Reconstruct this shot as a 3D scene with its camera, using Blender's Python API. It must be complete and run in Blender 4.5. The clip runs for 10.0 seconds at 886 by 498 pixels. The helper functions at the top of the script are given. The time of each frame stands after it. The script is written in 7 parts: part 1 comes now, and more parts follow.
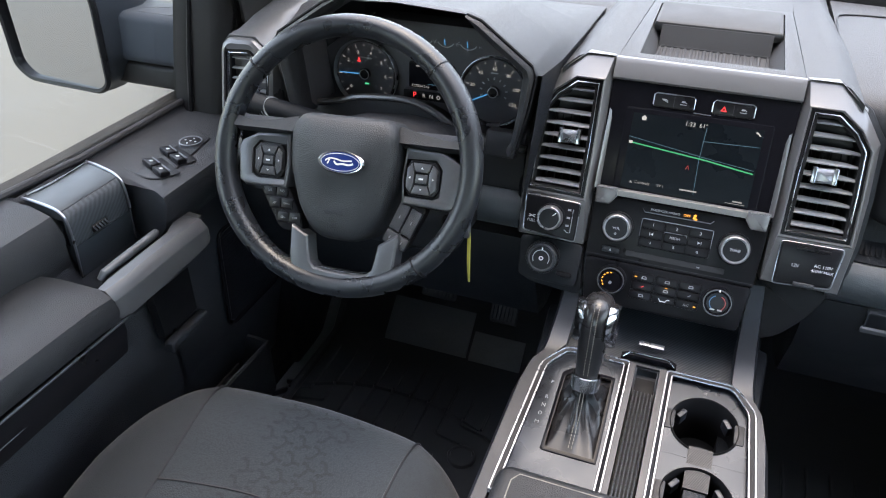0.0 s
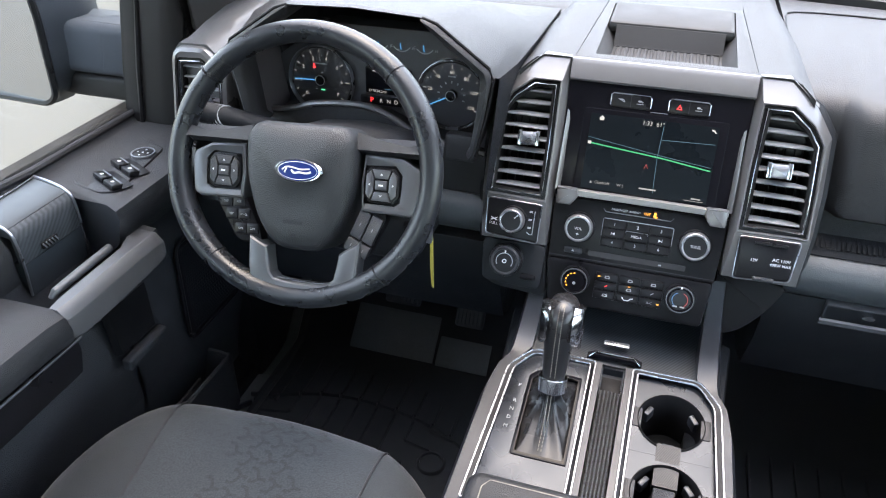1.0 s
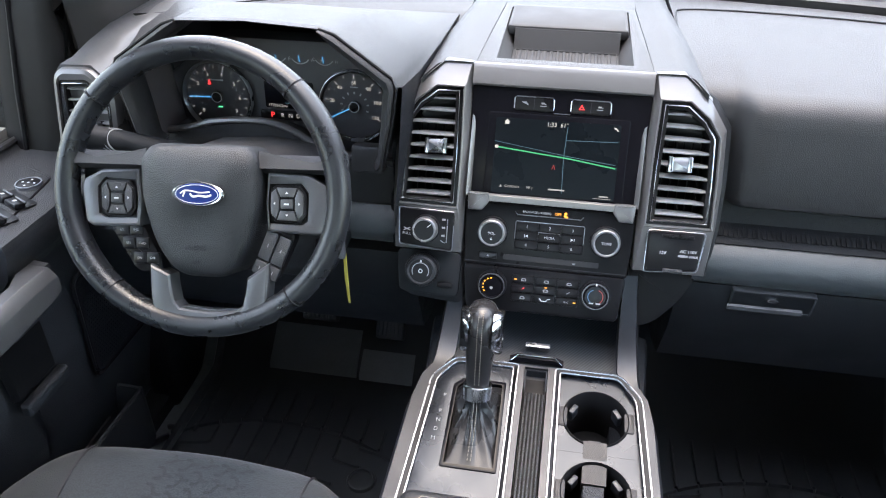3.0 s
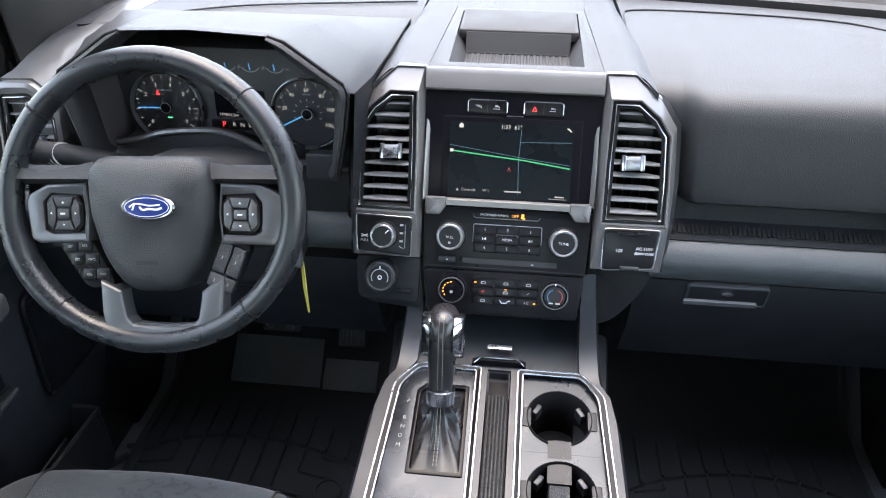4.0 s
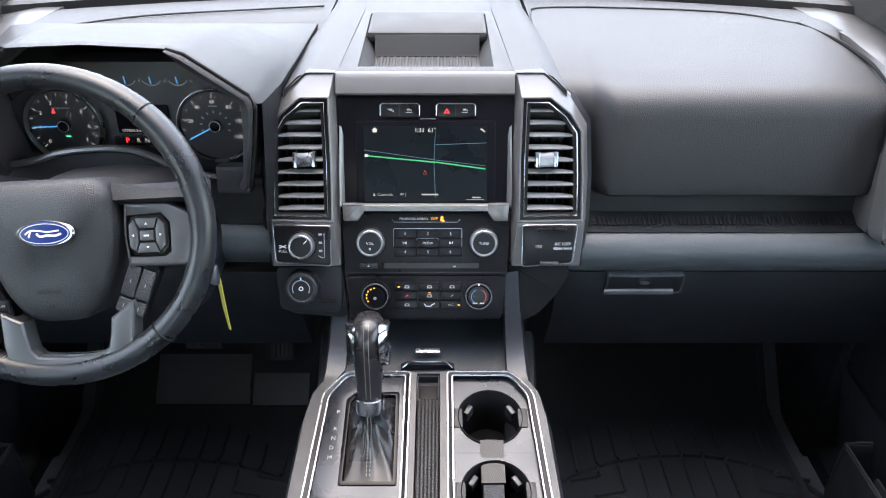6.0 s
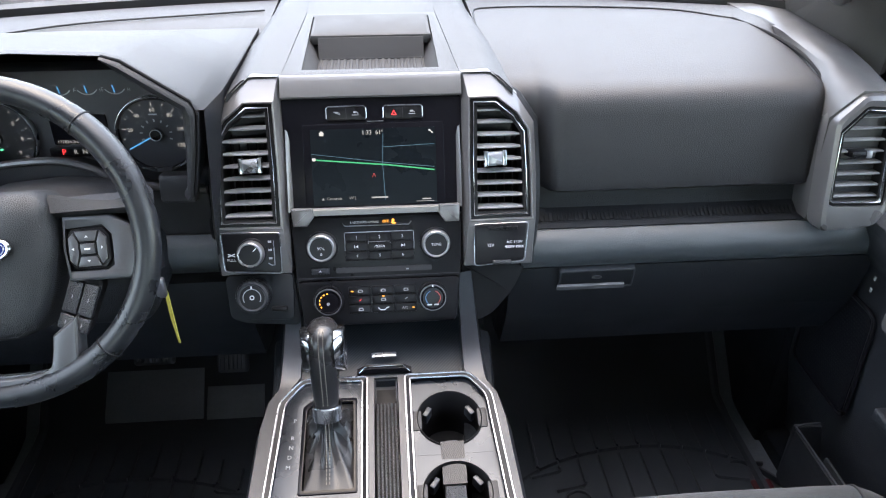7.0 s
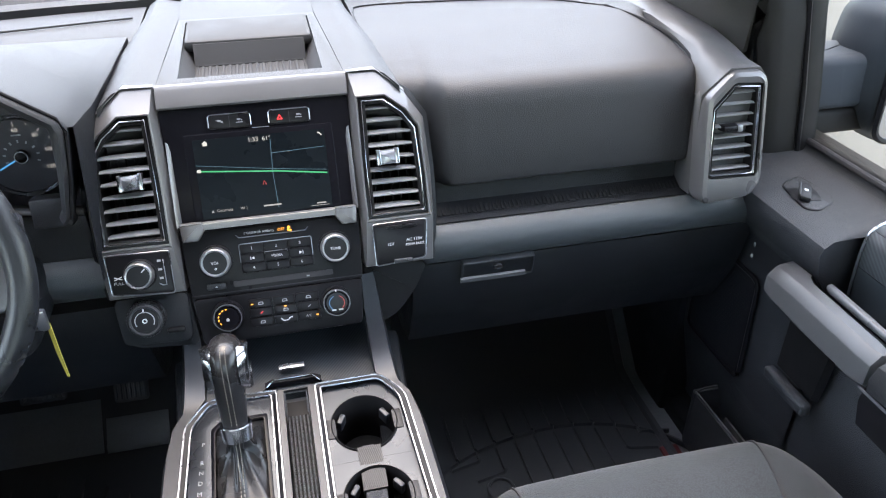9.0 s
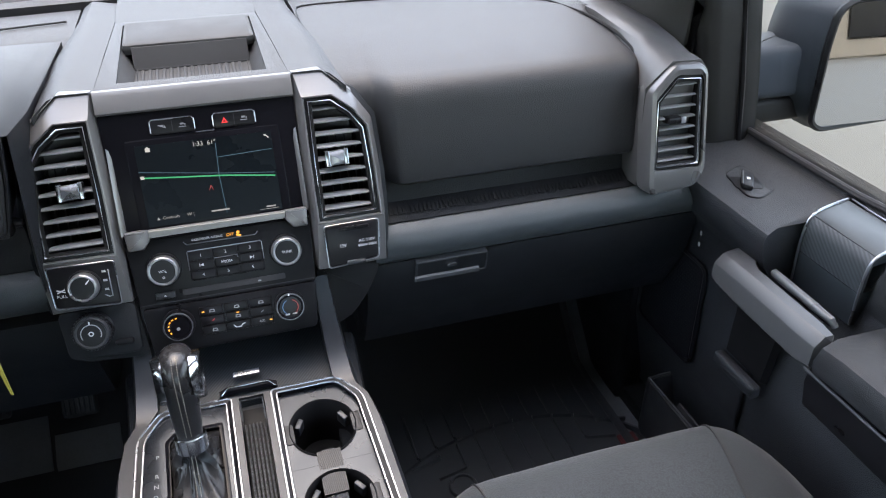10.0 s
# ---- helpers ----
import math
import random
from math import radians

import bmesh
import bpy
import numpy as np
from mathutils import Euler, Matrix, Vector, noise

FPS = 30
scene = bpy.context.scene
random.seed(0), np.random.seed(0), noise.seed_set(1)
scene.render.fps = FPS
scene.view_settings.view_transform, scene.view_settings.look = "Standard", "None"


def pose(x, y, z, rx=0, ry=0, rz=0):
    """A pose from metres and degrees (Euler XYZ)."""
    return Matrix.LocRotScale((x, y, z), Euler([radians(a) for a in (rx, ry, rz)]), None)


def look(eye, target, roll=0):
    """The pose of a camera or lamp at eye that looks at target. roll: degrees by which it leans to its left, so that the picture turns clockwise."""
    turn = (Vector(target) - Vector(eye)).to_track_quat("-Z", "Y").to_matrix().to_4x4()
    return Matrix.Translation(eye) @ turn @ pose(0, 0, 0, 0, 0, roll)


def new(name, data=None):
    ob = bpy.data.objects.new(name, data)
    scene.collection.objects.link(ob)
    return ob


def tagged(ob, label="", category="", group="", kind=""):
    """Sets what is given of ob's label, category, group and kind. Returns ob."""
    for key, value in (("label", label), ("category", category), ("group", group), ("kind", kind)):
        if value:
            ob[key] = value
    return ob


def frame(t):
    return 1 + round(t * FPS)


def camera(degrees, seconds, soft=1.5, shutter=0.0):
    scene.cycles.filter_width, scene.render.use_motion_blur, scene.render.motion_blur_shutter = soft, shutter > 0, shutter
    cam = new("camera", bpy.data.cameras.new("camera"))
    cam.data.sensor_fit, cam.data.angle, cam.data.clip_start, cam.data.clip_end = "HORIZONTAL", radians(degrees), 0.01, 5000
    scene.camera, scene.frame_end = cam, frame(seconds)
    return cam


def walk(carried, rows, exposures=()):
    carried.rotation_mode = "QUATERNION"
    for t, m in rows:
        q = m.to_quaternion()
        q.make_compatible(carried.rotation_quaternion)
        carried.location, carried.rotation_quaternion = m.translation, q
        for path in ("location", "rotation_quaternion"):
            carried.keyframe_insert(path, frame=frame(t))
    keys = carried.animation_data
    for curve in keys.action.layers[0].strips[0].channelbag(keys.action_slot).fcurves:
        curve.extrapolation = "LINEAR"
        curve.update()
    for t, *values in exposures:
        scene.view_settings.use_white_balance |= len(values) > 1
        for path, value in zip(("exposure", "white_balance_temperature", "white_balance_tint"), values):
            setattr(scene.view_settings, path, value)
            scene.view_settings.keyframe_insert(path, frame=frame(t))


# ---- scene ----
cam = camera(62.0, 10.0, soft=1.05)

# the camera's way: one slow turn from the driver's side to the passenger's
PATH = [
    (0, (0.003, -0.005, 1.233), (-0.581, 1.56, 0.132), 0.4),
    (0.5, (0.002, -0.001, 1.233), (-0.543, 1.58, 0.135), 0.3),
    (1, (0.001, 0.005, 1.23), (-0.491, 1.606, 0.138), 0.4),
    (1.5, (0.001, 0.01, 1.23), (-0.445, 1.626, 0.14), 0.4),
    (2, (0.002, 0.015, 1.228), (-0.387, 1.651, 0.144), 0.4),
    (2.5, (0.002, 0.021, 1.229), (-0.333, 1.669, 0.147), 0.4),
    (4, (0.008, 0.029, 1.228), (-0.173, 1.709, 0.158), 0.3),
    (4.5, (0.012, 0.03, 1.226), (-0.129, 1.717, 0.162), 0.1),
    (5, (0.015, 0.034, 1.231), (-0.075, 1.72, 0.16), 0.0),
    (5.5, (0.022, 0.037, 1.233), (-0.028, 1.723, 0.159), -0.0),
    (7, (0.023, 0.041, 1.225), (0.156, 1.731, 0.164), 0.1),
    (7.5, (0.023, 0.041, 1.226), (0.214, 1.724, 0.162), 0.0),
    (8, (0.021, 0.044, 1.224), (0.287, 1.716, 0.159), -0.0),
    (8.5, (0.027, 0.049, 1.232), (0.348, 1.702, 0.152), -0.1),
    (9, (0.026, 0.049, 1.221), (0.421, 1.695, 0.156), -0.1),
    (9.5, (0.029, 0.052, 1.226), (0.479, 1.677, 0.15), -0.0),
    (10, (0.028, 0.052, 1.222), (0.542, 1.66, 0.15), 0.1),
]
walk(cam, [(t, look(eye, target, roll)) for t, eye, target, roll in PATH], [(0.0, 3.15, 7450, 13), (0.3, 3.55, 7450, 13), (9.75, 3.52, 7450, 13), (10.0, 3.1, 7450, 13)])

# ---- light ----
SUN_EL, SUN_AZ = 76.0, 0.0     # degrees above the horizon, and clockwise from straight ahead
world = bpy.data.worlds.new("sky")
scene.world = world
world.use_nodes = True
wn = world.node_tree.nodes
sky = wn.new("ShaderNodeTexSky")
sky.sky_type = 'NISHITA'
sky.sun_disc = False
sky.sun_elevation = radians(SUN_EL)
sky.sun_rotation = radians(SUN_AZ)
sky.air_density, sky.dust_density = 1.0, 1.6
wn["Background"].inputs["Strength"].default_value = 0.15
world.node_tree.links.new(sky.outputs["Color"], wn["Background"].inputs["Color"])
sun_data = bpy.data.lights.new("sun", 'SUN')
sun_data.energy, sun_data.angle, sun_data.color = 0.6, radians(160), (1.0, 0.99, 0.97)
sun = new("sun", sun_data)
_d = Vector((math.sin(radians(SUN_AZ)) * math.cos(radians(SUN_EL)), math.cos(radians(SUN_AZ)) * math.cos(radians(SUN_EL)), math.sin(radians(SUN_EL))))
sun.matrix_world = look(_d * 30, (0, 0, 0))


# ---- materials ----
def nodes_of(name):
    m = bpy.data.materials.new(name)
    m.use_nodes = True
    return m, m.node_tree.nodes, m.node_tree.links, m.node_tree.nodes["Principled BSDF"]


def surface(name, col, rough=0.5, metal=0.0, grain=0.0, gscale=1400.0, var=0.12, vscale=14.0, rvar=0.08, spec=0.5, coat=0.0, leather=False, fleck=0.0, sheen=0.0):
    """Plastic, leather, metal or paint: colour that varies at two sizes, uneven gloss and fine relief."""
    m, n, l, b = nodes_of(name)
    tc = n.new("ShaderNodeTexCoord")
    big = n.new("ShaderNodeTexNoise")
    big.inputs["Scale"].default_value, big.inputs["Detail"].default_value = vscale, 4
    l.new(tc.outputs["Object"], big.inputs["Vector"])
    fine = n.new("ShaderNodeTexNoise")
    fine.inputs["Scale"].default_value, fine.inputs["Detail"].default_value = gscale * 0.35, 2
    l.new(tc.outputs["Object"], fine.inputs["Vector"])
    add = n.new("ShaderNodeMath")
    add.operation = 'ADD'
    l.new(big.outputs["Fac"], add.inputs[0])
    sc = n.new("ShaderNodeMath")
    sc.operation = 'MULTIPLY'
    sc.inputs[1].default_value = 0.5 + fleck
    l.new(fine.outputs["Fac"], sc.inputs[0])
    l.new(sc.outputs[0], add.inputs[1])
    ramp = n.new("ShaderNodeMapRange")
    ramp.inputs["From Min"].default_value, ramp.inputs["From Max"].default_value = 0.4, 1.1 + fleck
    ramp.inputs["To Min"].default_value, ramp.inputs["To Max"].default_value = 1 - var, 1 + var
    l.new(add.outputs[0], ramp.inputs["Value"])
    mul = n.new("ShaderNodeVectorMath")
    mul.operation = 'SCALE'
    mul.inputs[0].default_value = col
    l.new(ramp.outputs[0], mul.inputs["Scale"])
    l.new(mul.outputs[0], b.inputs["Base Color"])
    rr = n.new("ShaderNodeMapRange")
    rr.inputs["From Min"].default_value, rr.inputs["From Max"].default_value = 0.3, 0.7
    rr.inputs["To Min"].default_value, rr.inputs["To Max"].default_value = max(rough - rvar, 0.02), min(rough + rvar, 1)
    l.new(big.outputs["Fac"], rr.inputs["Value"])
    l.new(rr.outputs[0], b.inputs["Roughness"])
    b.inputs["Metallic"].default_value = metal
    b.inputs["Specular IOR Level"].default_value = spec
    b.inputs["Coat Weight"].default_value = coat
    b.inputs["Coat Roughness"].default_value = 0.08
    b.inputs["Sheen Weight"].default_value = sheen
    if grain:
        if leather:
            tex = n.new("ShaderNodeTexVoronoi")
            tex.inputs["Scale"].default_value = gscale
            out = tex.outputs["Distance"]
        else:
            tex = n.new("ShaderNodeTexNoise")
            tex.inputs["Scale"].default_value, tex.inputs["Detail"].default_value = gscale, 1
            out = tex.outputs["Fac"]
        l.new(tc.outputs["Object"], tex.inputs["Vector"])
        bump = n.new("ShaderNodeBump")
        bump.inputs["Strength"].default_value, bump.inputs["Distance"].default_value = grain, 0.0012
        l.new(out, bump.inputs["Height"])
        l.new(bump.outputs[0], b.inputs["Normal"])
    return m


def weave(name, dark, light, period, rough, coat=0.0):
    """Twill pattern of carbon-look trim."""
    m, n, l, b = nodes_of(name)
    tc = n.new("ShaderNodeTexCoord")
    mp = n.new("ShaderNodeMapping")
    mp.inputs["Rotation"].default_value = (radians(20), radians(35), radians(45))
    l.new(tc.outputs["Object"], mp.inputs["Vector"])
    w = n.new("ShaderNodeTexWave")
    w.inputs["Scale"].default_value = 0.31 / period
    w.inputs["Distortion"].default_value = 0.15
    l.new(mp.outputs[0], w.inputs["Vector"])
    mix = n.new("ShaderNodeMix")
    mix.data_type = 'RGBA'
    mix.inputs["A"].default_value, mix.inputs["B"].default_value = (*dark, 1), (*light, 1)
    l.new(w.outputs["Fac"], mix.inputs["Factor"])
    l.new(mix.outputs["Result"], b.inputs["Base Color"])
    b.inputs["Roughness"].default_value = rough
    b.inputs["Coat Weight"].default_value = coat
    bump = n.new("ShaderNodeBump")
    bump.inputs["Strength"].default_value, bump.inputs["Distance"].default_value = 0.35, 0.0006
    l.new(w.outputs["Fac"], bump.inputs["Height"])
    l.new(bump.outputs[0], b.inputs["Normal"])
    return m


def cloth(name, col, period=0.0022, tread=None):
    """Woven seat cloth, with an embossed tyre-track band on the middle panel where tread is given (centre x, half width)."""
    m, n, l, b = nodes_of(name)
    tc = n.new("ShaderNodeTexCoord")
    chk = n.new("ShaderNodeTexVoronoi")
    chk.inputs["Scale"].default_value = 1 / period
    l.new(tc.outputs["Object"], chk.inputs["Vector"])
    big = n.new("ShaderNodeTexNoise")
    big.inputs["Scale"].default_value, big.inputs["Detail"].default_value = 9, 5
    l.new(tc.outputs["Object"], big.inputs["Vector"])
    mr = n.new("ShaderNodeMapRange")
    mr.inputs["From Min"].default_value, mr.inputs["From Max"].default_value = 0.0, 0.8
    mr.inputs["To Min"].default_value, mr.inputs["To Max"].default_value = 1.25, 0.72
    l.new(chk.outputs["Distance"], mr.inputs["Value"])
    m2 = n.new("ShaderNodeMapRange")
    m2.inputs["From Min"].default_value, m2.inputs["From Max"].default_value = 0.3, 0.7
    m2.inputs["To Min"].default_value, m2.inputs["To Max"].default_value = 0.88, 1.12
    l.new(big.outputs["Fac"], m2.inputs["Value"])
    k = n.new("ShaderNodeMath")
    k.operation = 'MULTIPLY'
    l.new(mr.outputs[0], k.inputs[0])
    l.new(m2.outputs[0], k.inputs[1])
    s = n.new("ShaderNodeVectorMath")
    s.operation = 'SCALE'
    s.inputs[0].default_value = col
    l.new(k.outputs[0], s.inputs["Scale"])
    l.new(s.outputs[0], b.inputs["Base Color"])
    b.inputs["Roughness"].default_value = 0.9
    b.inputs["Sheen Weight"].default_value = 0.15
    bump = n.new("ShaderNodeBump")
    bump.inputs["Strength"].default_value, bump.inputs["Distance"].default_value = 0.4, 0.001
    l.new(chk.outputs["Distance"], bump.inputs["Height"])
    l.new(bump.outputs[0], b.inputs["Normal"])
    return m


def glow(name, col, strength):
    m, n, l, b = nodes_of(name)
    b.inputs["Base Color"].default_value = (0.01, 0.01, 0.01, 1)
    b.inputs["Emission Color"].default_value = (*col, 1)
    b.inputs["Emission Strength"].default_value = strength * 0.22
    b.inputs["Roughness"].default_value = 0.4
    return m


def clear_glass(name, tint, gloss=0.05):
    m, n, l, b = nodes_of(name)
    n.remove(b)
    tr, gl, mx, fr = (n.new("ShaderNodeBsdfTransparent"), n.new("ShaderNodeBsdfGlossy"), n.new("ShaderNodeMixShader"), n.new("ShaderNodeFresnel"))
    tr.inputs["Color"].default_value = (*tint, 1)
    gl.inputs["Roughness"].default_value = 0.01
    fr.inputs["IOR"].default_value = 1.2
    l.new(fr.outputs[0], mx.inputs[0])
    l.new(tr.outputs[0], mx.inputs[1])
    l.new(gl.outputs[0], mx.inputs[2])
    l.new(mx.outputs[0], n["Material Output"].inputs["Surface"])
    return m


DASH = surface("soft_touch_dash", (0.0215, 0.0225, 0.0255), 0.51, grain=0.4, gscale=800, leather=True, var=0.06, rvar=0.015, spec=0.50)
CAPM = surface("satin_charcoal_cap", (0.072, 0.072, 0.074), 0.42, grain=0.12, var=0.08, spec=0.45)
TRAYP = surface("tray_moulding", (0.046, 0.047, 0.049), 0.58, grain=0.06, var=0.08, spec=0.25)
LEDGEM = surface("padded_vinyl_ledge", (0.050, 0.058, 0.064), 0.36, grain=0.3, gscale=900, leather=True, var=0.12, spec=0.45)
GREY = surface("satin_grey_trim", (0.16, 0.160, 0.163), 0.31, metal=0.5, grain=0.03, var=0.04, rvar=0.02)
BLACK = surface("black_grained_plastic", (0.0080, 0.0095, 0.0120), 0.46, grain=0.45, gscale=900, leather=True, spec=0.3)
DARK = surface("charcoal_plastic", (0.021, 0.0235, 0.028), 0.40, grain=0.8, gscale=700, leather=True, spec=0.58)
SMOOTH = surface("smooth_black_plastic", (0.0065, 0.0065, 0.008), 0.34, var=0.15, spec=0.22)
# near-black rubber; also stands for shade in gaps, vents and pockets
WELL = surface("well_shade_rubber", (0.006, 0.006, 0.007), 0.6, var=0.2, spec=0.22)
GLOSS = surface("piano_black", (0.006, 0.006, 0.008), 0.16, var=0.1, rvar=0.04, spec=0.13)
CHROME = surface("bright_chrome", (0.58, 0.60, 0.63), 0.18, metal=1.0, var=0.05, rvar=0.05)
SATIN = surface("satin_chrome", (0.34, 0.355, 0.385), 0.28, metal=0.9, var=0.06)
LEATHER = surface("black_leather", (0.018, 0.0195, 0.022), 0.42, grain=0.42, gscale=900, leather=True, var=0.2, rvar=0.1, spec=0.4)
SPOKE = surface("dark_satin_trim", (0.082, 0.086, 0.093), 0.34, metal=0.35, var=0.06)
RIM = surface("wheel_rim_leather", (0.0125, 0.0145, 0.0175), 0.3, grain=0.14, gscale=800, leather=True, var=0.25, vscale=30, rvar=0.08)
BOOT = surface("shift_boot_leather", (0.017, 0.017, 0.018), 0.27, grain=0.05, gscale=700, leather=True, var=0.2)
STITCH = surface("pale_thread", (0.26, 0.24, 0.20), 0.8, var=0.2)
RUBBER = surface("black_rubber", (0.02, 0.02, 0.023), 0.6, grain=0.25, gscale=700, var=0.2)
MATRUB = surface("mat_rubber", (0.040, 0.044, 0.050), 0.36, grain=0.2, gscale=800, var=0.08, rvar=0.03)
CARPET = surface("black_carpet", (0.15, 0.16, 0.175), 0.95, grain=0.7, gscale=420, var=0.25)
SILL = surface("painted_sill", (0.03, 0.035, 0.045), 0.5)
BODY = surface("white_body_paint", (0.3, 0.3, 0.29), 0.3, coat=0.6)
LINER = surface("headliner_cloth", (0.72, 0.72, 0.70), 0.9, grain=0.4, gscale=600)
CONCRETE = surface("pale_concrete", (0.072, 0.067, 0.055), 0.85, grain=0.5, gscale=90, vscale=0.9, var=0.16)
SILVER = surface("silver_painted_plate", (0.024, 0.0285, 0.036), 0.27, metal=0.6, grain=0.02, var=0.05)
CARBON = weave("carbon_look_trim", (0.026, 0.031, 0.036), (0.052, 0.061, 0.069), 0.005, 0.5, 0.0)
TWILL = weave("carbon_look_mat", (0.008, 0.008, 0.009), (0.022, 0.022, 0.024), 0.0016, 0.5)
SEAT = cloth("grey_seat_cloth", (0.030, 0.036, 0.041))
SEAT_SIDE = cloth("dark_seat_cloth", (0.026, 0.031, 0.035), 0.0016)
TREAD = cloth("tread_print_cloth", (0.021, 0.0245, 0.028), 0.0016)
PILLAR = surface("pillar_plastic", (0.075, 0.074, 0.075), 0.5, grain=0.2, gscale=900, leather=True)
INK = surface("pale_print", (0.62, 0.63, 0.65), 0.6, var=0.05)
INKDIM = surface("grey_print", (0.30, 0.31, 0.32), 0.6, var=0.05)
BLUE = surface("blue_enamel", (0.012, 0.03, 0.16), 0.22, coat=0.6, var=0.1)
YELLOW = surface("yellow_tag", (0.62, 0.52, 0.10), 0.6)
GLASS = clear_glass("window_glass", (0.93, 0.95, 0.93))
MIRROR = surface("mirror_silver", (0.62, 0.63, 0.64), 0.015, metal=1.0, var=0.01, rvar=0.005)
SCREEN = surface("dark_map_screen", (0.004, 0.006, 0.008), 0.3, var=0.05, spec=0.12)
G_GREEN = glow("green_route", (0.02, 0.42, 0.18), 0.55)
G_DIMRED = glow("dim_red_print", (0.4, 0.03, 0.03), 0.5)
G_DIMBLUE = glow("dim_blue_print", (0.03, 0.15, 0.4), 0.6)
RAILM = surface("dark_satin_rail", (0.026, 0.029, 0.035), 0.36, metal=0.3, grain=0.08, var=0.08)
TRAYM = weave("fine_carbon_mat", (0.012, 0.014, 0.017), (0.032, 0.038, 0.044), 0.0028, 0.4, 0.2)
G_BLUE = glow("blue_line", (0.10, 0.28, 0.42), 0.28)
G_WHITE = glow("white_lit_print", (0.75, 0.78, 0.80), 0.42)
G_DIM = glow("dim_lit_print", (0.45, 0.47, 0.5), 0.4)
G_RED = glow("red_lamp", (0.9, 0.04, 0.05), 1.0)
G_AMBER = glow("amber_lamp", (1.0, 0.42, 0.05), 0.9)
G_NEEDLE = glow("blue_needle", (0.06, 0.34, 0.75), 0.5)
G_TEAL = glow("green_lamp", (0.05, 0.6, 0.3), 0.8)
DIAL = surface("gauge_face", (0.046, 0.045, 0.052), 0.5, var=0.2)
LINING = surface("shroud_plastic", (0.072, 0.066, 0.072), 0.45, var=0.1)
G_DIAL = glow("dial_print", (0.6, 0.62, 0.65), 0.34)
HANDLE = surface("handle_grey_plastic", (0.070, 0.073, 0.078), 0.42, metal=0.2, grain=0.12, gscale=1200, var=0.08)
PODM = surface("satin_silver_pod", (0.15, 0.15, 0.154), 0.31, metal=0.5, grain=0.04, var=0.06)
SAIL = surface("smooth_charcoal_trim", (0.016, 0.016, 0.0165), 0.55, grain=0.08, var=0.12, spec=0.25)
SHELL = surface("textured_mirror_plastic", (0.030, 0.036, 0.046), 0.68, grain=0.1, var=0.1, spec=0.3)
PADTOP = surface("smooth_door_inlay", (0.030, 0.037, 0.043), 0.38, var=0.1, spec=0.5)
AIRBAG = surface("airbag_plastic", (0.020, 0.022, 0.025), 0.4, grain=0.45, gscale=900, leather=True, var=0.15, spec=0.5)
HEEL = surface("heel_vinyl", (0.15, 0.17, 0.19), 0.45, grain=0.3, gscale=500, var=0.15)
SLAT = surface("louvre_plastic", (0.25, 0.255, 0.265), 0.4, metal=0.2, var=0.06)


# ---- building helpers ----
def thing(name, loc, label, category, group="", kind=""):
    ob = new(name)
    ob.location = loc
    ob.empty_display_size = 0.05
    return tagged(ob, label, category, group, kind)


def finish(bm, name, material, sharp=38):
    bmesh.ops.remove_doubles(bm, verts=bm.verts, dist=1e-6)
    bmesh.ops.recalc_face_normals(bm, faces=bm.faces)
    me = bpy.data.meshes.new(name)
    for f in bm.faces:
        f.smooth = True
    bm.to_mesh(me)
    bm.free()
    me.set_sharp_from_angle(angle=radians(sharp))
    me.materials.append(material)
    return me


def part(name, bm, material, parent, label="", sharp=38):
    """One mesh, given in world coordinates, under a thing or under a part."""
    ob = new(name, finish(bm, name, material, sharp))
    ob.parent = parent
    if parent.parent is None:
        ob.matrix_parent_inverse = Matrix.Translation(parent.location).inverted()
    return tagged(ob, label)


def solo(name, bm, material, label, category, group="", kind="", sharp=38):
    return tagged(new(name, finish(bm, name, material, sharp)), label, category, group, kind)


def joined(*bms):
    out = bmesh.new()
    for b in bms:
        me = bpy.data.meshes.new("tmp")
        b.to_mesh(me)
        b.free()
        out.from_mesh(me)
        bpy.data.meshes.remove(me)
    return out


def frame_of(o, x, y):
    """A matrix with origin o, first axis x and second axis near y."""
    x = Vector(x).normalized()
    z = x.cross(Vector(y)).normalized()
    y = z.cross(x)
    return Matrix(((x.x, y.x, z.x, o[0]), (x.y, y.y, z.y, o[1]), (x.z, y.z, z.z, o[2]), (0, 0, 0, 1)))


def lean(o, deg):
    """A face that looks back at the seats and leans away by deg: x right, y up along it, z out of it."""
    a = radians(deg)
    return frame_of(o, (1, 0, 0), (0, math.sin(a), math.cos(a)))


def rounded(pts, r, n=3):
    """A polygon with its corners rounded."""
    out = []
    k = len(pts)
    for i in range(k):
        p, a, b = Vector(pts[i]), Vector(pts[i - 1]), Vector(pts[(i + 1) % k])
        ri = r[i] if isinstance(r, (list, tuple)) else r
        da, db = (a - p), (b - p)
        d = min(ri, da.length * 0.45, db.length * 0.45)
        if d < 1e-5:
            out.append(tuple(p))
            continue
        s, e = p + da.normalized() * d, p + db.normalized() * d
        for j in range(n + 1):
            t = j / n
            out.append(tuple((1 - t) ** 2 * s + 2 * t * (1 - t) * p + t * t * e))
    return out


def rect(x0, y0, x1, y1, r=0.0, n=3):
    p = [(x0, y0), (x1, y0), (x1, y1), (x0, y1)]
    return rounded(p, r, n) if r else p


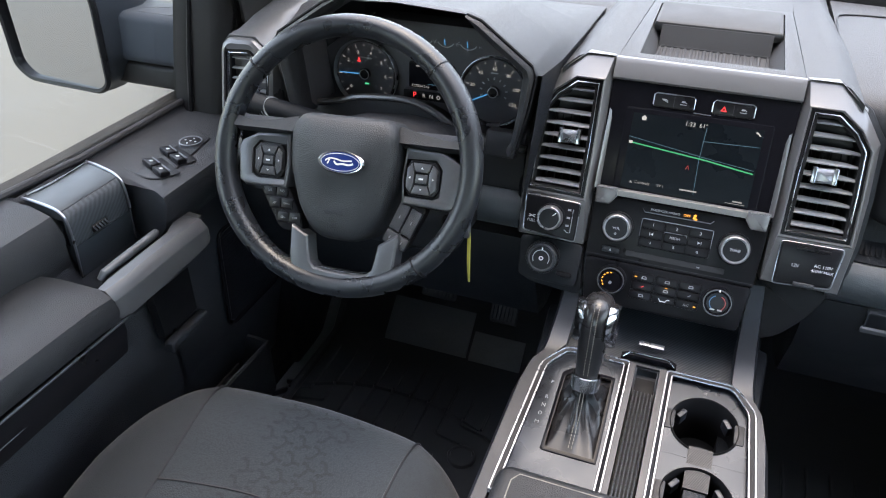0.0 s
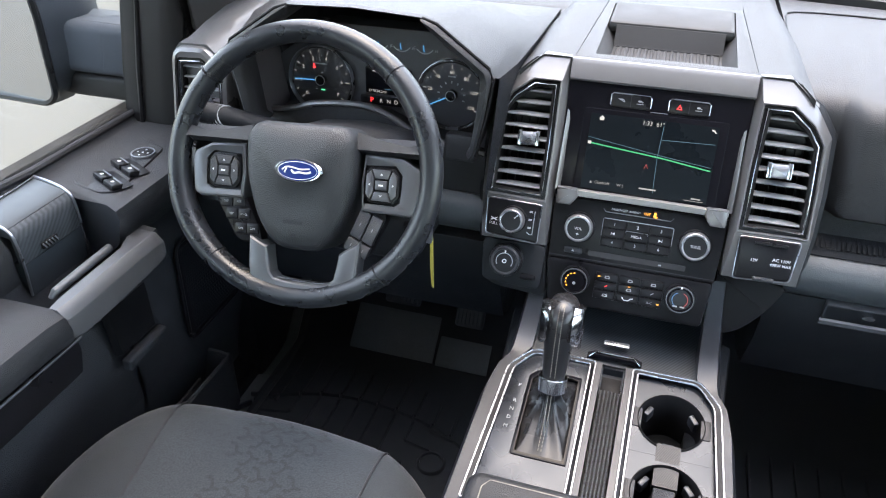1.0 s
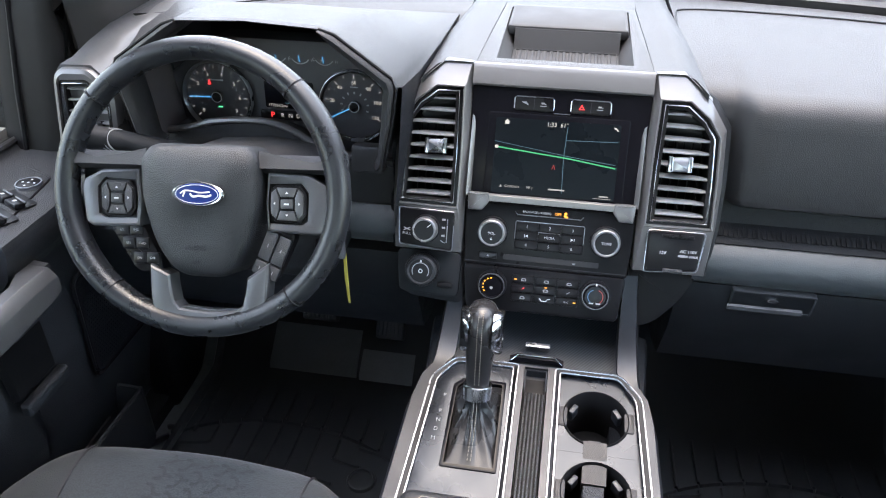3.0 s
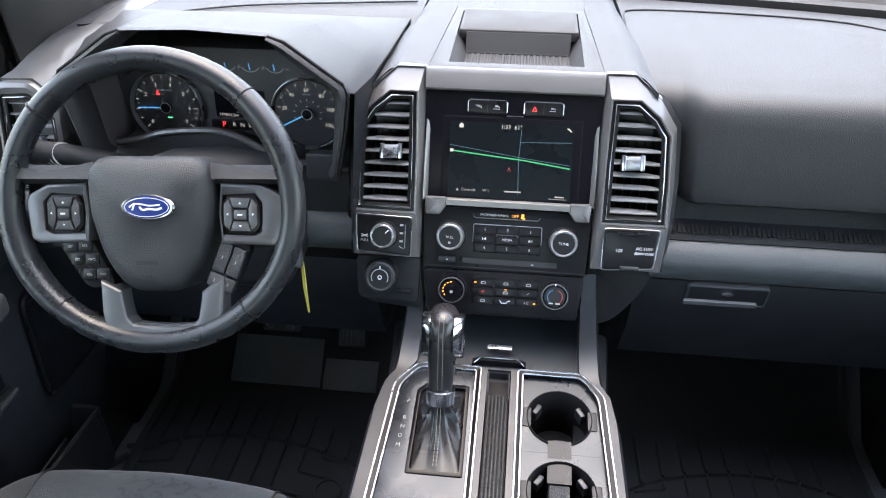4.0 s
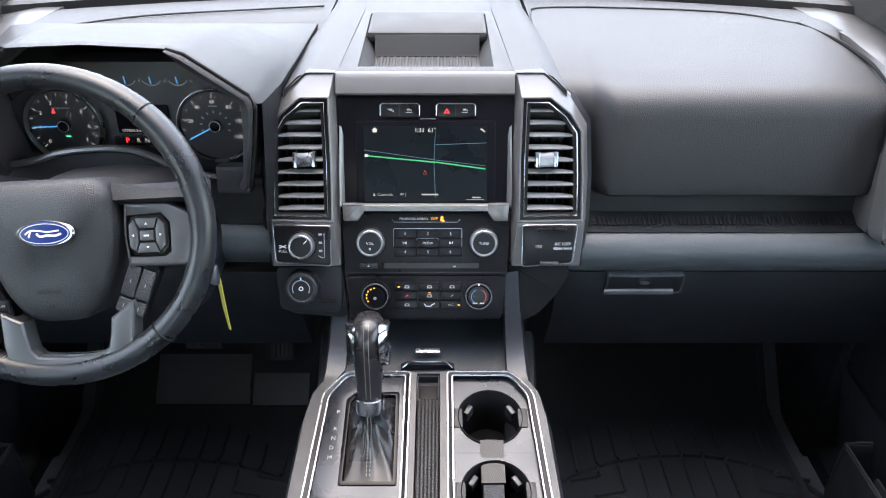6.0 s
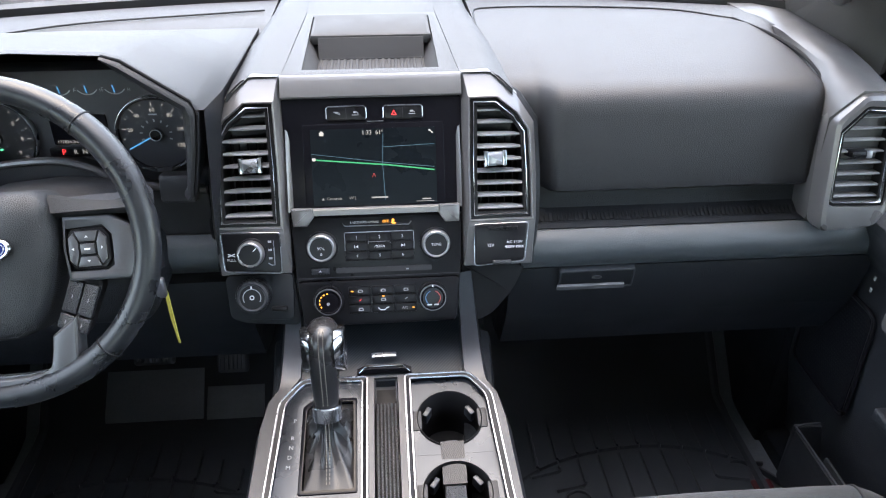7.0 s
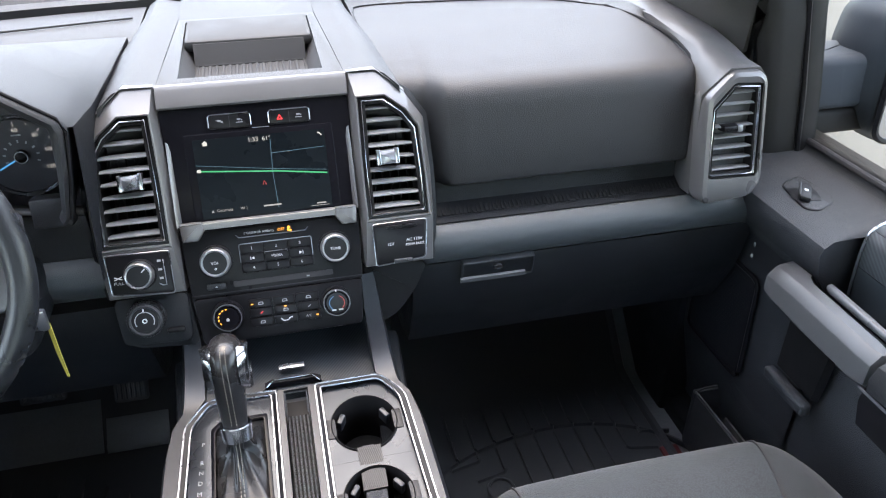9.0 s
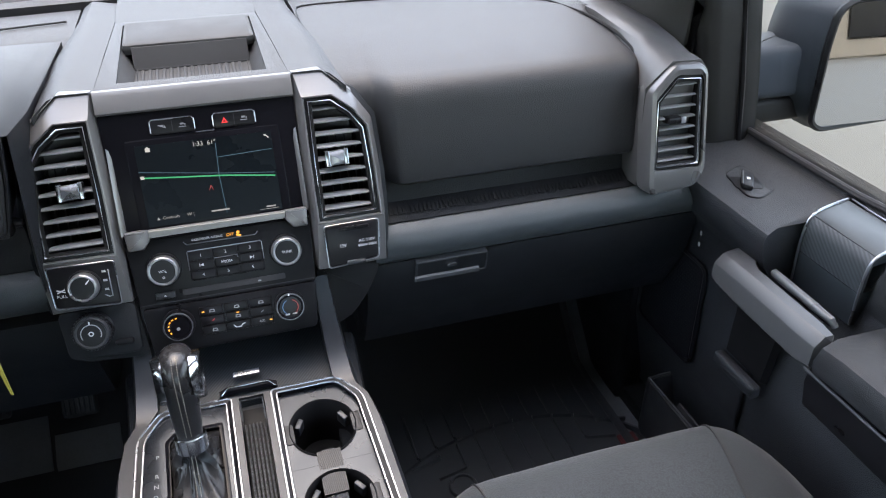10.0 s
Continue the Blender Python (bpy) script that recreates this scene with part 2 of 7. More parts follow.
def loft(rings, closed=True, caps=True, loop=False):
    """Skin over rings of equal point counts."""
    bm = bmesh.new()
    vs = [[bm.verts.new(p) for p in ring] for ring in rings]
    n = len(vs[0])
    pairs = list(zip(vs, vs[1:])) + ([(vs[-1], vs[0])] if loop else [])
    for a, b in pairs:
        for i in range(n if closed else n - 1):
            j = (i + 1) % n
            try:
                bm.faces.new((a[i], a[j], b[j], b[i]))
            except ValueError:
                pass
    if caps and closed and not loop:
        bm.faces.new(vs[0][::-1])
        bm.faces.new(vs[-1])
    return bm


def shrink(pts, d):
    """Moves a polygon's outline inward by d."""
    k = len(pts)
    area = sum(pts[i - 1][0] * pts[i][1] - pts[i][0] * pts[i - 1][1] for i in range(k))
    s = 1 if area > 0 else -1
    out = []
    for i in range(k):
        p, a, b = Vector(pts[i]), Vector(pts[i - 1]), Vector(pts[(i + 1) % k])
        u, v = (p - a), (b - p)
        if u.length < 1e-9 or v.length < 1e-9:
            out.append(tuple(p))
            continue
        u, v = u.normalized(), v.normalized()
        nu, nv = Vector((-u.y, u.x)) * s, Vector((-v.y, v.x)) * s
        m = nu + nv
        m = m / max(m.length_squared / 2, 0.35)
        out.append(tuple(p + m * d))
    return out


def prism(pts, z0, z1, M=Matrix(), bev=0.0, steps=2, back=False):
    """A plate with this outline, its front edge rounded."""
    rings = [[(x, y, z0) for x, y in pts]]
    if bev:
        for j in range(steps + 1):
            a = j / steps * math.pi / 2
            q = shrink(pts, bev * (1 - math.cos(a)))
            rings.append([(x, y, z1 - bev + bev * math.sin(a)) for x, y in q])
    else:
        rings.append([(x, y, z1) for x, y in pts])
    return loft([[M @ Vector(p) for p in r] for r in rings])


def ringed(outer, inner, z0, z1, M=Matrix(), zi=None, bev=0.0):
    """A frame between two outlines of equal point counts, its inner lip at zi."""
    zi = z1 if zi is None else zi
    rings = [[(x, y, z0) for x, y in outer]]
    if bev:
        rings += [[(x, y, z1 - bev) for x, y in outer], [(x, y, z1 - bev * 0.3) for x, y in shrink(outer, bev * 0.35)], [(x, y, z1) for x, y in shrink(outer, bev)]]
    else:
        rings.append([(x, y, z1) for x, y in outer])
    rings += [[(x, y, zi) for x, y in inner], [(x, y, z0) for x, y in inner]]
    return loft([[M @ Vector(p) for p in r] for r in rings], caps=False, loop=True)


def box(x0, y0, z0, x1, y1, z1, M=Matrix(), r=0.004, n=2, bev=None):
    """A block with rounded edges."""
    b = min(r if bev is None else bev, (z1 - z0) * 0.45)
    pts = rect(x0, y0, x1, y1, r, n)
    rings = []
    for j in range(n + 1):
        a = j / n * math.pi / 2
        rings.append([(x, y, z0 + b - b * math.sin(a)) for x, y in shrink(pts, b * (1 - math.cos(a)))])
    rings = rings[::-1]
    for j in range(n + 1):
        a = j / n * math.pi / 2
        rings.append([(x, y, z1 - b + b * math.sin(a)) for x, y in shrink(pts, b * (1 - math.cos(a)))])
    return loft([[M @ Vector(p) for p in q] for q in rings])


def circle(cx, cy, r, n=32, a0=0.0, a1=360.0):
    full = abs(a1 - a0) >= 359.9
    k = n if full else n + 1
    return [(cx + r * math.cos(radians(a0 + (a1 - a0) * i / n)), cy + r * math.sin(radians(a0 + (a1 - a0) * i / n))) for i in range(k)]


def lathe(profile, M=Matrix(), n=32, ridges=0, depth=0.0, caps=True):
    """A turned body about the local z axis from (radius, z) pairs."""
    rings = []
    for r, z in profile:
        rings.append([M @ Vector(((r + (depth if ridges and (i % 2) else 0) * (r > 0.001)) * math.cos(2 * math.pi * i / n), (r + (depth if ridges and (i % 2) else 0) * (r > 0.001)) * math.sin(2 * math.pi * i / n), z)) for i in range(n)])
    return loft(rings, caps=caps)


def tube(path, r, n=10, closed=False, flat=1.0, up=(0, 0, 1)):
    """A round bar along a path; r may be one radius for each point."""
    pts = [Vector(p) for p in path]
    k = len(pts)
    rings = []
    for i, p in enumerate(pts):
        a = pts[i - 1] if (i or closed) else p
        b = pts[(i + 1) % k] if (i < k - 1 or closed) else p
        t = (b - a).normalized()
        u = t.cross(Vector(up))
        u = u.normalized() if u.length > 1e-4 else t.orthogonal().normalized()
        v = u.cross(t)
        ri = r[i] if isinstance(r, (list, tuple)) else r
        rings.append([p + u * ri * math.cos(2 * math.pi * j / n) + v * ri * flat * math.sin(2 * math.pi * j / n) for j in range(n)])
    return loft(rings, loop=closed)


def smooth_path(pts, n=6):
    """Catmull-Rom through the points."""
    P = [Vector(p) for p in pts]
    P = [P[0] * 2 - P[1]] + P + [P[-1] * 2 - P[-2]]
    out = []
    for i in range(1, len(P) - 2):
        for j in range(n):
            t = j / n
            a, b, c, d = P[i - 1], P[i], P[i + 1], P[i + 2]
            out.append(0.5 * ((2 * b) + (c - a) * t + (2 * a - 5 * b + 4 * c - d) * t * t + (3 * b - a - 3 * c + d) * t ** 3))
    out.append(P[-2])
    return out


def text(words, size, M, align='CENTER', thick=0.0):
    """Raised lettering as a mesh, lying in M's plane about its origin."""
    cu = bpy.data.curves.new("lettering", 'FONT')
    cu.body, cu.size, cu.align_x, cu.align_y = words, size, align, 'CENTER'
    cu.extrude, cu.resolution_u = thick, 2
    ob = bpy.data.objects.new("lettering", cu)
    scene.collection.objects.link(ob)
    dg = bpy.context.evaluated_depsgraph_get()
    me = bpy.data.meshes.new_from_object(ob.evaluated_get(dg))
    bm = bmesh.new()
    bm.from_mesh(me)
    bmesh.ops.transform(bm, matrix=M, verts=bm.verts)
    bpy.data.meshes.remove(me)
    bpy.data.objects.remove(ob)
    bpy.data.curves.remove(cu)
    return bm


def at(M, x, y, z=0.0, rz=0.0):
    return M @ pose(x, y, z, 0, 0, rz)


def ribbon(pts, w, z, M):
    """A flat stroke of width w along points in M's plane."""
    P = [Vector(p) for p in pts]
    rows = []
    for i, p in enumerate(P):
        t = (P[min(i + 1, len(P) - 1)] - P[max(i - 1, 0)]).normalized()
        nrm = Vector((-t.y, t.x)) * (w / 2)
        rows.append([M @ Vector((*(p + nrm), z)), M @ Vector((*(p - nrm), z))])
    return loft(rows, closed=False)


def mirrored(pts):
    return [(-x, y) for x, y in pts][::-1]


def holed(outer, cx, cy, r, z0, z1, M=Matrix(), n=48):
    """A plate with a round hole."""
    hole, edge = [], []
    k = len(outer)
    for i in range(n):
        a = 2 * math.pi * i / n
        d = Vector((math.cos(a), math.sin(a)))
        best = None
        for j in range(k):
            p, q = Vector(outer[j]) - Vector((cx, cy)), Vector(outer[(j + 1) % k]) - Vector((cx, cy))
            e = q - p
            det = d.x * -e.y + e.x * d.y
            if abs(det) < 1e-12:
                continue
            t = (p.x * -e.y + e.x * p.y) / det
            u = (d.x * p.y - d.y * p.x) / det
            if t > 0 and -1e-6 <= u <= 1 + 1e-6 and (best is None or t < best):
                best = t
        hole.append((cx + d.x * r, cy + d.y * r))
        edge.append((cx + d.x * best, cy + d.y * best))
    # keep the plate's own corners
    for c in outer:
        i = min(range(n), key=lambda s: (edge[s][0] - c[0]) ** 2 + (edge[s][1] - c[1]) ** 2)
        edge[i] = c
    return ringed(edge, hole, z0, z1, M)


# ---- the ground outside, and the shell of the cab ----
def ground_sheet():
    bm = bmesh.new()
    vs = [bm.verts.new(p) for p in ((-900, -900, -0.62), (900, -900, -0.62), (900, 900, -0.62), (-900, 900, -0.62))]
    bm.faces.new(vs)
    return bm


solo("ground", ground_sheet(), CONCRETE, "pale concrete of an open parking lot", "ground", kind="structure")

FLOOR_PROFILE = [(-1.3, 0.02), (1.16, 0.02), (1.24, 0.035), (1.52, 0.33), (1.56, 0.60), (1.62, 0.60), (1.62, -0.05), (-1.3, -0.05)]
solo("floor", loft([[(x, y, z) for y, z in FLOOR_PROFILE] for x in (-0.86, 0.86)]), CARPET, "black carpeted cab floor rising to the firewall", "floor", kind="structure")
solo("ceiling", loft([[(x, y, z + dz) for x, z, dz in ((-0.85, 1.30, 0), (-0.72, 1.36, 0), (-0.50, 1.395, 0), (0.50, 1.395, 0), (0.72, 1.36, 0), (0.85, 1.30, 0), (0.87, 1.33, 0), (0.52, 1.44, 0), (-0.52, 1.44, 0), (-0.87, 1.33, 0))] for y in (0.55, -1.32)]),
     LINER, "pale grey cloth headliner above the seats", "ceiling", kind="structure")


def back_wall():
    out = rect(-0.80, 0.0, 0.80, 1.40)
    inn = rect(-0.60, 0.80, 0.60, 1.28)
    return ringed(out, inn, -0.04, 0.0, frame_of((0, -1.30, 0), (1, 0, 0), (0, 0, 1)))


solo("wall_back", back_wall(), LINER, "grey trimmed back wall of the cab with a wide window", "wall", kind="structure")
rear_pane = solo("window_1", prism(rect(-0.60, 0.80, 0.60, 1.28), -0.024, -0.018, frame_of((0, -1.30, 0), (1, 0, 0), (0, 0, 1))), GLASS, "clear rear window glass of the cab", "window", kind="structure")
rear_pane.visible_shadow = False


def windshield():
    rows = []
    for s in range(9):
        u = -1 + s / 4
        rows.append([(0.80 * u, 1.50 - 0.16 * u * u, 0.905), (0.62 * u, 0.58 - 0.06 * u * u, 1.395)])
    lo = loft(rows, closed=False)
    return lo


ws = solo("windshield", windshield(), GLASS, "clear curved windshield above the dashboard", "windshield", kind="structure")
ws.visible_shadow = False
# ceramic border, cowl and wiper that show under the glass
cowl = thing("cowl", (0, 1.5, 0.86), "black windshield cowl with ribbed grille", "cowl", kind="structure")
part("grille", loft([[(x, 1.47 + dy - 0.15 * (x / 0.8) ** 2, z) for dy, z in ((0, 0.86), (0.0, 0.903), (0.04, 0.912), (0.30, 0.90), (0.30, 0.86))] for x in [i * 0.16 - 0.96 for i in range(13)]]), RUBBER, cowl)
for i in range(26):
    x = -0.9 + i * 0.072
    part("rib", box(x, 1.56 - 0.15 * (x / 0.8) ** 2, 0.905, x + 0.012, 1.68 - 0.15 * (x / 0.8) ** 2, 0.914, r=0.002, n=1), BLACK, cowl)
wiper = thing("wiper", (0.3, 1.52, 0.93), "black wiper arm and blade lying at the windshield's foot", "wiper")
part("blade", tube([(0.12, 1.52, 0.932), (0.40, 1.49, 0.934), (0.66, 1.42, 0.936), (0.80, 1.36, 0.94)], 0.007, 6), RUBBER, wiper)
part("arm", tube([(0.10, 1.60, 0.925), (0.30, 1.55, 0.945), (0.48, 1.50, 0.95)], 0.009, 6, flat=0.6), BLACK, wiper)
hood = thing("hood", (0, 2.2, 0.85), "pale painted truck hood in front of the windshield", "hood")
part("panel", loft([[(x, y, 0.86 - 0.03 * (x / 0.8) ** 2 - 0.10 * ((y - 1.75) / 1.2) ** 2 + (0.03 if abs(x) > 0.3 else 0)) for x in (-0.9, -0.6, -0.32, -0.28, 0.28, 0.32, 0.6, 0.9)] + [(0.9, y, 0.5), (-0.9, y, 0.5)] for y in (1.78, 2.1, 2.5, 2.95)]), BODY, hood)


# ---- dashboard ----
dash = thing("dashboard", (0, 1.2, 0.0), "charcoal soft-touch dashboard with pale sheen across its top", "dashboard")
PAD = [(1.46, 0.893), (1.34, 0.893), (1.20, 0.8850), (1.10, 0.8740), (1.05, 0.8665), (1.034, 0.8620), (1.023, 0.8550), (1.016, 0.8440), (1.012, 0.828), (1.007, 0.79), (0.999, 0.73), (1.001, 0.716), (1.012, 0.708), (1.46, 0.70)]


def pad_ring(x, dy=0.0, dz=0.0):
    bow = 0.16 * (x / 0.8) ** 2
    u = min(1, max(0, (0.272 - x) / 0.036))
    slide = 0.036 * u * u * (3 - 2 * u)
    end = max(0.0, (x - 0.642) / 0.026)
    return [(x, (y + slide * min(1, max(0, (1.15 - y) / 0.09)) + 0.022 * end ** 2.5 if y < 1.25 else y - bow), z + dz - (0.008 * end ** 3 if y < 1.25 else 0)) for y, z in PAD]


part("passenger_pad", loft([pad_ring(x) for x in (0.172, 0.196, 0.216, 0.232, 0.238, 0.242, 0.246, 0.250, 0.255, 0.262, 0.272, 0.30, 0.40, 0.50, 0.60, 0.642, 0.652, 0.658, 0.663, 0.668)]), DASH, dash, "soft-touch passenger airbag pad")
part("driver_top", loft([[(x, y - (0.16 * (x / 0.8) ** 2 if y > 1.25 else 0), z) for y, z in ((1.46, 0.893), (1.30, 0.891), (1.20, 0.86), (1.20, 0.80), (1.46, 0.80))] for x in (-0.72, -0.60, -0.45, -0.30, -0.17)]), DASH, dash, "soft-touch dash top")
# the fine seam that runs round the airbag pad
part("pad_seam", tube(smooth_path([(0.196, 1.045, 0.865), (0.175, 1.30, 0.892), (0.22, 1.37, 0.894), (0.50, 1.34, 0.8945), (0.612, 1.27, 0.8935)], 4), 0.0014, 5), BLACK, dash)
part("pad_gap", tube(smooth_path([(0.612, 1.27, 0.8935), (0.648, 1.20, 0.886), (0.664, 1.13, 0.877), (0.668, 1.085, 0.868), (0.668, 1.055, 0.858), (0.667, 1.036, 0.843), (0.666, 1.026, 0.825), (0.665, 1.020, 0.79), (0.664, 1.015, 0.735)], 4), 0.0030, 6), WELL, dash)
part("top_seam", tube(smooth_path([(-0.66, 1.19, 0.8920), (-0.60, 1.245, 0.8935), (-0.477, 1.311, 0.8945), (-0.284, 1.355, 0.8945), (-0.185, 1.375, 0.8945)], 4), 0.0016, 5), BLACK, dash)
# the dark gap, the padded ledge and the lower panels
part("recess_panel", loft([[(x, y, z) for y, z in ((1.045, 0.72), (1.030, 0.672), (0.996, 0.655), (0.996, 0.63), (1.07, 0.63), (1.07, 0.72))] for x in (0.20, 0.72)]), BLACK, dash)
for i in range(62):
    part("recess_rib", prism([(-0.0016, -0.007), (0.0016, -0.007), (0.0016, 0.007), (-0.0016, 0.007)], 0.0, 0.0012, lean((0.236 + i * 0.0068, 1.0095, 0.6665), 62)), WELL, dash)
LEDGE = [(1.06, 0.640), (0.992, 0.642), (0.988, 0.658), (0.980, 0.661), (0.968, 0.655), (0.960, 0.643), (0.957, 0.630), (0.963, 0.610), (0.975, 0.598), (1.06, 0.59)]
part("passenger_ledge", loft([[(x, y, z) for y, z in LEDGE] for x in (0.215, 0.4, 0.6, 0.775)]), LEDGEM, dash, "padded ledge over the glovebox")
part("driver_ledge", loft([[(x, y, z + 0.016) for y, z in LEDGE] for x in (-0.77, -0.5, -0.215)]), LEDGEM, dash, "padded knee ledge")
LOWER = [(0.972, 0.598), (0.969, 0.575), (0.985, 0.50), (1.03, 0.41), (1.10, 0.385), (1.50, 0.40), (1.50, 0.60)]
part("lower_panel", loft([[(x, y, z) for y, z in LOWER] for x in (-0.78, -0.2)]), BLACK, dash)
part("glovebox_panel", loft([[(x, y, z) for y, z in LOWER] for x in (0.2, 0.78)]), BLACK, dash)
# hump between the two sides
ridge_in = [(0.127, 1.056, 0.880), (0.118, 1.2, 0.890), (0.110, 1.33, 0.897), (0.110, 1.46, 0.897)]
ridge_mid = [(0.160, 1.060, 0.884), (0.150, 1.2, 0.894), (0.138, 1.33, 0.901), (0.135, 1.46, 0.901)]
ridge_out = [(0.200, 1.035, 0.864), (0.186, 1.2, 0.884), (0.166, 1.36, 0.894), (0.165, 1.46, 0.894)]
for sgn in (1, -1):
    rows = []
    for a, b, c in zip(ridge_in, ridge_mid, ridge_out):
        m1 = [(p + q) / 2 for p, q in zip(b, c)]
        m1[2] += 0.006
        rows.append([(sgn * q[0], q[1], q[2]) for q in (a, b, m1, c, (c[0], c[1], 0.78), (a[0], a[1], 0.78))])
    part("ridge", loft(rows), DASH, dash, "raised ridge beside the storage tray")
BIN = frame_of((0, 1.056, 0.8805), (1, 0, 0), (0, math.cos(radians(3.2)), math.sin(radians(3.2))))
tray = part("tray_surround", ringed([(-0.1265, 0.0), (0.1265, 0.0), (0.1095, 0.276), (-0.1095, 0.276)], rounded([(-0.098, 0.022), (0.098, 0.022), (0.097, 0.258), (-0.097, 0.258)], 0.0, 1), -0.012, 0.002, BIN, bev=0.002), DASH, dash, "charcoal surround of the top storage tray")
part("tray_back_top", prism([(-0.1095, 0.277), (0.1095, 0.277), (0.11, 0.40), (-0.11, 0.40)], -0.02, 0.001, BIN), DASH, dash)
part("tray_wall", ringed([(-0.098, 0.022), (0.098, 0.022), (0.097, 0.258), (-0.097, 0.258)], [(-0.083, 0.035), (0.083, 0.035), (0.082, 0.158), (-0.082, 0.158)], -0.027, -0.002, BIN, zi=-0.027), TRAYP, tray)
part("tray_floor", prism([(-0.085, 0.033), (0.085, 0.033), (0.084, 0.165), (-0.084, 0.165)], -0.036, -0.028, BIN), TRAYP, tray)
for i in range(15):
    x = -0.074 + i * 0.0099
    part("floor_rib", box(x, 0.05, -0.0285, x + 0.0052, 0.136, -0.0255, BIN, r=0.0015, n=1), TRAYP, tray)
part("tray_lip", tube([BIN @ Vector(p) for p in ((-0.079, 0.06, -0.027), (-0.079, 0.139, -0.027), (0.079, 0.139, -0.027), (0.079, 0.06, -0.027))], 0.0018, 6), TRAYP, tray)
part("tray_back_wall", loft([[BIN @ Vector((x, y, z)) for y, z in ((0.138, -0.0275), (0.156, 0.001), (0.165, 0.001), (0.165, -0.030))] for x in (-0.083, 0.083)]), TRAYP, tray)
part("tray_lid", box(-0.096, 0.157, -0.012, 0.096, 0.262, 0.0055, BIN, r=0.006), TRAYP, tray, "sliding cover at the tray's back")

for sgn in (1, -1):
    caps = []
    for y, pts in ((0.972, [(0.6405, 0.8325), (0.6805, 0.8705), (0.730, 0.8690), (0.745, 0.852), (0.752, 0.72), (0.742, 0.668), (0.650, 0.668)]),
                   (1.01, [(0.655, 0.855), (0.689, 0.876), (0.733, 0.869), (0.757, 0.83), (0.765, 0.72), (0.76, 0.66), (0.656, 0.66)]),
                   (1.07, [(0.669, 0.880), (0.698, 0.883), (0.745, 0.873), (0.775, 0.82), (0.785, 0.72), (0.785, 0.66), (0.655, 0.66)]),
                   (1.20, [(0.666, 0.891), (0.695, 0.893), (0.765, 0.878), (0.80, 0.82), (0.80, 0.72), (0.80, 0.66), (0.657, 0.66)]),
                   (1.42, [(0.64, 0.895), (0.68, 0.897), (0.785, 0.884), (0.82, 0.83), (0.82, 0.72), (0.82, 0.66), (0.64, 0.66)])):
        caps.append([(sgn * x, y, z) for x, z in pts])
    part("end_cap", loft(caps), CAPM, dash, "satin charcoal dash end", sharp=70)

# ---- instrument hood and cluster ----
LIP = [(-0.236, 0.770), (-0.223, 0.83), (-0.215, 0.882), (-0.220, 0.898), (-0.292, 0.950), (-0.312, 0.957), (-0.414, 0.962), (-0.508, 0.958), (-0.526, 0.951), (-0.604, 0.900), (-0.612, 0.886), (-0.602, 0.83), (-0.592, 0.770)]
CX, CZ = -0.414, 0.85


def around(k, dy, dz=0.0, kz=None):
    kz = k if kz is None else kz
    return [(CX + (x - CX) * k, 0.925 + dy, CZ + (z - CZ) * kz + dz) for x, z in LIP]


BACK_X = [-0.240, -0.232, -0.186, -0.206, -0.265, -0.305, -0.414, -0.523, -0.563, -0.640, -0.690, -0.602, -0.592]


def hood_back():
    return [(bx, 1.27 if 1 < i < 11 else 1.06, 0.8925 if 1 < i < 11 else z) for i, ((x, z), bx) in enumerate(zip(LIP, BACK_X))]


def hood_mid(t, lift):
    b = hood_back()
    f = around(1.006, 0.012)
    return [tuple(Vector(p) * (1 - t) + Vector(q) * t + Vector((0, 0, lift if 3 < i < 9 else lift * 0.5 if i in (3, 9) else 0))) for i, (p, q) in enumerate(zip(f, b))]


part("cluster_hood", loft([around(0.985, 0.004), around(1.0, 0.0), around(1.004, 0.003), around(1.006, 0.012)], closed=False), DASH, dash, "rim of the instrument hood")
HR = [(-0.2090, 0.944, 0.880), (-0.203, 1.03, 0.873), (-0.190, 1.13, 0.885), (-0.182, 1.27, 0.8925)]
HL = [(-0.640, 0.960, 0.862), (-0.665, 1.03, 0.868), (-0.690, 1.14, 0.884), (-0.71, 1.27, 0.8925)]
HD = [(-0.226, 0.944, 0.66), (-0.220, 1.03, 0.66), (-0.208, 1.13, 0.70), (-0.19, 1.27, 0.78)]
# soft-touch flank drawn in black plastic for the shade beside the tower
part("hood_flank_shade", loft([[e, a] for e, a in zip(HD, HR)], closed=False), BLACK, dash)
part("hood_top", loft([[a] + r[2:11] + [b] for a, r, b in zip(HR, (around(1.006, 0.012), hood_mid(0.3, 0.010), hood_mid(0.65, 0.008), hood_back()), HL)], closed=False), DASH, dash, "hood over the instruments")
for ends in (slice(0, 3), slice(10, 13)):
    part("hood_side", loft([r[ends] for r in (around(1.006, 0.012), around(0.99, 0.06), around(0.96, 0.13))], closed=False), BLACK, dash)
INNER = shrink(LIP, 0.0165)
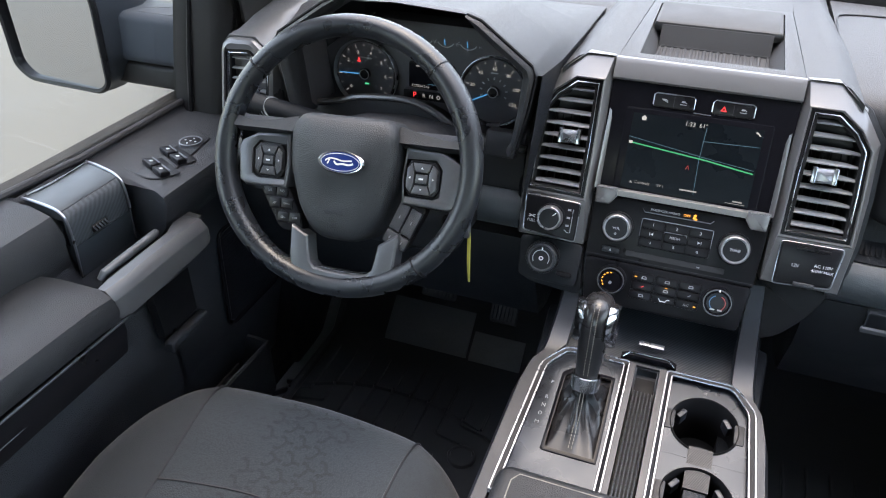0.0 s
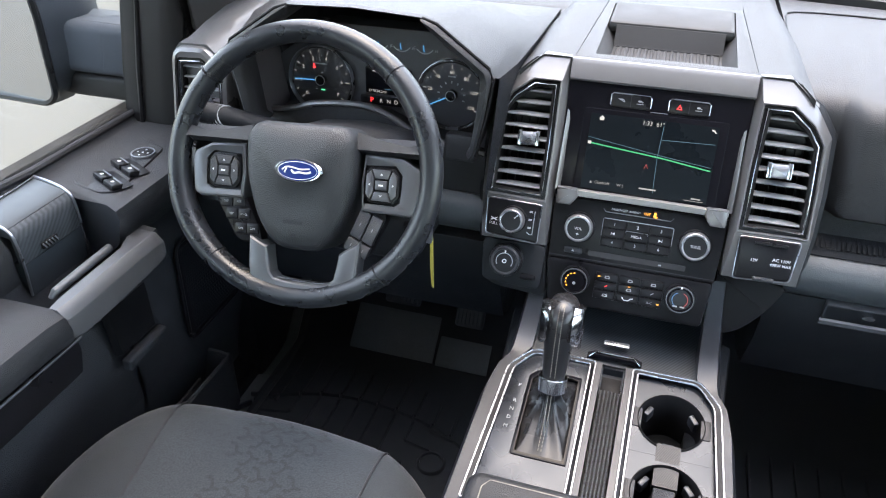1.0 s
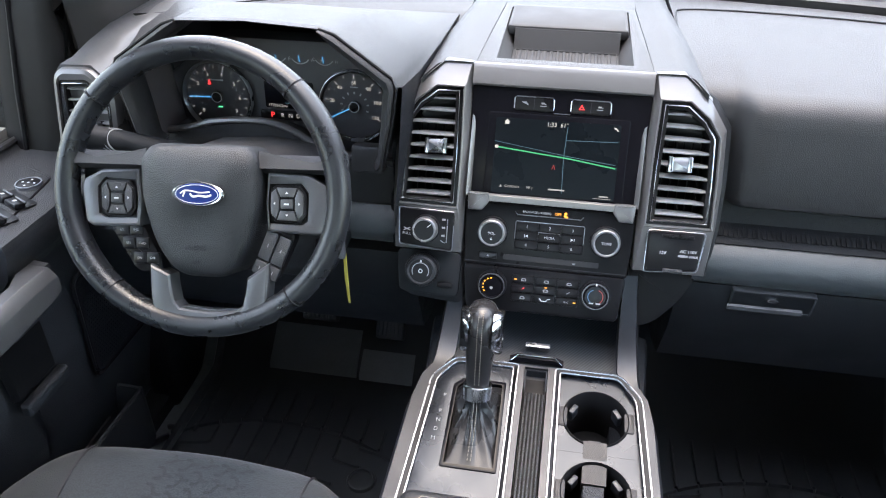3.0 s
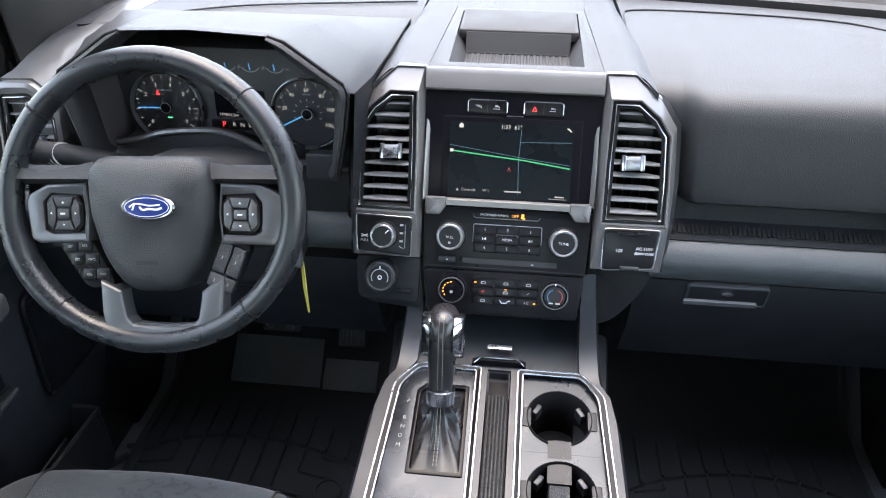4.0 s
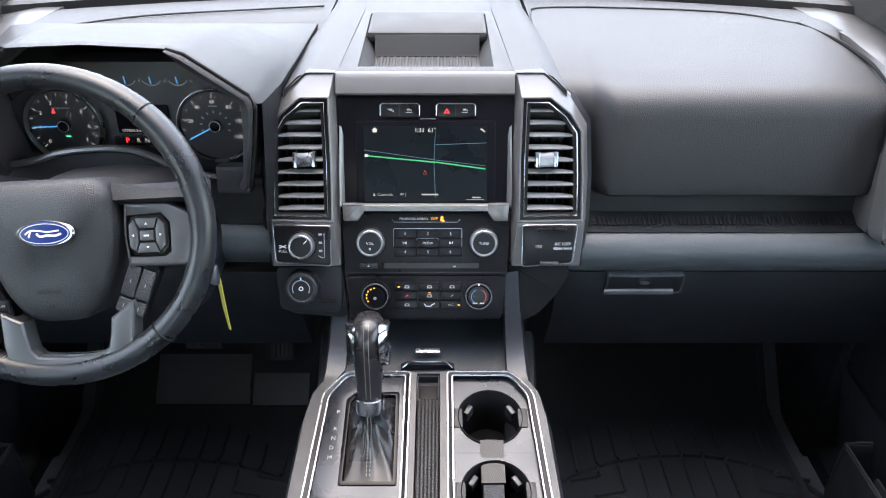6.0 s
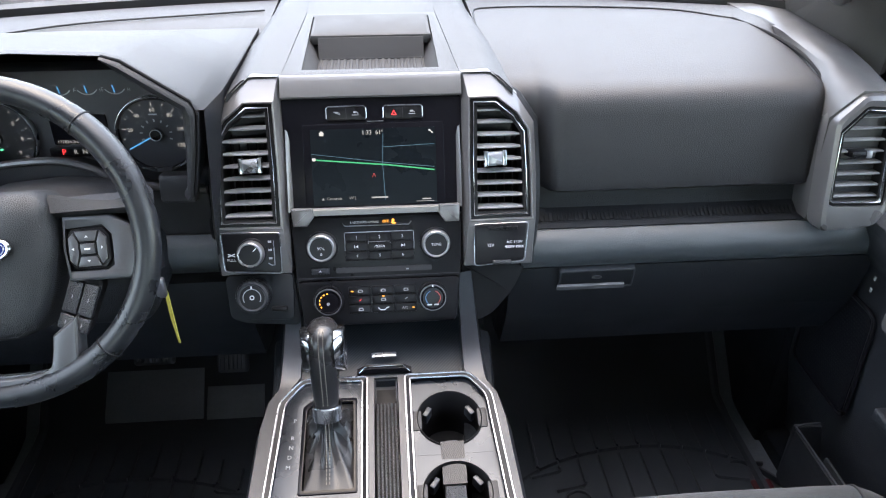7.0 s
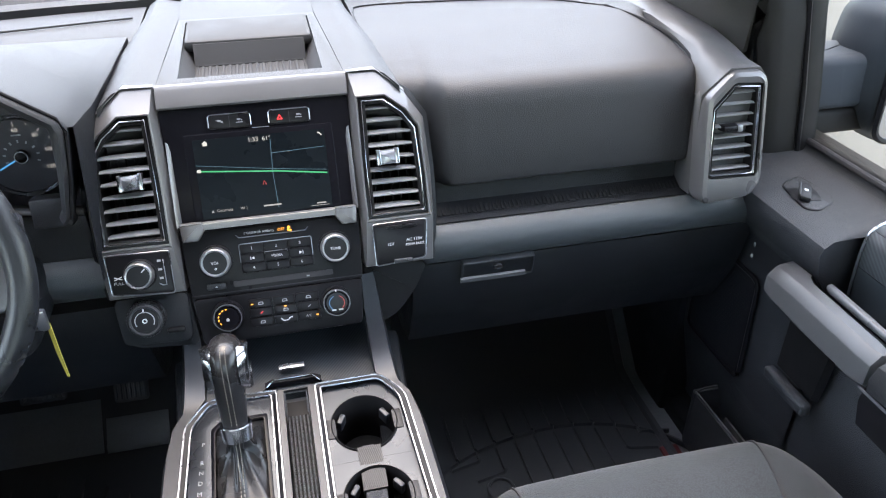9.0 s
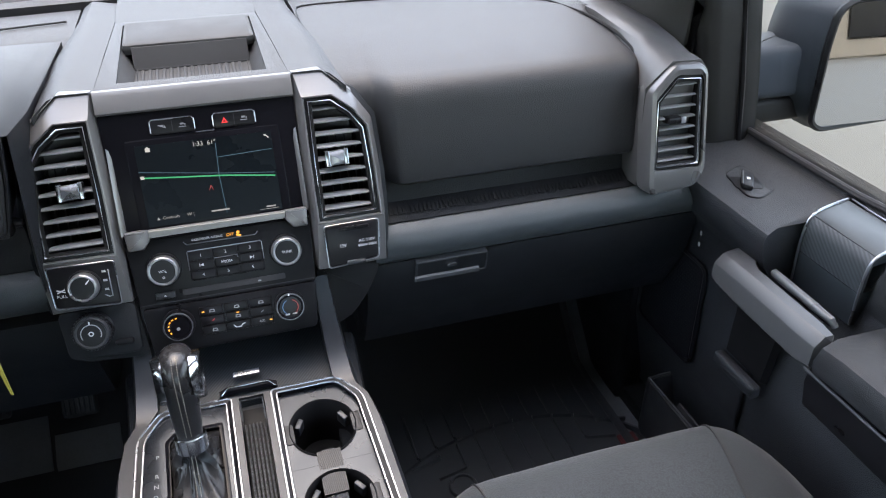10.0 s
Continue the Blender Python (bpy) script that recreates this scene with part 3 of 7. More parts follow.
for idx in (range(0, 6), range(12, 6, -1)):
    rows, gap = [], []
    for n_, k in enumerate(idx):
        (ox, oz), (ix, iz) = LIP[k], INNER[k]
        w = (0.55, 0.8, 1.0, 1.0, 0.9, 0.25)[n_]
        ix, iz = ox + (ix - ox) * w, oz + (iz - oz) * w
        px = lambda f: (ox + (ix - ox) * f, oz + (iz - oz) * f)
        rows.append([(px(f)[0], 0.925 + dy, px(f)[1]) for f, dy in ((0.0, 0.020), (0.0, -0.003), (0.10, -0.008), (0.30, -0.010), (0.75, -0.006), (0.95, -0.001), (1.0, 0.006), (1.0, 0.040), (0.5, 0.045))])
        gap.append((ox + (ox - ix) * 0.10, 0.923, oz + (oz - iz) * 0.10))
    hook = [(x + (0.007 if x < CX else -0.007), y + 0.006, z - 0.009) for x, y, z in rows[0]]
    part("hood_bezel", loft([hook] + rows), DASH, dash, "pale bevelled edge of the instrument hood", sharp=50)
    # near-black tube that draws the shadow line outside the bezel
    part("bezel_shadow_gap", tube(gap, 0.0022, 6), WELL, dash)
part("hood_lining", loft([around(0.99, 0.002), around(0.972, 0.006), around(0.955, 0.05, -0.004), around(0.94, 0.12, -0.006)], closed=False), LINING, dash, "smooth black inner shroud")
cluster = thing("instrument_cluster", (-0.414, 1.04, 0.75), "dark instrument cluster with lit dials and red gear letter", "instrument cluster")
CL = lean((-0.414, 1.040, 0.81), 4)
part("housing", prism([(-0.185, -0.085), (0.183, -0.085), (0.183, 0.03), (0.10, 0.092), (-0.10, 0.092), (-0.185, 0.03)], -0.05, 0.0, CL, bev=0.004), DIAL, cluster)
for cx, rr, hi, step, name in ((-0.108, 0.054, 7, 1, "tachometer"), (0.110, 0.053, 120, 20, "speedometer")):
    g = part(name, lathe([(0.0, 0.004), (rr - 0.003, 0.004), (rr - 0.003, 0.0)], at(CL, cx, 0.0), 48), DIAL, cluster)
    part("bezel", ringed(circle(cx, 0, rr + 0.0022, 48), circle(cx, 0, rr - 0.0015, 48), 0.0, 0.009, CL, zi=0.005, bev=0.001), SATIN, g, "thin satin ring")
    nmark = hi // step
    a0, a1 = (222, -38) if name == "tachometer" else (208, -28)
    marks, digits = [], []
    for i in range(nmark * 2 + 1):
        a = radians(a0 + (a1 - a0) * i / (nmark * 2))
        c, s = math.cos(a), math.sin(a)
        r1 = rr - 0.006
        r0 = r1 - (0.006 if i % 2 == 0 else 0.0035)
        marks.append(ribbon([(cx + c * r0, s * r0), (cx + c * r1, s * r1)], 0.0008, 0.0046, CL))
        if i % 2 == 0 and not (name == "speedometer" and i == 0):
            rd = rr - 0.0185 if name == "tachometer" else rr - 0.0175
            digits.append(text(str(i // 2 * step), 0.0082 if name == "tachometer" else 0.0078, at(CL, cx + c * rd, s * rd, 0.0046)))
    part("tick_marks", joined(*marks), G_DIAL, g)
    part("numerals", joined(*digits), G_DIAL, g)
    na = radians(182 if name == "tachometer" else 207)
    part("needle", ribbon([(cx + 0.008 * math.cos(na), 0.008 * math.sin(na)), (cx + (rr - 0.009) * math.cos(na), (rr - 0.009) * math.sin(na))], 0.0018, 0.0075, CL), G_NEEDLE, g, "blue lit needle")
    part("hub", lathe([(0.009, 0.004), (0.009, 0.0085), (0.007, 0.0095), (0.0, 0.0095)], at(CL, cx, 0), 24), SMOOTH, g)
    part("hub_ring", ringed(circle(cx, 0, 0.0085, 24), circle(cx, 0, 0.0072, 24), 0.0085, 0.0100, CL), INKDIM, g)
    if name == "speedometer":
        inner = []
        for i in range(9):
            a = radians(200 - 220 * i / 8)
            inner.append(ribbon([(cx + math.cos(a) * 0.0185, math.sin(a) * 0.0185), (cx + math.cos(a) * 0.0225, math.sin(a) * 0.0225)], 0.0022, 0.0046, CL))
        part("inner_scale", joined(*inner), INKDIM, g)
        part("unit_bar", ribbon([(cx - 0.006, 0.029), (cx + 0.006, 0.029)], 0.002, 0.0046, CL), INKDIM, g)
    else:
        part("unit_bar", ribbon([(cx - 0.012, 0.026), (cx + 0.012, 0.026)], 0.0022, 0.0046, CL), INKDIM, g)
        part("warning_lamp", joined(ribbon([(cx - 0.011, 0.019), (cx - 0.011, 0.0255)], 0.0028, 0.0046, CL), ribbon([(cx - 0.0138, 0.0195), (cx - 0.0082, 0.0195)], 0.0022, 0.0047, CL)), G_RED, g)
        part("green_lamp", ribbon([(cx - 0.001, -0.016), (cx + 0.006, -0.016)], 0.0022, 0.0046, CL), G_TEAL, g)
info = part("info_display", prism(rect(-0.032, -0.012, 0.045, 0.030, 0.003), 0.0, 0.003, CL, bev=0.001), GLOSS, cluster)
part("odometer", text("177834.2mi", 0.0065, at(CL, -0.012, -0.008, 0.0034)), G_DIM, info)
part("info_line", ribbon([(0.0, -0.003), (0.03, -0.004)], 0.0008, 0.0034, CL), G_BLUE, info)
part("info_upper", ribbon([(-0.02, 0.024), (0.015, 0.024)], 0.0016, 0.0034, CL), G_DIM, info)
prnd = part("gear_strip", prism(rect(-0.042, -0.031, 0.062, -0.016, 0.004), 0.0, 0.002, CL, bev=0.001), SMOOTH, cluster)
part("gear_letter", text("P", 0.012, at(CL, -0.022, -0.0235, 0.0024)), G_RED, prnd, "red lit letter P")
for i, ch in enumerate("RND"):
    part("gear_letter", text(ch, 0.0092, at(CL, -0.006 + i * 0.0125, -0.0235, 0.0024)), G_DIM, prnd)
part("seat_belt_lamp", ribbon([(-0.024, -0.0365), (-0.012, -0.0365)], 0.0018, 0.0005, CL), G_RED, cluster)
for i, cx in enumerate((-0.046, -0.008, 0.028, 0.065)):
    arc = circle(cx, 0.074, 0.016, 10, 215, 325)
    g = part("small_gauge", ribbon(arc, 0.0016, 0.0006, CL), INKDIM, cluster, "small arched gauge")
    part("needle", ribbon([(cx - 0.001, 0.0605), (cx - 0.0025, 0.0705)], 0.0016, 0.001, CL), G_NEEDLE, g, "blue lit needle")
    part("end_letter", text("HFHH"[i], 0.006, at(CL, cx + 0.0185, 0.0635, 0.0006)), INKDIM, g)
    part("end_letter", text("CECC"[i], 0.006, at(CL, cx - 0.0165, 0.0655, 0.0006)), INKDIM, g)
# arched trim under the dials and the column's shroud
arch = smooth_path([(-0.600, 0.985, 0.771), (-0.572, 0.985, 0.775), (-0.543, 0.985, 0.781), (-0.513, 0.985, 0.791), (-0.466, 0.985, 0.797), (-0.423, 0.985, 0.797), (-0.384, 0.985, 0.785), (-0.345, 0.985, 0.763), (-0.290, 0.985, 0.752), (-0.235, 0.985, 0.747)], 5)
part("arched_trim", tube(arch, 0.006, 8, flat=0.8), GREY, dash, "grey arched trim under the dials")
part("cluster_sill", loft([[(p.x, p.y, p.z - 0.003) for p in arch], [(p.x, p.y + 0.06, p.z - 0.02) for p in arch]], closed=False), SMOOTH, dash)
part("cluster_apron", loft([[(p.x, p.y - 0.002, p.z - 0.006) for p in arch], [(p.x, 0.985, 0.66) for p in arch]], closed=False), DASH, dash)
part("start_block", box(-0.292, 0.0, 0.0, -0.244, 0.040, 0.03, lean((0, 0.985, 0.735), 12), r=0.005), DASH, dash)


# ---- centre stack ----
ST = lean((0, 1.005, 0.766), 22)
stack = thing("centre_stack", (0, 1.0, 0.5), "centre stack with black panel between grey vent towers", "centre stack")
TOWER = [(0.1285, 0.127), (0.168, 0.127), (0.206, 0.094), (0.231, 0.056), (0.2345, -0.02), (0.2335, -0.082), (0.2265, -0.152), (0.126, -0.152), (0.124, 0.0)]
VENT = [(0.1425, 0.086), (0.1745, 0.086), (0.200, 0.066), (0.2155, 0.043), (0.2185, -0.02), (0.2195, -0.0765), (0.200, -0.0765), (0.1405, -0.0775), (0.1405, 0.0)]


def air_vent(parent, outline, M, n_slats, x_tab, y_tab, z_face, sgn=1, small=False):
    """Louvres behind an outline: chrome edge, slats cut to the outline, and the sliding tab."""
    lo, hi = min(p[1] for p in outline), max(p[1] for p in outline)
    v = part("air_vent", ringed(outline, shrink(outline, 0.0040), z_face - 0.012, z_face + 0.0022, M, zi=z_face - 0.002, bev=0.0012), CHROME, parent, "air vent with bright outline")
    inner = shrink(outline, 0.003)
    # near-black walls, back and vanes put the shade behind the slats into the colour
    part("vent_wall", ringed(inner, shrink(outline, 0.006), z_face - 0.05, z_face - 0.001, M), WELL, v)
    part("vent_back", prism(inner, z_face - 0.055, z_face - 0.048, M), WELL, v)

    def span(y):
        xs = []
        k = len(inner)
        for i in range(k):
            a, b = inner[i], inner[(i + 1) % k]
            if (a[1] - y) * (b[1] - y) < 0:
                xs.append(a[0] + (b[0] - a[0]) * (y - a[1]) / (b[1] - a[1]))
        return (min(xs), max(xs)) if len(xs) > 1 else None
    for i in range(n_slats):
        y = lo + (hi - lo) * (i + 0.6) / (n_slats + 0.35)
        s = span(y)
        if s and s[1] - s[0] > 0.012:
            x0, x1 = s[0] + 0.001, s[1] - 0.001
            rows = []
            for x, k in ((x0, 0.35), (x0 + (x1 - x0) * 0.25, 0.9), (x0 + (x1 - x0) * 0.6, 1.0), (x1, 1.0)) if sgn < 0 else ((x0, 1.0), (x0 + (x1 - x0) * 0.4, 1.0), (x0 + (x1 - x0) * 0.75, 0.9), (x1, 0.35)):
                d = (0.0015 if small else 0.0072) * k
                rows.append([M @ Vector(p) for p in ((x, y - 0.0010, z_face - 0.0045), (x, y + 0.0006, z_face - 0.0035), (x, y + 0.0014, z_face - 0.0045), (x, y + 0.0016 + d * 0.62, z_face - 0.007 - d), (x, y + 0.001 + d * 0.55, z_face - 0.030), (x, y - 0.0008, z_face - 0.030))])
            part("slat", loft(rows), SLAT, v)
    for i in range(5):
        x = min(p[0] for p in inner) + (max(p[0] for p in inner) - min(p[0] for p in inner)) * (i + 1) / 6
        s = [q for q in (span(lo + 0.01), span(hi - 0.02)) if q]
        part("upright_vane", box(x - 0.001, lo + 0.006, z_face - 0.044, x + 0.001, y_tab + (hi - y_tab) * 0.5, z_face - 0.032, M, r=0.0005, n=1), WELL, v)
    if small:
        t = part("vent_tab", prism(rect(x_tab - 0.016, y_tab - 0.005, x_tab + 0.014, y_tab + 0.005, 0.003), z_face - 0.012, z_face + 0.006, M, bev=0.003), SMOOTH, v, "slim sliding tab")
        part("tab_edge", prism(rect(x_tab + 0.006, y_tab - 0.0055, x_tab + 0.0145, y_tab + 0.0055, 0.003), z_face - 0.004, z_face + 0.0075, M, bev=0.002), SATIN, t)
        return v
    t = part("vent_tab", prism(rounded([(x_tab - 0.0155, y_tab - 0.010), (x_tab + 0.0145, y_tab - 0.008), (x_tab + 0.0155, y_tab + 0.012), (x_tab - 0.0145, y_tab + 0.010)], 0.002, 2), z_face - 0.012, z_face + 0.008, M, bev=0.003), SATIN, v, "satin sliding tab")
    part("tab_edge", joined(prism(rect(x_tab - 0.016, y_tab - 0.010, x_tab - 0.010, y_tab + 0.012, 0.0015), z_face - 0.004, z_face + 0.0095, M, bev=0.001), prism(rect(x_tab + 0.010, y_tab - 0.009, x_tab + 0.016, y_tab + 0.013, 0.0015), z_face - 0.004, z_face + 0.0095, M, bev=0.001)), CHROME, t)
    return v


for sgn in (1, -1):
    fl = (lambda p: p) if sgn > 0 else mirrored
    zf = 0.014
    to, ti = fl(TOWER), fl(VENT)
    lip = shrink(ti, -0.0048)
    rings = [(to, -0.06), (to, zf - 0.014), (shrink(to, 0.0012), zf - 0.0115), (shrink(lip, -0.0030), zf + 0.0015), (shrink(lip, -0.0016), zf + 0.0026), (lip, zf + 0.0026), (shrink(lip, 0.0006), zf - 0.001), (shrink(lip, 0.0006), -0.06)]
    tw = part("vent_tower", loft([[ST @ Vector((x, y, z)) for x, y in r] for r, z in rings], caps=False, loop=True), GREY, stack, "satin grey faceted tower", sharp=25)
    # dark channel between the tower's flank and the soft dash
    edge = [(0.170, 0.1275, 0.2), (0.206, 0.094, 1.0), (0.231, 0.056, 1.0), (0.2345, -0.02, 1.0), (0.2335, -0.082, 0.9), (0.2265, -0.152, 0.6)]
    part("flank_channel", loft([[ST @ Vector((sgn * (x + a * k), y + a * k * (0.55 if y > 0.05 else 0.0), z)) for a, z in ((0.0, zf - 0.016), (0.007, zf - 0.020), (0.009, zf - 0.030), (0.009, -0.075), (0.0, -0.075))] for x, y, k in edge]), BLACK, tw)
    part("vent_groove", ringed(shrink(lip, 0.0008), shrink(ti, 0.0004), -0.03, zf - 0.003, ST), SMOOTH, tw)
    air_vent(tw, fl(VENT), ST, 9, 0.172 * sgn, 0.004, zf - 0.002, sgn)
    # top of the tower leads back over the dash
    crown = [(0.1285, 0.127, zf - 0.008), (0.168, 0.127, zf - 0.008), (0.206, 0.094, zf - 0.008)]
    rows = [[ST @ Vector((sgn * x, y, z)) for x, y, z in crown], [Vector((sgn * x, y, z)) for x, y, z in ((0.128, 1.062, 0.8835), (0.166, 1.064, 0.885), (0.206, 1.040, 0.858))]]
    part("tower_crown", loft(rows, closed=False), GREY, tw)

# brow, glossy panel and screen
part("brow", loft([[ST @ Vector((x, y, z)) for y, z in ((0.1285, -0.004), (0.126, 0.003), (0.120, 0.0055), (0.098, 0.0085), (0.0955, 0.0065), (0.0955, -0.02), (0.1285, -0.02))] for x in (-0.1265, 0.1265)]), GREY, stack, "pale grey brow over the screen")
part("black_panel", prism(rounded([(-0.124, -0.072), (0.124, -0.072), (0.1265, 0.0955), (-0.1265, 0.0955)], 0.003), -0.03, 0.002, ST, bev=0.001), GLOSS, stack, "glossy black screen panel")
scr = thing("touchscreen", (0, 1.02, 0.70), "lit touchscreen showing a dark map with a green route", "touchscreen")
part("glass", prism(rect(-0.0995, -0.062, 0.1005, 0.060, 0.003), 0.001, 0.0045, ST, bev=0.001), GLOSS, scr)
part("lit_map", prism(rect(-0.0885, -0.0555, 0.0885, 0.0525), 0.0045, 0.0049, ST), SCREEN, scr)
ZS = 0.0052
part("route", ribbon([(-0.0865, 0.0105), (-0.04, 0.006), (0.02, 0.0005), (0.086, -0.0085)], 0.0020, ZS, ST), G_GREEN, scr, "green route line")
part("route_edge", ribbon([(-0.0885, 0.0185), (0.02, 0.0035), (0.086, -0.004)], 0.0007, ZS - 0.0001, ST), G_BLUE, scr)
part("crossroad", ribbon([(0.014, 0.045), (0.012, 0.0), (0.014, -0.05)], 0.0008, ZS - 0.0001, ST), G_BLUE, scr)
part("side_road", ribbon([(0.014, 0.026), (0.086, 0.0285)], 0.0008, ZS - 0.0001, ST), G_BLUE, scr)
part("route_shield", prism(rect(-0.0875, 0.0085, -0.0825, 0.0128, 0.001), ZS, ZS + 0.0001, ST), G_WHITE, scr)
part("position_arrow", joined(ribbon([(-0.0035, -0.0165), (-0.001, -0.0105)], 0.0010, ZS, ST), ribbon([(0.0015, -0.0165), (-0.001, -0.0105)], 0.0010, ZS, ST)), G_DIMRED, scr)
part("clock_text", text("1:33  61°", 0.0085, at(ST, -0.0005, 0.0465, ZS)), G_WHITE, scr)
part("controls_text", text("Controls", 0.006, at(ST, -0.0585, -0.0455, ZS)), G_DIM, scr)
part("compass_text", text("W |", 0.006, at(ST, -0.033, -0.0455, ZS)), G_DIM, scr)
part("place_bar", ribbon([(-0.006, -0.0455), (0.018, -0.0455)], 0.0022, ZS, ST), G_DIM, scr)
part("scale_bar", joined(ribbon([(0.058, -0.053), (0.084, -0.053)], 0.0007, ZS, ST), ribbon([(0.067, -0.0498), (0.08, -0.0498)], 0.002, ZS, ST)), G_DIM, scr)
part("home_icon", prism([(-0.0755, 0.0435), (-0.0695, 0.0435), (-0.0695, 0.047), (-0.0685, 0.047), (-0.0725, 0.0505), (-0.0765, 0.047), (-0.0755, 0.047)], ZS, ZS + 0.0001, ST), G_WHITE, scr)
part("phone_icon", prism([(0.0785, 0.049), (0.0815, 0.0485), (0.0855, 0.044), (0.0835, 0.0435), (0.0815, 0.046), (0.0785, 0.047)], ZS, ZS + 0.0001, ST), G_WHITE, scr)
part("warn_icon", prism([(-0.0765, -0.0475), (-0.0725, -0.0475), (-0.0745, -0.0435)], ZS, ZS + 0.0001, ST), G_DIM, scr)
# slim bright rails beside the screen
for sgn in (1, -1):
    part("side_rail", loft([[ST @ Vector((sgn * x, y, z)) for x, z in ((0.117, 0.0), (0.1195, 0.007 * k), (0.1235, 0.010 * k), (0.1245, 0.0))] for y, k in ((0.058, 0.15), (0.0, 0.9), (-0.062, 1.5))]), GREY, stack)
# the four switches above the screen
for x0, x1, kinds in ((-0.0645, -0.0085, ("slope", "trailer")), (0.0155, 0.071, ("hazard", "stop"))):
    sw = part("double_switch", prism(rect(x0, 0.0645, x1, 0.0835, 0.004), 0.0, 0.0045, ST, bev=0.0015), SMOOTH, stack)
    part("switch_outline", tube([ST @ Vector(p) for p in ((x0, 0.067, 0.0048), (x0, 0.081, 0.0048), (x0 + 0.003, 0.0838, 0.0048), (x1 - 0.003, 0.0838, 0.0048), (x1, 0.081, 0.0048), (x1, 0.067, 0.0048))], 0.0009, 5), SATIN, sw)
    part("switch_split", ribbon([((x0 + x1) / 2, 0.066), ((x0 + x1) / 2, 0.082)], 0.0008, 0.0047, ST), RUBBER, sw)
    for i, kd in enumerate(kinds):
        cx = x0 + (x1 - x0) * (0.27 + 0.46 * i)
        if kd == "hazard":
            part("hazard_mark", ringed([(cx - 0.0042, 0.0702), (cx + 0.0042, 0.0702), (cx, 0.0776)], [(cx - 0.0021, 0.0714), (cx + 0.0021, 0.0714), (cx, 0.0751)], 0.0046, 0.0049, ST), G_RED, sw, "red hazard triangle")
        else:
            part("switch_mark", joined(ribbon([(cx - 0.0048, 0.0764), (cx + 0.0048, 0.0722)] if kd == "slope" else [(cx - 0.0046, 0.0716), (cx + 0.0046, 0.0716)], 0.0010, 0.0047, ST), prism(rect(cx - 0.0028, 0.0742, cx + 0.0022, 0.0766, 0.0008), 0.0046, 0.0049, ST), prism(rect(cx + 0.0026, 0.0735, cx + 0.0042, 0.0752, 0.0005), 0.0046, 0.0049, ST)), INKDIM, sw)
part("switch_bridge", ribbon([(-0.008, 0.0625), (0.0155, 0.0625)], 0.0012, 0.003, ST), SATIN, stack)
# satin shelf under the screen with its two angled ends
part("screen_shelf", loft([[ST @ Vector((x, y - dy, z)) for y, z in ((-0.058, 0.0), (-0.0585, 0.0075), (-0.061, 0.0105), (-0.069, 0.0095), (-0.0705, 0.0))] for x, dy in ((-0.0905, 0.0), (0.0905, 0.0))]), GREY, stack, "satin grey shelf under the screen")
for sgn in (1, -1):
    part("shelf_end", prism([(sgn * x, y) for x, y in rounded([(0.0905, -0.0575), (0.121, -0.0575), (0.119, -0.0835), (0.0985, -0.0835), (0.0895, -0.071)], 0.002)], -0.002, 0.0135, ST, bev=0.003), GREY, stack)
# radio panel
part("radio_panel", prism(rounded([(-0.1195, -0.166), (0.1195, -0.166), (0.1235, -0.0725), (-0.1235, -0.0725)], 0.003), -0.03, 0.001, ST, bev=0.001), SMOOTH, stack, "smooth black radio panel")
part("airbag_strip", tube([ST @ Vector(p) for p in ((-0.05, -0.082, 0.0015), (-0.046, -0.0865, 0.0015), (0.046, -0.0865, 0.0015), (0.05, -0.082, 0.0015))], 0.0008, 5), SATIN, stack)
part("airbag_text", text("PASSENGER AIRBAG", 0.0046, at(ST, -0.018, -0.0815, 0.0015)), INK, stack)
part("airbag_lamp", text("OFF", 0.0058, at(ST, 0.0125, -0.0815, 0.0015)), G_AMBER, stack, "amber lit word")
part("airbag_icon", joined(prism(circle(0.0235, -0.0795, 0.0022, 10), 0.0014, 0.0017, ST), ribbon([(0.021, -0.0825), (0.027, -0.085)], 0.003, 0.0016, ST)), G_AMBER, stack)


def dial(parent, x, y, r, h, cap, words="", M=ST, face=SMOOTH, base=0.001, skirt=True):
    k = part("knob", lathe([(r * 1.1, base), (r * 1.1, base + 0.003), (r * 1.02, base + 0.0045), (r, base + h - 0.005), (r * 0.97, base + h - 0.0015), (r * 0.90, base + h), (r * 0.82, base + h - 0.0004), (r * 0.79, base + h - 0.0014), (0.0, base + h - 0.0014)], at(M, x, y), 40), cap, parent)
    part("knob_face", lathe([(r * 0.79, base + h - 0.0018), (r * 0.77, base + h - 0.0009), (0.0, base + h - 0.0006)], at(M, x, y), 32), face, k)
    if skirt:
        part("knob_skirt", lathe([(r * 1.14, base - 0.002), (r * 1.14, base + 0.0035), (r * 1.08, base + 0.005), (r * 1.0, base + 0.005)], at(M, x, y), 40), SMOOTH, k)
    if words:
        part("knob_word", text(words, 0.0056, at(M, x, y, base + h - 0.0003)), INK, k)
    return k


RING = surface("knob_rim", (0.42, 0.43, 0.45), 0.3, metal=0.9, var=0.08)
vol = dial(stack, -0.081, -0.1155, 0.0205, 0.017, RING, "VOL")
part("power_mark", ringed(circle(-0.081, -0.1235, 0.0016, 12), circle(-0.081, -0.1235, 0.0010, 12), 0.018, 0.0185, ST), INK, vol)
dial(stack, 0.0845, -0.1155, 0.0205, 0.017, RING, "TUNE")
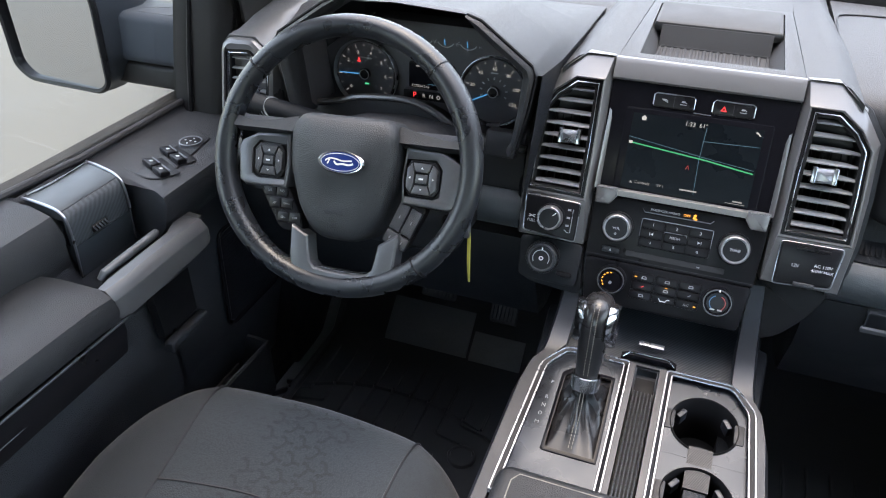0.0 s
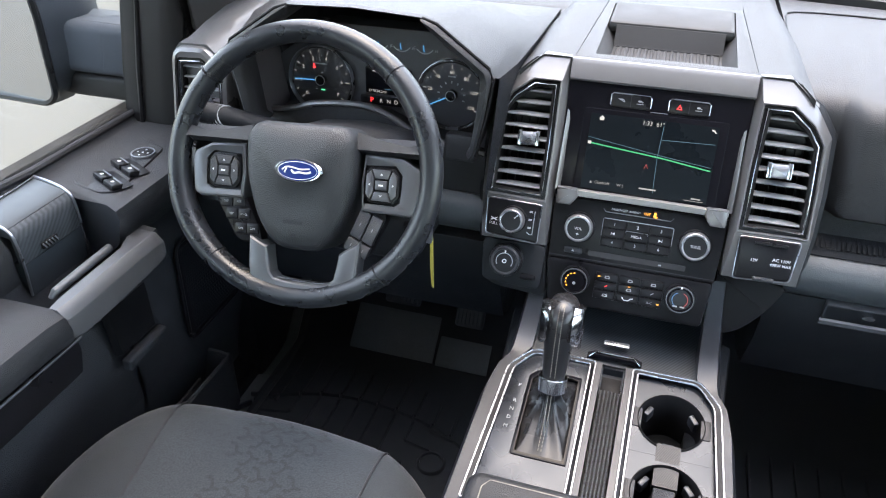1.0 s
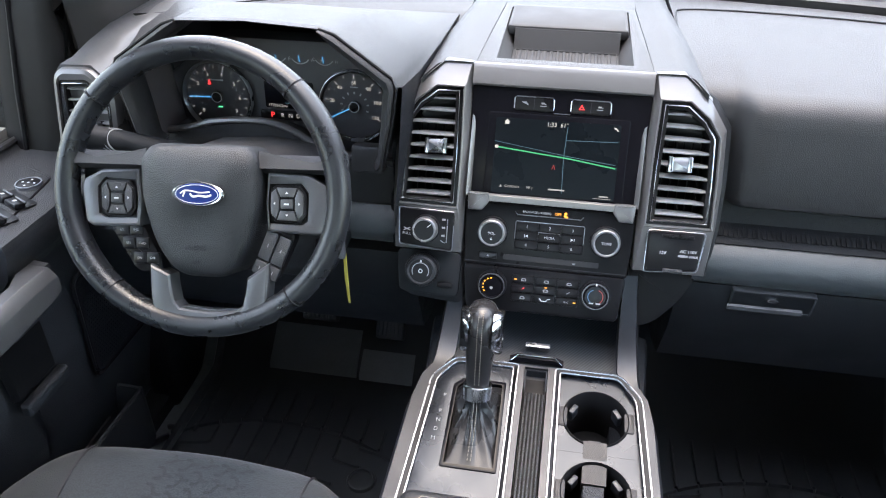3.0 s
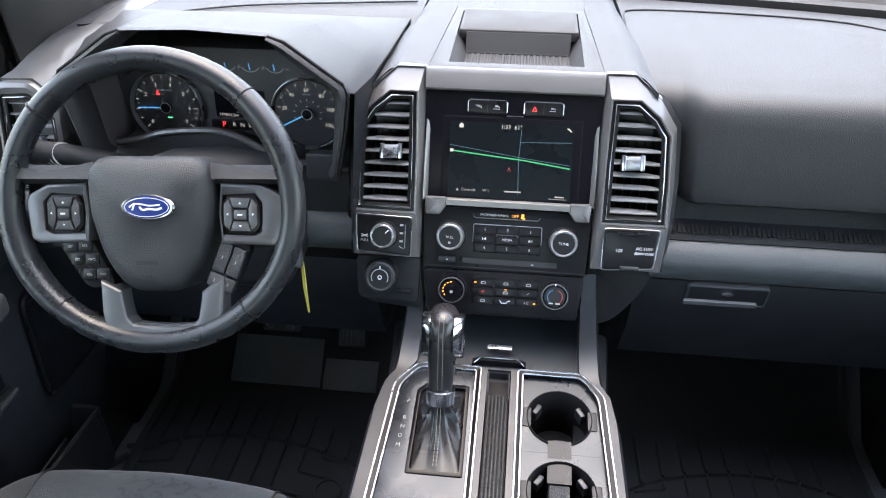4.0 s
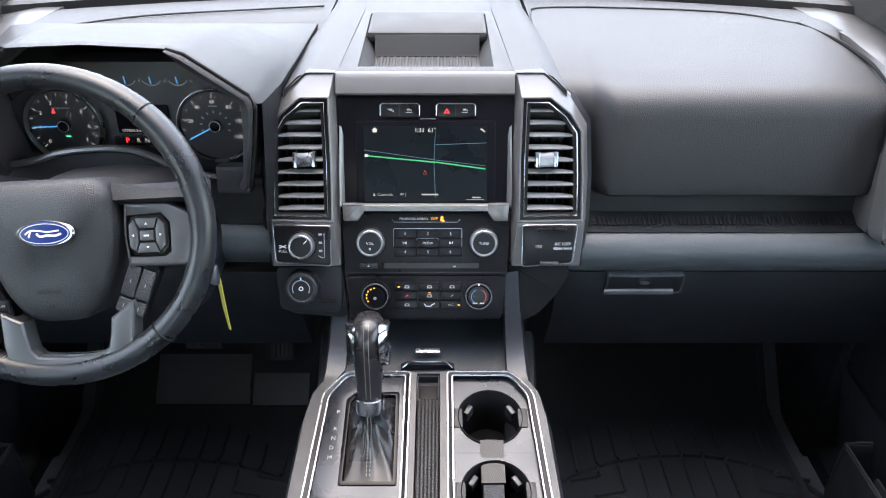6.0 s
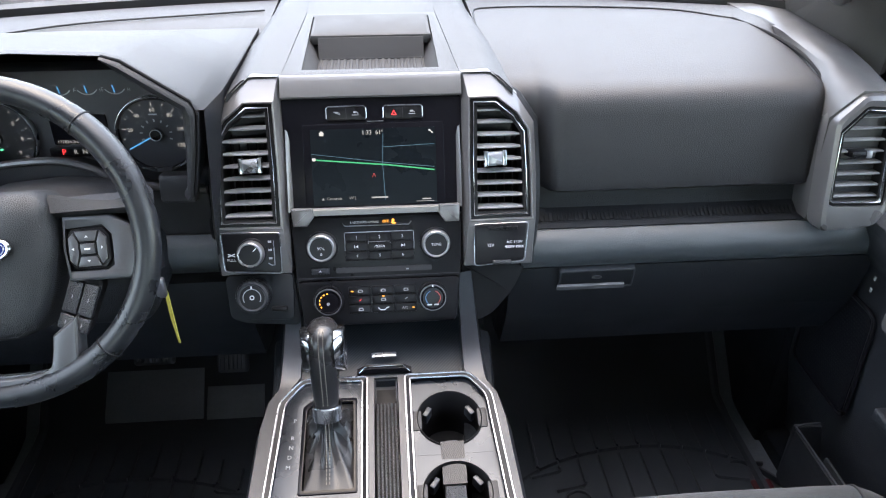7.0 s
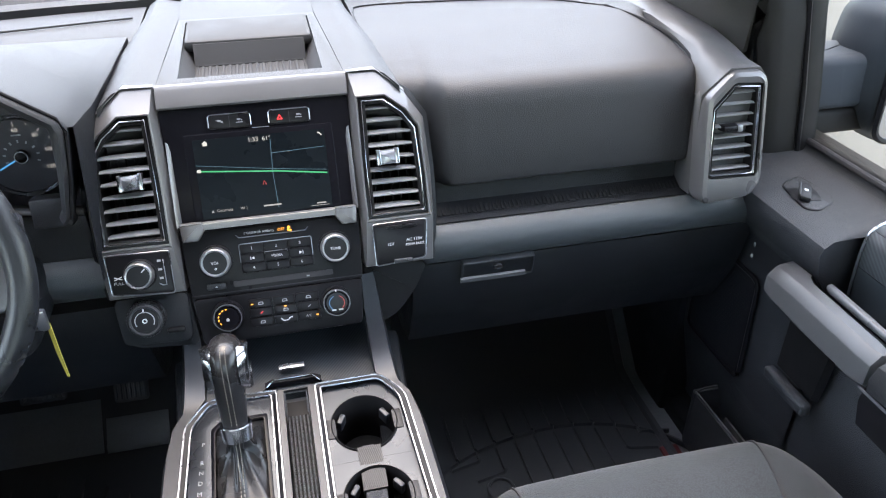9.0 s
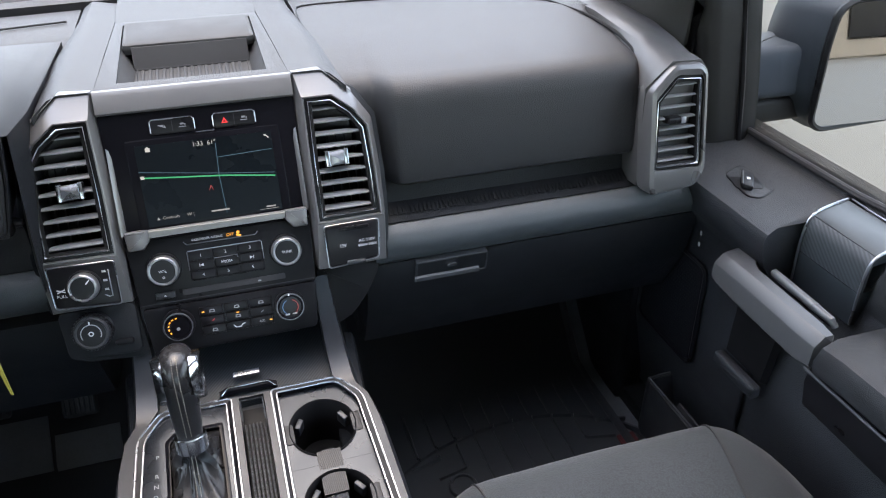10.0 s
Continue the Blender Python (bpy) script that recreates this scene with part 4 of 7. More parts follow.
# number pad
pad = part("key_pad", prism(rect(-0.0475, -0.1375, 0.0525, -0.0955, 0.003), 0.0, 0.004, ST, bev=0.001), SMOOTH, stack)
part("pad_outline", tube([ST @ Vector(p) for p in ((-0.0475, -0.122, 0.004), (-0.0475, -0.097, 0.004), (-0.046, -0.0955, 0.004), (0.051, -0.0955, 0.004), (0.0525, -0.097, 0.004), (0.0525, -0.122, 0.004))], 0.0007, 5), SATIN, pad)
for r in range(3):
    for c in range(3):
        x0, y0 = -0.0465 + c * 0.0332, -0.1365 + (2 - r) * 0.0136
        words = (("1", "2", "3"), ("|◁", "MEDIA", "▷|"), ("4", "5", "6"))[r][c]
        k = part("key", prism(rect(x0, y0, x0 + 0.0322, y0 + 0.0128, 0.0012), 0.003, 0.0058 if (r, c) != (1, 1) else 0.0075, ST, bev=0.0008), SMOOTH, pad)
        if words in ("|◁", "▷|"):
            s = -1 if words[0] == "|" else 1
            cx, cy = x0 + 0.0161, y0 + 0.0064
            part("key_mark", joined(prism([(cx - 0.002 * s, cy - 0.0022), (cx + 0.002 * s, cy), (cx - 0.002 * s, cy + 0.0022)], 0.0058, 0.006, ST), ribbon([(cx + 0.003 * s, cy - 0.0022), (cx + 0.003 * s, cy + 0.0022)], 0.0008, 0.006, ST)), INK, k)
        else:
            part("key_mark", text(words, 0.0062 if len(words) == 1 else 0.0052, at(ST, x0 + 0.0161, y0 + 0.0064, 0.0061 if (r, c) != (1, 1) else 0.0078)), INK, k)
part("media_outline", tube([ST @ Vector(p) for p in ((-0.0135, -0.1125, 0.0072), (-0.0135, -0.1095, 0.0072), (0.018, -0.1095, 0.0072), (0.018, -0.1125, 0.0072))], 0.0006, 5), SATIN, pad)
# disc slot
part("disc_slot", prism(rect(-0.062, -0.1555, 0.078, -0.1475, 0.002), 0.0005, 0.0018, ST), RUBBER, stack)
ej = part("eject_key", box(-0.0975, -0.1555, 0.0, -0.0715, -0.1465, 0.005, ST, r=0.0015), DARK, stack)
part("eject_mark", prism([(-0.0868, -0.1522), (-0.0828, -0.1522), (-0.0848, -0.1492)], 0.005, 0.0053, ST), INK, ej)
part("slot_mark", prism(rect(0.04, -0.1535, 0.044, -0.1515), 0.0018, 0.0021, ST), INKDIM, stack)
part("panel_seam", ribbon([(-0.119, -0.1615), (0.119, -0.1615)], 0.0012, 0.0013, ST), RUBBER, stack)
# climate panel
part("climate_panel", prism(rounded([(-0.1125, -0.2345), (0.1125, -0.2345), (0.1195, -0.1665), (-0.1195, -0.1665)], 0.008), -0.035, 0.0015, ST, bev=0.003), SMOOTH, stack, "black climate control panel")
fan = dial(stack, -0.075, -0.195, 0.0195, 0.015, GLOSS, face=GLOSS)
part("knob_ring", ringed(circle(-0.075, -0.195, 0.0194, 40), circle(-0.075, -0.195, 0.0180, 40), 0.012, 0.0164, ST), SPOKE, fan)
for i in range(6):
    a = radians(95 + i * 24)
    part("fan_lamp", prism(rect(-0.0013, -0.0009, 0.0013, 0.0009), 0.0158, 0.0164, at(ST, -0.075 + 0.0125 * math.cos(a), -0.195 + 0.0125 * math.sin(a), 0, math.degrees(a) + 90)), G_AMBER, fan)
part("fan_mark", prism(circle(-0.075, -0.1975, 0.0024, 8), 0.0158, 0.0163, ST), INKDIM, fan)
tmp = dial(stack, 0.0775, -0.195, 0.0195, 0.015, GLOSS, face=GLOSS)
part("knob_ring", ringed(circle(0.0775, -0.195, 0.0194, 40), circle(0.0775, -0.195, 0.0180, 40), 0.012, 0.0164, ST), SPOKE, tmp)
part("cold_arc", ribbon([(0.0775 + x, -0.195 + y) for x, y in circle(0, 0, 0.0108, 10, 235, 110)], 0.0012, 0.0164, ST), G_DIMBLUE, tmp)
part("hot_arc", ribbon([(0.0775 + x, -0.195 + y) for x, y in circle(0, 0, 0.0108, 10, 70, -55)], 0.0012, 0.0164, ST), G_DIMRED, tmp)
part("pointer", prism(rect(0.0765, -0.1785, 0.0785, -0.1755), 0.0155, 0.0168, ST), INK, tmp)
part("temperature_marks", joined(ribbon([(0.069, -0.205), (0.0755, -0.205)], 0.0022, 0.0164, ST), ribbon([(0.079, -0.205), (0.0855, -0.205)], 0.0022, 0.0164, ST)), INKDIM, tmp)
for r in range(3):
    for c in range(3):
        x0, y0 = -0.0455 + c * 0.0335, -0.2165 + (2 - r) * 0.0138
        k = part("climate_key", prism(rect(x0, y0, x0 + 0.0318, y0 + 0.0126, 0.0015), 0.0, 0.0045, ST, bev=0.001), SMOOTH, stack)
        cx, cy = x0 + 0.017, y0 + 0.006
        if (r, c) == (2, 2):
            part("key_mark", text("A/C", 0.005, at(ST, cx - 0.002, cy, 0.0048)), INKDIM, k)
        elif (r, c) in ((1, 0), (1, 2)):
            part("key_mark", ribbon([(cx - 0.002, cy - 0.001), (cx + 0.002, cy + 0.002)], 0.0011, 0.0047, ST), G_RED if c == 0 else INKDIM, k)
        elif (r, c) == (2, 1):
            part("key_mark", ribbon([(cx - 0.008, cy + 0.002), (cx - 0.005, cy - 0.002), (cx + 0.002, cy - 0.002), (cx + 0.004, cy + 0.001), (cx + 0.008, cy + 0.002)], 0.0014, 0.0047, ST), INK, k)
        else:
            part("key_mark", ringed(rounded([(cx - 0.004, cy - 0.002), (cx + 0.004, cy - 0.002), (cx + 0.003, cy + 0.0022), (cx - 0.003, cy + 0.0022)], 0.001), rounded([(cx - 0.0025, cy - 0.001), (cx + 0.0025, cy - 0.001), (cx + 0.002, cy + 0.0012), (cx - 0.002, cy + 0.0012)], 0.001), 0.0045, 0.0048, ST), INKDIM, k)
        if (r, c) in ((0, 0), (1, 1), (2, 2)):
            lx = x0 + (0.005 if (r, c) == (0, 0) else 0.017 if (r, c) == (1, 1) else 0.027)
            part("key_lamp", prism(rect(lx - 0.0018, cy - 0.0009 + (0.005 if (r, c) == (1, 1) else 0), lx + 0.0018, cy + 0.0009 + (0.005 if (r, c) == (1, 1) else 0)), 0.0045, 0.0049, ST), G_AMBER, k)
# lower left: drive knob and headlight knob; lower right: socket door
dp = part("drive_switch_panel", prism(rounded([(-0.2165, -0.142), (-0.1385, -0.1475), (-0.1385, -0.0905), (-0.2195, -0.0885)], 0.004), 0.008, 0.0190, ST, bev=0.002), SMOOTH, stack, "black panel with drive selector knob")
dial(dp, -0.178, -0.117, 0.0185, 0.019, RING, base=0.0195)
part("panel_outline", tube([ST @ Vector((x, y, 0.0190)) for x, y in rounded([(-0.2175, -0.143), (-0.1375, -0.1485), (-0.1375, -0.0895), (-0.2205, -0.0875)], 0.004)], 0.0007, 5, closed=True), SATIN, dp)
part("drive_pointer", ribbon([(-0.173, -0.112), (-0.168, -0.107)], 0.0014, 0.0392, ST), INK, dp)
part("drive_word", text("PULL", 0.0058, at(ST, -0.2065, -0.1265, 0.0209)), INK, dp)
part("drive_mark", joined(ribbon([(-0.2115, -0.1175), (-0.2015, -0.1215)], 0.0016, 0.0209, ST), ribbon([(-0.2015, -0.1175), (-0.2115, -0.1215)], 0.0016, 0.0209, ST)), INK, dp)
part("drive_scale", tube([ST @ Vector(p) for p in ((-0.1555, -0.1325, 0.0207), (-0.151, -0.1355, 0.0207), (-0.1465, -0.1355, 0.0207), (-0.1465, -0.1)+(0.0207,))], 0.0007, 5), SATIN, dp)
for y, w in ((-0.1015, "2H"), (-0.1135, "4H"), (-0.1255, "4L")):
    part("drive_letter", ribbon([(-0.1545, y), (-0.1495, y)], 0.003, 0.0209, ST), INKDIM, dp)
hp = part("headlight_panel", prism(rounded([(-0.2175, -0.219), (-0.126, -0.222), (-0.1245, -0.1525), (-0.2225, -0.1525)], 0.01), -0.02, 0.003, ST, bev=0.002), BLACK, stack, "black panel with headlight knob")
hk = dial(hp, -0.1815, -0.181, 0.0225, 0.022, DARK, base=0.003, face=SMOOTH)
part("knurled_edge", lathe([(0.0232, 0.008), (0.0243, 0.010), (0.0243, 0.018), (0.0232, 0.021), (0.0222, 0.021)], at(ST, -0.1815, -0.181), 72, ridges=24, depth=0.0012), SMOOTH, hk)
part("headlight_ring", ribbon(circle(-0.1815, -0.181, 0.0125, 28, -30, 210), 0.0014, 0.0256, ST), INKDIM, hk)
part("headlight_mark", ringed(circle(-0.1815, -0.181, 0.0034, 12), circle(-0.1815, -0.181, 0.002, 12), 0.0245, 0.0256, ST), INK, hk)
part("headlight_pointer", ribbon([(-0.1815, -0.168), (-0.1815, -0.164)], 0.002, 0.0255, ST), INK, hk)
part("dimmer_wheel", box(-0.158, -0.207, 0.004, -0.134, -0.199, 0.010, ST, r=0.003), SMOOTH, hp)
sd = part("socket_door", prism(rounded([(0.1405, -0.1485), (0.212, -0.143), (0.2185, -0.0885), (0.1405, -0.0895)], 0.005), 0.008, 0.0205, ST, bev=0.003), SMOOTH, stack, "black socket door")
part("door_outline", tube([ST @ Vector((x, y, 0.0190)) for x, y in rounded([(0.1395, -0.1495), (0.213, -0.144), (0.2195, -0.0875), (0.1395, -0.0885)], 0.005)], 0.0007, 5, closed=True), SATIN, sd)
part("socket_word", text("12V", 0.0062, at(ST, 0.163, -0.1195, 0.0209)), INK, sd)
part("socket_word", joined(text("AC 110V", 0.0062, at(ST, 0.198, -0.1155, 0.0209)), text("400W MAX", 0.0056, at(ST, 0.198, -0.1225, 0.0209))), INK, sd)
part("finger_lip", box(0.1655, -0.1475, 0.018, 0.193, -0.1415, 0.024, ST, r=0.0015), DARK, sd)
part("hinge_bar", box(0.160, -0.0965, 0.019, 0.203, -0.0925, 0.0225, ST, r=0.0012), SMOOTH, sd)
# the stack's lower sides
for sgn in (1, -1):
    out = [(0.125, -0.153), (0.224, -0.153), (0.204, -0.195), (0.17, -0.232), (0.148, -0.242), (0.118, -0.235)]
    if sgn < 0:
        out = [(0.125, -0.153), (0.222, -0.153), (0.214, -0.226), (0.130, -0.232), (0.124, -0.232), (0.118, -0.225)]
    z1 = -0.022 if sgn > 0 else -0.006
    # right cheek goes near-black to put the hollow's shade into its colour
    part("lower_cheek", prism([(sgn * x, y) for x, y in rounded(out, [0.001, 0.006, 0.02, 0.02, 0.004, 0.004])], -0.12, z1, ST, bev=0.002, steps=2), WELL if sgn > 0 else BLACK, stack)


# ---- end vents on the dash ----
PODL = [(0.6425, 0.060), (0.682, 0.098), (0.729, 0.096), (0.743, 0.082), (0.751, -0.076), (0.733, -0.101), (0.655, -0.106), (0.646, -0.092), (0.645, -0.04)]
PODV = [(0.656, 0.043), (0.688, 0.076), (0.729, 0.073), (0.731, 0.068), (0.7365, -0.056), (0.735, -0.063), (0.663, -0.061), (0.6575, -0.058), (0.656, -0.02)]
EV = lean((0, 0.952, 0.772), 10)
for sgn in (1, -1):
    pod = thing("end_vent", (0.7 * sgn, 0.95, 0.68), "grey end vent pod at the side of the dashboard", "air vent", "end vents of the dashboard")
    fl = (lambda p: p) if sgn > 0 else mirrored
    pl, pv = fl(PODL), fl(PODV)
    pl = rounded(pl, 0.010, 3)
    lip = shrink(pv, -0.0045)
    part("pod_frame", ringed(pl, rounded(lip, [0.007] * 9, 3), -0.03, 0.006, EV, zi=0.004, bev=0.009), PODM, pod, "satin silver frame", sharp=30)
    part("frame_groove", ringed(shrink(lip, 0.0006), shrink(pv, 0.0004), -0.02, 0.0005, EV), SMOOTH, pod)
    air_vent(pod, fl(PODV), EV, 8, 0.690 * sgn, 0.012, 0.001, sgn, True)
    body = []
    for y, k, dz in ((0.0, 0.98, -0.02), (-0.02, 0.95, -0.06), (-0.03, 0.93, -0.20), (-0.03, 0.9, -0.42)):
        body.append([EV @ Vector((sgn * (0.72 + (x - 0.72) * k - 0.4 * y), yy * k + 0.0, dz)) for x, yy in shrink(PODL, 0.002)])
    part("pod_body", loft(body), DARK, pod, "charcoal body behind the vent")


# ---- centre console ----
CO = frame_of((0.004, 0.86, 0.484), (1, 0, 0), (0, math.cos(radians(10)), math.sin(radians(10))))
con = thing("centre_console", (0, 0.7, 0.02), "silver and black centre console with shifter and cup holders", "centre console")
SIDE = [(0.176, 0.99, 0.46), (0.168, 0.86, 0.44), (0.168, 0.75, 0.42), (0.170, 0.55, 0.39)]
for sgn in (1, -1):
    rows = []
    for x, y, z in SIDE:
        rows.append([(sgn * (x - 0.016), y, z + 0.010), (sgn * (x - 0.004), y, z + 0.006), (sgn * x, y, z - 0.006), (sgn * (x + 0.006), y, 0.3), (sgn * (x + 0.01), y, 0.03), (sgn * (x - 0.05), y, 0.03), (sgn * (x - 0.05), y, z - 0.02)])
    part("side_wall", loft(rows), BLACK, con, "black console side")
    # satin rails that climb to the stack
    rail = [[(a, y, b), (a + 0.018, y, b - 0.001), (a + 0.027, y, b - 0.026), (a + 0.030, y, b - 0.07), (a, y, b - 0.02)] for a, y, b in ((0.1625, 0.56, 0.4330), (0.1570, 0.70, 0.4580), (0.1530, 0.79, 0.4740), (0.1460, 0.832, 0.4815), (0.1330, 0.854, 0.4860))]
    rail += [[(0.121, 0.872, 0.490), (0.149, 0.868, 0.489), (0.156, 0.865, 0.474), (0.160, 0.865, 0.43), (0.121, 0.872, 0.46)],
            [(0.120, 0.905, 0.512), (0.146, 0.905, 0.513), (0.152, 0.906, 0.494), (0.157, 0.906, 0.44), (0.120, 0.905, 0.47)],
            [(0.119, 0.935, 0.552), (0.142, 0.935, 0.554), (0.148, 0.940, 0.530), (0.153, 0.940, 0.46), (0.119, 0.935, 0.50)],
            [(0.119, 0.962, 0.604), (0.138, 0.962, 0.606), (0.144, 0.972, 0.580), (0.149, 0.972, 0.50), (0.119, 0.962, 0.55)]]
    part("rail", loft([[(sgn * x, y, z) for x, y, z in r] for r in rail]), RAILM, con, "satin grey rail rising to the stack", sharp=28)
# front tray with carbon-look mat
part("front_tray", loft([[(x, y, z) for y, z in ((0.872, 0.482), (0.93, 0.487), (1.00, 0.497), (1.02, 0.54), (1.05, 0.54), (1.05, 0.44), (0.872, 0.44))] for x in (-0.124, 0.124)]), TRAYM, con, "carbon-look tray floor")
part("tray_badge", box(-0.021, 0.044, 0.0035, 0.0165, 0.0525, 0.006, CO, r=0.001), SATIN, con, "small satin badge")
part("tray_grip", loft([[CO @ Vector(p) for p in ((x, 0.018 + d, 0.0), (x, 0.020 + d, 0.006), (x, 0.028 + d, 0.006), (x, 0.031 + d, 0.0))] for x, d in ((-0.042, -0.006), (-0.030, 0.0), (0.026, 0.0), (0.038, -0.006))]), GLOSS, con, "glossy black tray grip")
part("grip_line", tube([CO @ Vector(p) for p in ((-0.040, 0.014, 0.006), (-0.030, 0.0245, 0.0075), (0.026, 0.0245, 0.0075), (0.036, 0.014, 0.006))], 0.0014, 6), CHROME, con)
# silver top plates, one under each frame, and the ribbed channel between
part("top_plate", ringed([(-0.168, -0.26), (-0.026, -0.26), (-0.026, 0.011), (-0.127, 0.011), (-0.157, -0.028)], [(-0.116, -0.176), (-0.041, -0.176), (-0.043, -0.028), (-0.105, -0.028), (-0.117, -0.04)], -0.02, 0.002, CO, bev=0.002), SILVER, con, "silver shifter plate")
CUP = [(0.088, -0.066), (0.090, -0.182)]
part("top_plate", holed([(0.0265, -0.124), (0.158, -0.124), (0.153, -0.028), (0.123, 0.011), (0.0265, 0.011)], *CUP[0], 0.0450, -0.03, -0.004, CO), SILVER, con, "silver cup holder plate")
part("top_plate", holed([(0.0265, -0.26), (0.164, -0.26), (0.158, -0.1242), (0.0265, -0.1242)], *CUP[1], 0.0450, -0.03, -0.004, CO), SILVER, con, "silver cup holder plate")
for sgn in (1, -1):
    o = [(0.0275, 0.009), (0.1225, 0.009), (0.152, -0.030), (0.1645, -0.255), (0.0275, -0.255)]
    i = [(0.0345, 0.002), (0.1195, 0.002), (0.1435, -0.033), (0.1555, -0.249), (0.0345, -0.249)]
    fr = part("console_frame", ringed([(sgn * x, y) for x, y in rounded(o, [0.006, 0.012, 0.012, 0.002, 0.002])], [(sgn * x, y) for x, y in rounded(i, [0.004, 0.01, 0.01, 0.002, 0.002])], -0.006, 0.0042, CO, zi=0.002, bev=0.0015), SMOOTH, con, "black frame between two chrome lines")
    for line in (rounded(o, [0.006, 0.012, 0.012, 0.002, 0.002]), rounded(i, [0.004, 0.01, 0.01, 0.002, 0.002])):
        part("chrome_line", tube([CO @ Vector((sgn * x, y, 0.0040)) for x, y in line], 0.0014, 6, closed=True), SATIN, fr, "bright chrome line")
part("channel", loft([[CO @ Vector((x, w, z)) for x, z in ((-0.027, 0.001), (-0.018, 0.0), (-0.0165, -0.022), (0.0155, -0.022), (0.017, 0.0), (0.027, 0.001), (0.027, -0.03), (-0.027, -0.03))] for w in (0.011, -0.255)]), RAILM, con, "grey channel between the plates")
part("channel_floor", box(-0.0160, -0.25, -0.0215, 0.0150, -0.034, -0.0110, CO, r=0.001), WELL, con)
part("channel_mouth", box(-0.0150, -0.034, -0.0215, 0.0140, 0.001, -0.0195, CO, r=0.001), WELL, con)
part("mouth_edge", tube([CO @ Vector(p) for p in ((-0.016, -0.034, 0.0), (-0.016, 0.003, 0.0), (0.0145, 0.003, 0.0), (0.0145, -0.034, 0.0))], 0.0013, 5), DARK, con)
for i in range(6):
    x = -0.0143 + i * 0.0051
    part("channel_rib", box(x, -0.25, -0.0125, x + 0.0026, -0.034, -0.0045, CO, r=0.0011, n=1), SPOKE, con)
# cup holders: black wells with rubber fingers and a sloping divider
for j, (cx, cy) in enumerate(CUP):
    r = 0.0455
    w = part("cup_well", lathe([(0.0, -0.095), (r - 0.006, -0.093), (r - 0.002, -0.004), (r, -0.0015), (r + 0.0015, -0.0035)], at(CO, cx, cy), 40, caps=False), WELL, con, "deep black rubber cup well")
    for a in (30, 150, 270) if j == 0 else (35, 145, 270):
        c, s = math.cos(radians(a)), math.sin(radians(a))
        part("rubber_finger", box(-0.0040, -0.0085, -0.030, 0.0040, 0.0085, -0.010, at(CO, cx + c * (r - 0.010), cy + s * (r - 0.010), 0, a), r=0.002), RAILM, w)
    for sx in (-1, 1):
        part("well_ear", prism(rounded([(cx + sx * (r - 0.006), cy - 0.018), (cx + sx * (r + 0.0075), cy - 0.018), (cx + sx * (r + 0.0075), cy + 0.014), (cx + sx * (r - 0.006), cy + 0.014)], 0.003), -0.006, -0.0025, CO, bev=0.001), RUBBER, w)
dv = part("cup_divider", loft([[CO @ Vector((x, w, z)) for x, z in ((0.072, z1 - 0.02), (0.072, z1), (0.104, z1), (0.104, z1 - 0.02))] for w, z1 in ((-0.106, -0.001), (-0.125, -0.003), (-0.166, -0.009), (-0.168, -0.06))]), TWILL, con, "carbon-look divider between the cups")
part("divider_end", box(0.074, -0.190, -0.04, 0.102, -0.166, -0.012, CO, r=0.002), DARK, dv)
# gear letters beside the boot
for ch, x, w in (("P", -0.1275, -0.062), ("R", -0.129, -0.090), ("N", -0.130, -0.105), ("D", -0.131, -0.120), ("M", -0.132, -0.135)):
    part("gear_letter", text(ch, 0.0085, at(CO, x, w, 0.0026)), INKDIM, con)
# boot and lever
shift = thing("gear_shifter", (-0.075, 0.80, 0.47), "leather gear lever with pale stitching in a creased boot", "gear lever")
part("boot_surround", ringed(rounded([(-0.117, -0.177), (-0.040, -0.177), (-0.042, -0.027), (-0.104, -0.027), (-0.118, -0.04)], 0.003, 2), rounded([(-0.112, -0.171), (-0.045, -0.171), (-0.047, -0.033), (-0.102, -0.033), (-0.112, -0.044)], 0.003, 2), -0.012, 0.0035, CO, bev=0.001), GLOSS, shift)
part("boot_well", prism([(-0.114, -0.174), (-0.043, -0.174), (-0.045, -0.03), (-0.114, -0.03)], -0.022, -0.016, CO), RUBBER, shift)
top_c = CO @ Vector((-0.079, -0.080, 0.040))
rows = []
for k in range(19):
    t = k / 18
    ring = []
    for a in range(72):
        an = 2 * math.pi * a / 72
        sq = 1 / max(abs(math.cos(an)), abs(math.sin(an))) ** 0.95
        bx, by = -0.0785 + 0.0345 * math.cos(an) * sq, -0.102 + 0.0695 * math.sin(an) * sq
        tx, ty = -0.079 + 0.0135 * math.cos(an), -0.080 + 0.0135 * math.sin(an)
        w = 1 - (1 - t) ** 2.5
        pleat = 1 - 2 * abs(math.sin(2.0 * an + 0.9 + 0.5 * math.sin(an)))
        crease = 1 - 2 * abs(math.sin(4.5 * an + 2.2 * t + 0.4))
        fold = (0.0085 * pleat + 0.0050 * crease) * math.sin(math.pi * min(1, 0.08 + t ** 0.75)) * (1 - 0.35 * t)
        x, y = bx * (1 - w) + tx * w, by * (1 - w) + ty * w
        x += fold * math.cos(an)
        y += fold * math.sin(an)
        ring.append(CO @ Vector((x, y, -0.004 + 0.046 * t)))
    rows.append(ring)
part("boot", loft(rows, caps=False), BOOT, shift, "creased black leather boot", sharp=70)
for dx in (-0.0022, 0.0022):
    pth = [CO @ Vector((-0.0785 + dx, -0.100 - 0.062 * (1 - u) ** 2.2, 0.001 + 0.042 * u)) for u in [k / 24 for k in range(25)]]
    part("boot_seam", joined(*[tube([pth[k], pth[k] * 0.4 + pth[k + 1] * 0.6], 0.0006, 5) for k in range(0, 24)]), STITCH, shift)
lev_up = Vector((0.0, 0.30, 0.95)).normalized()
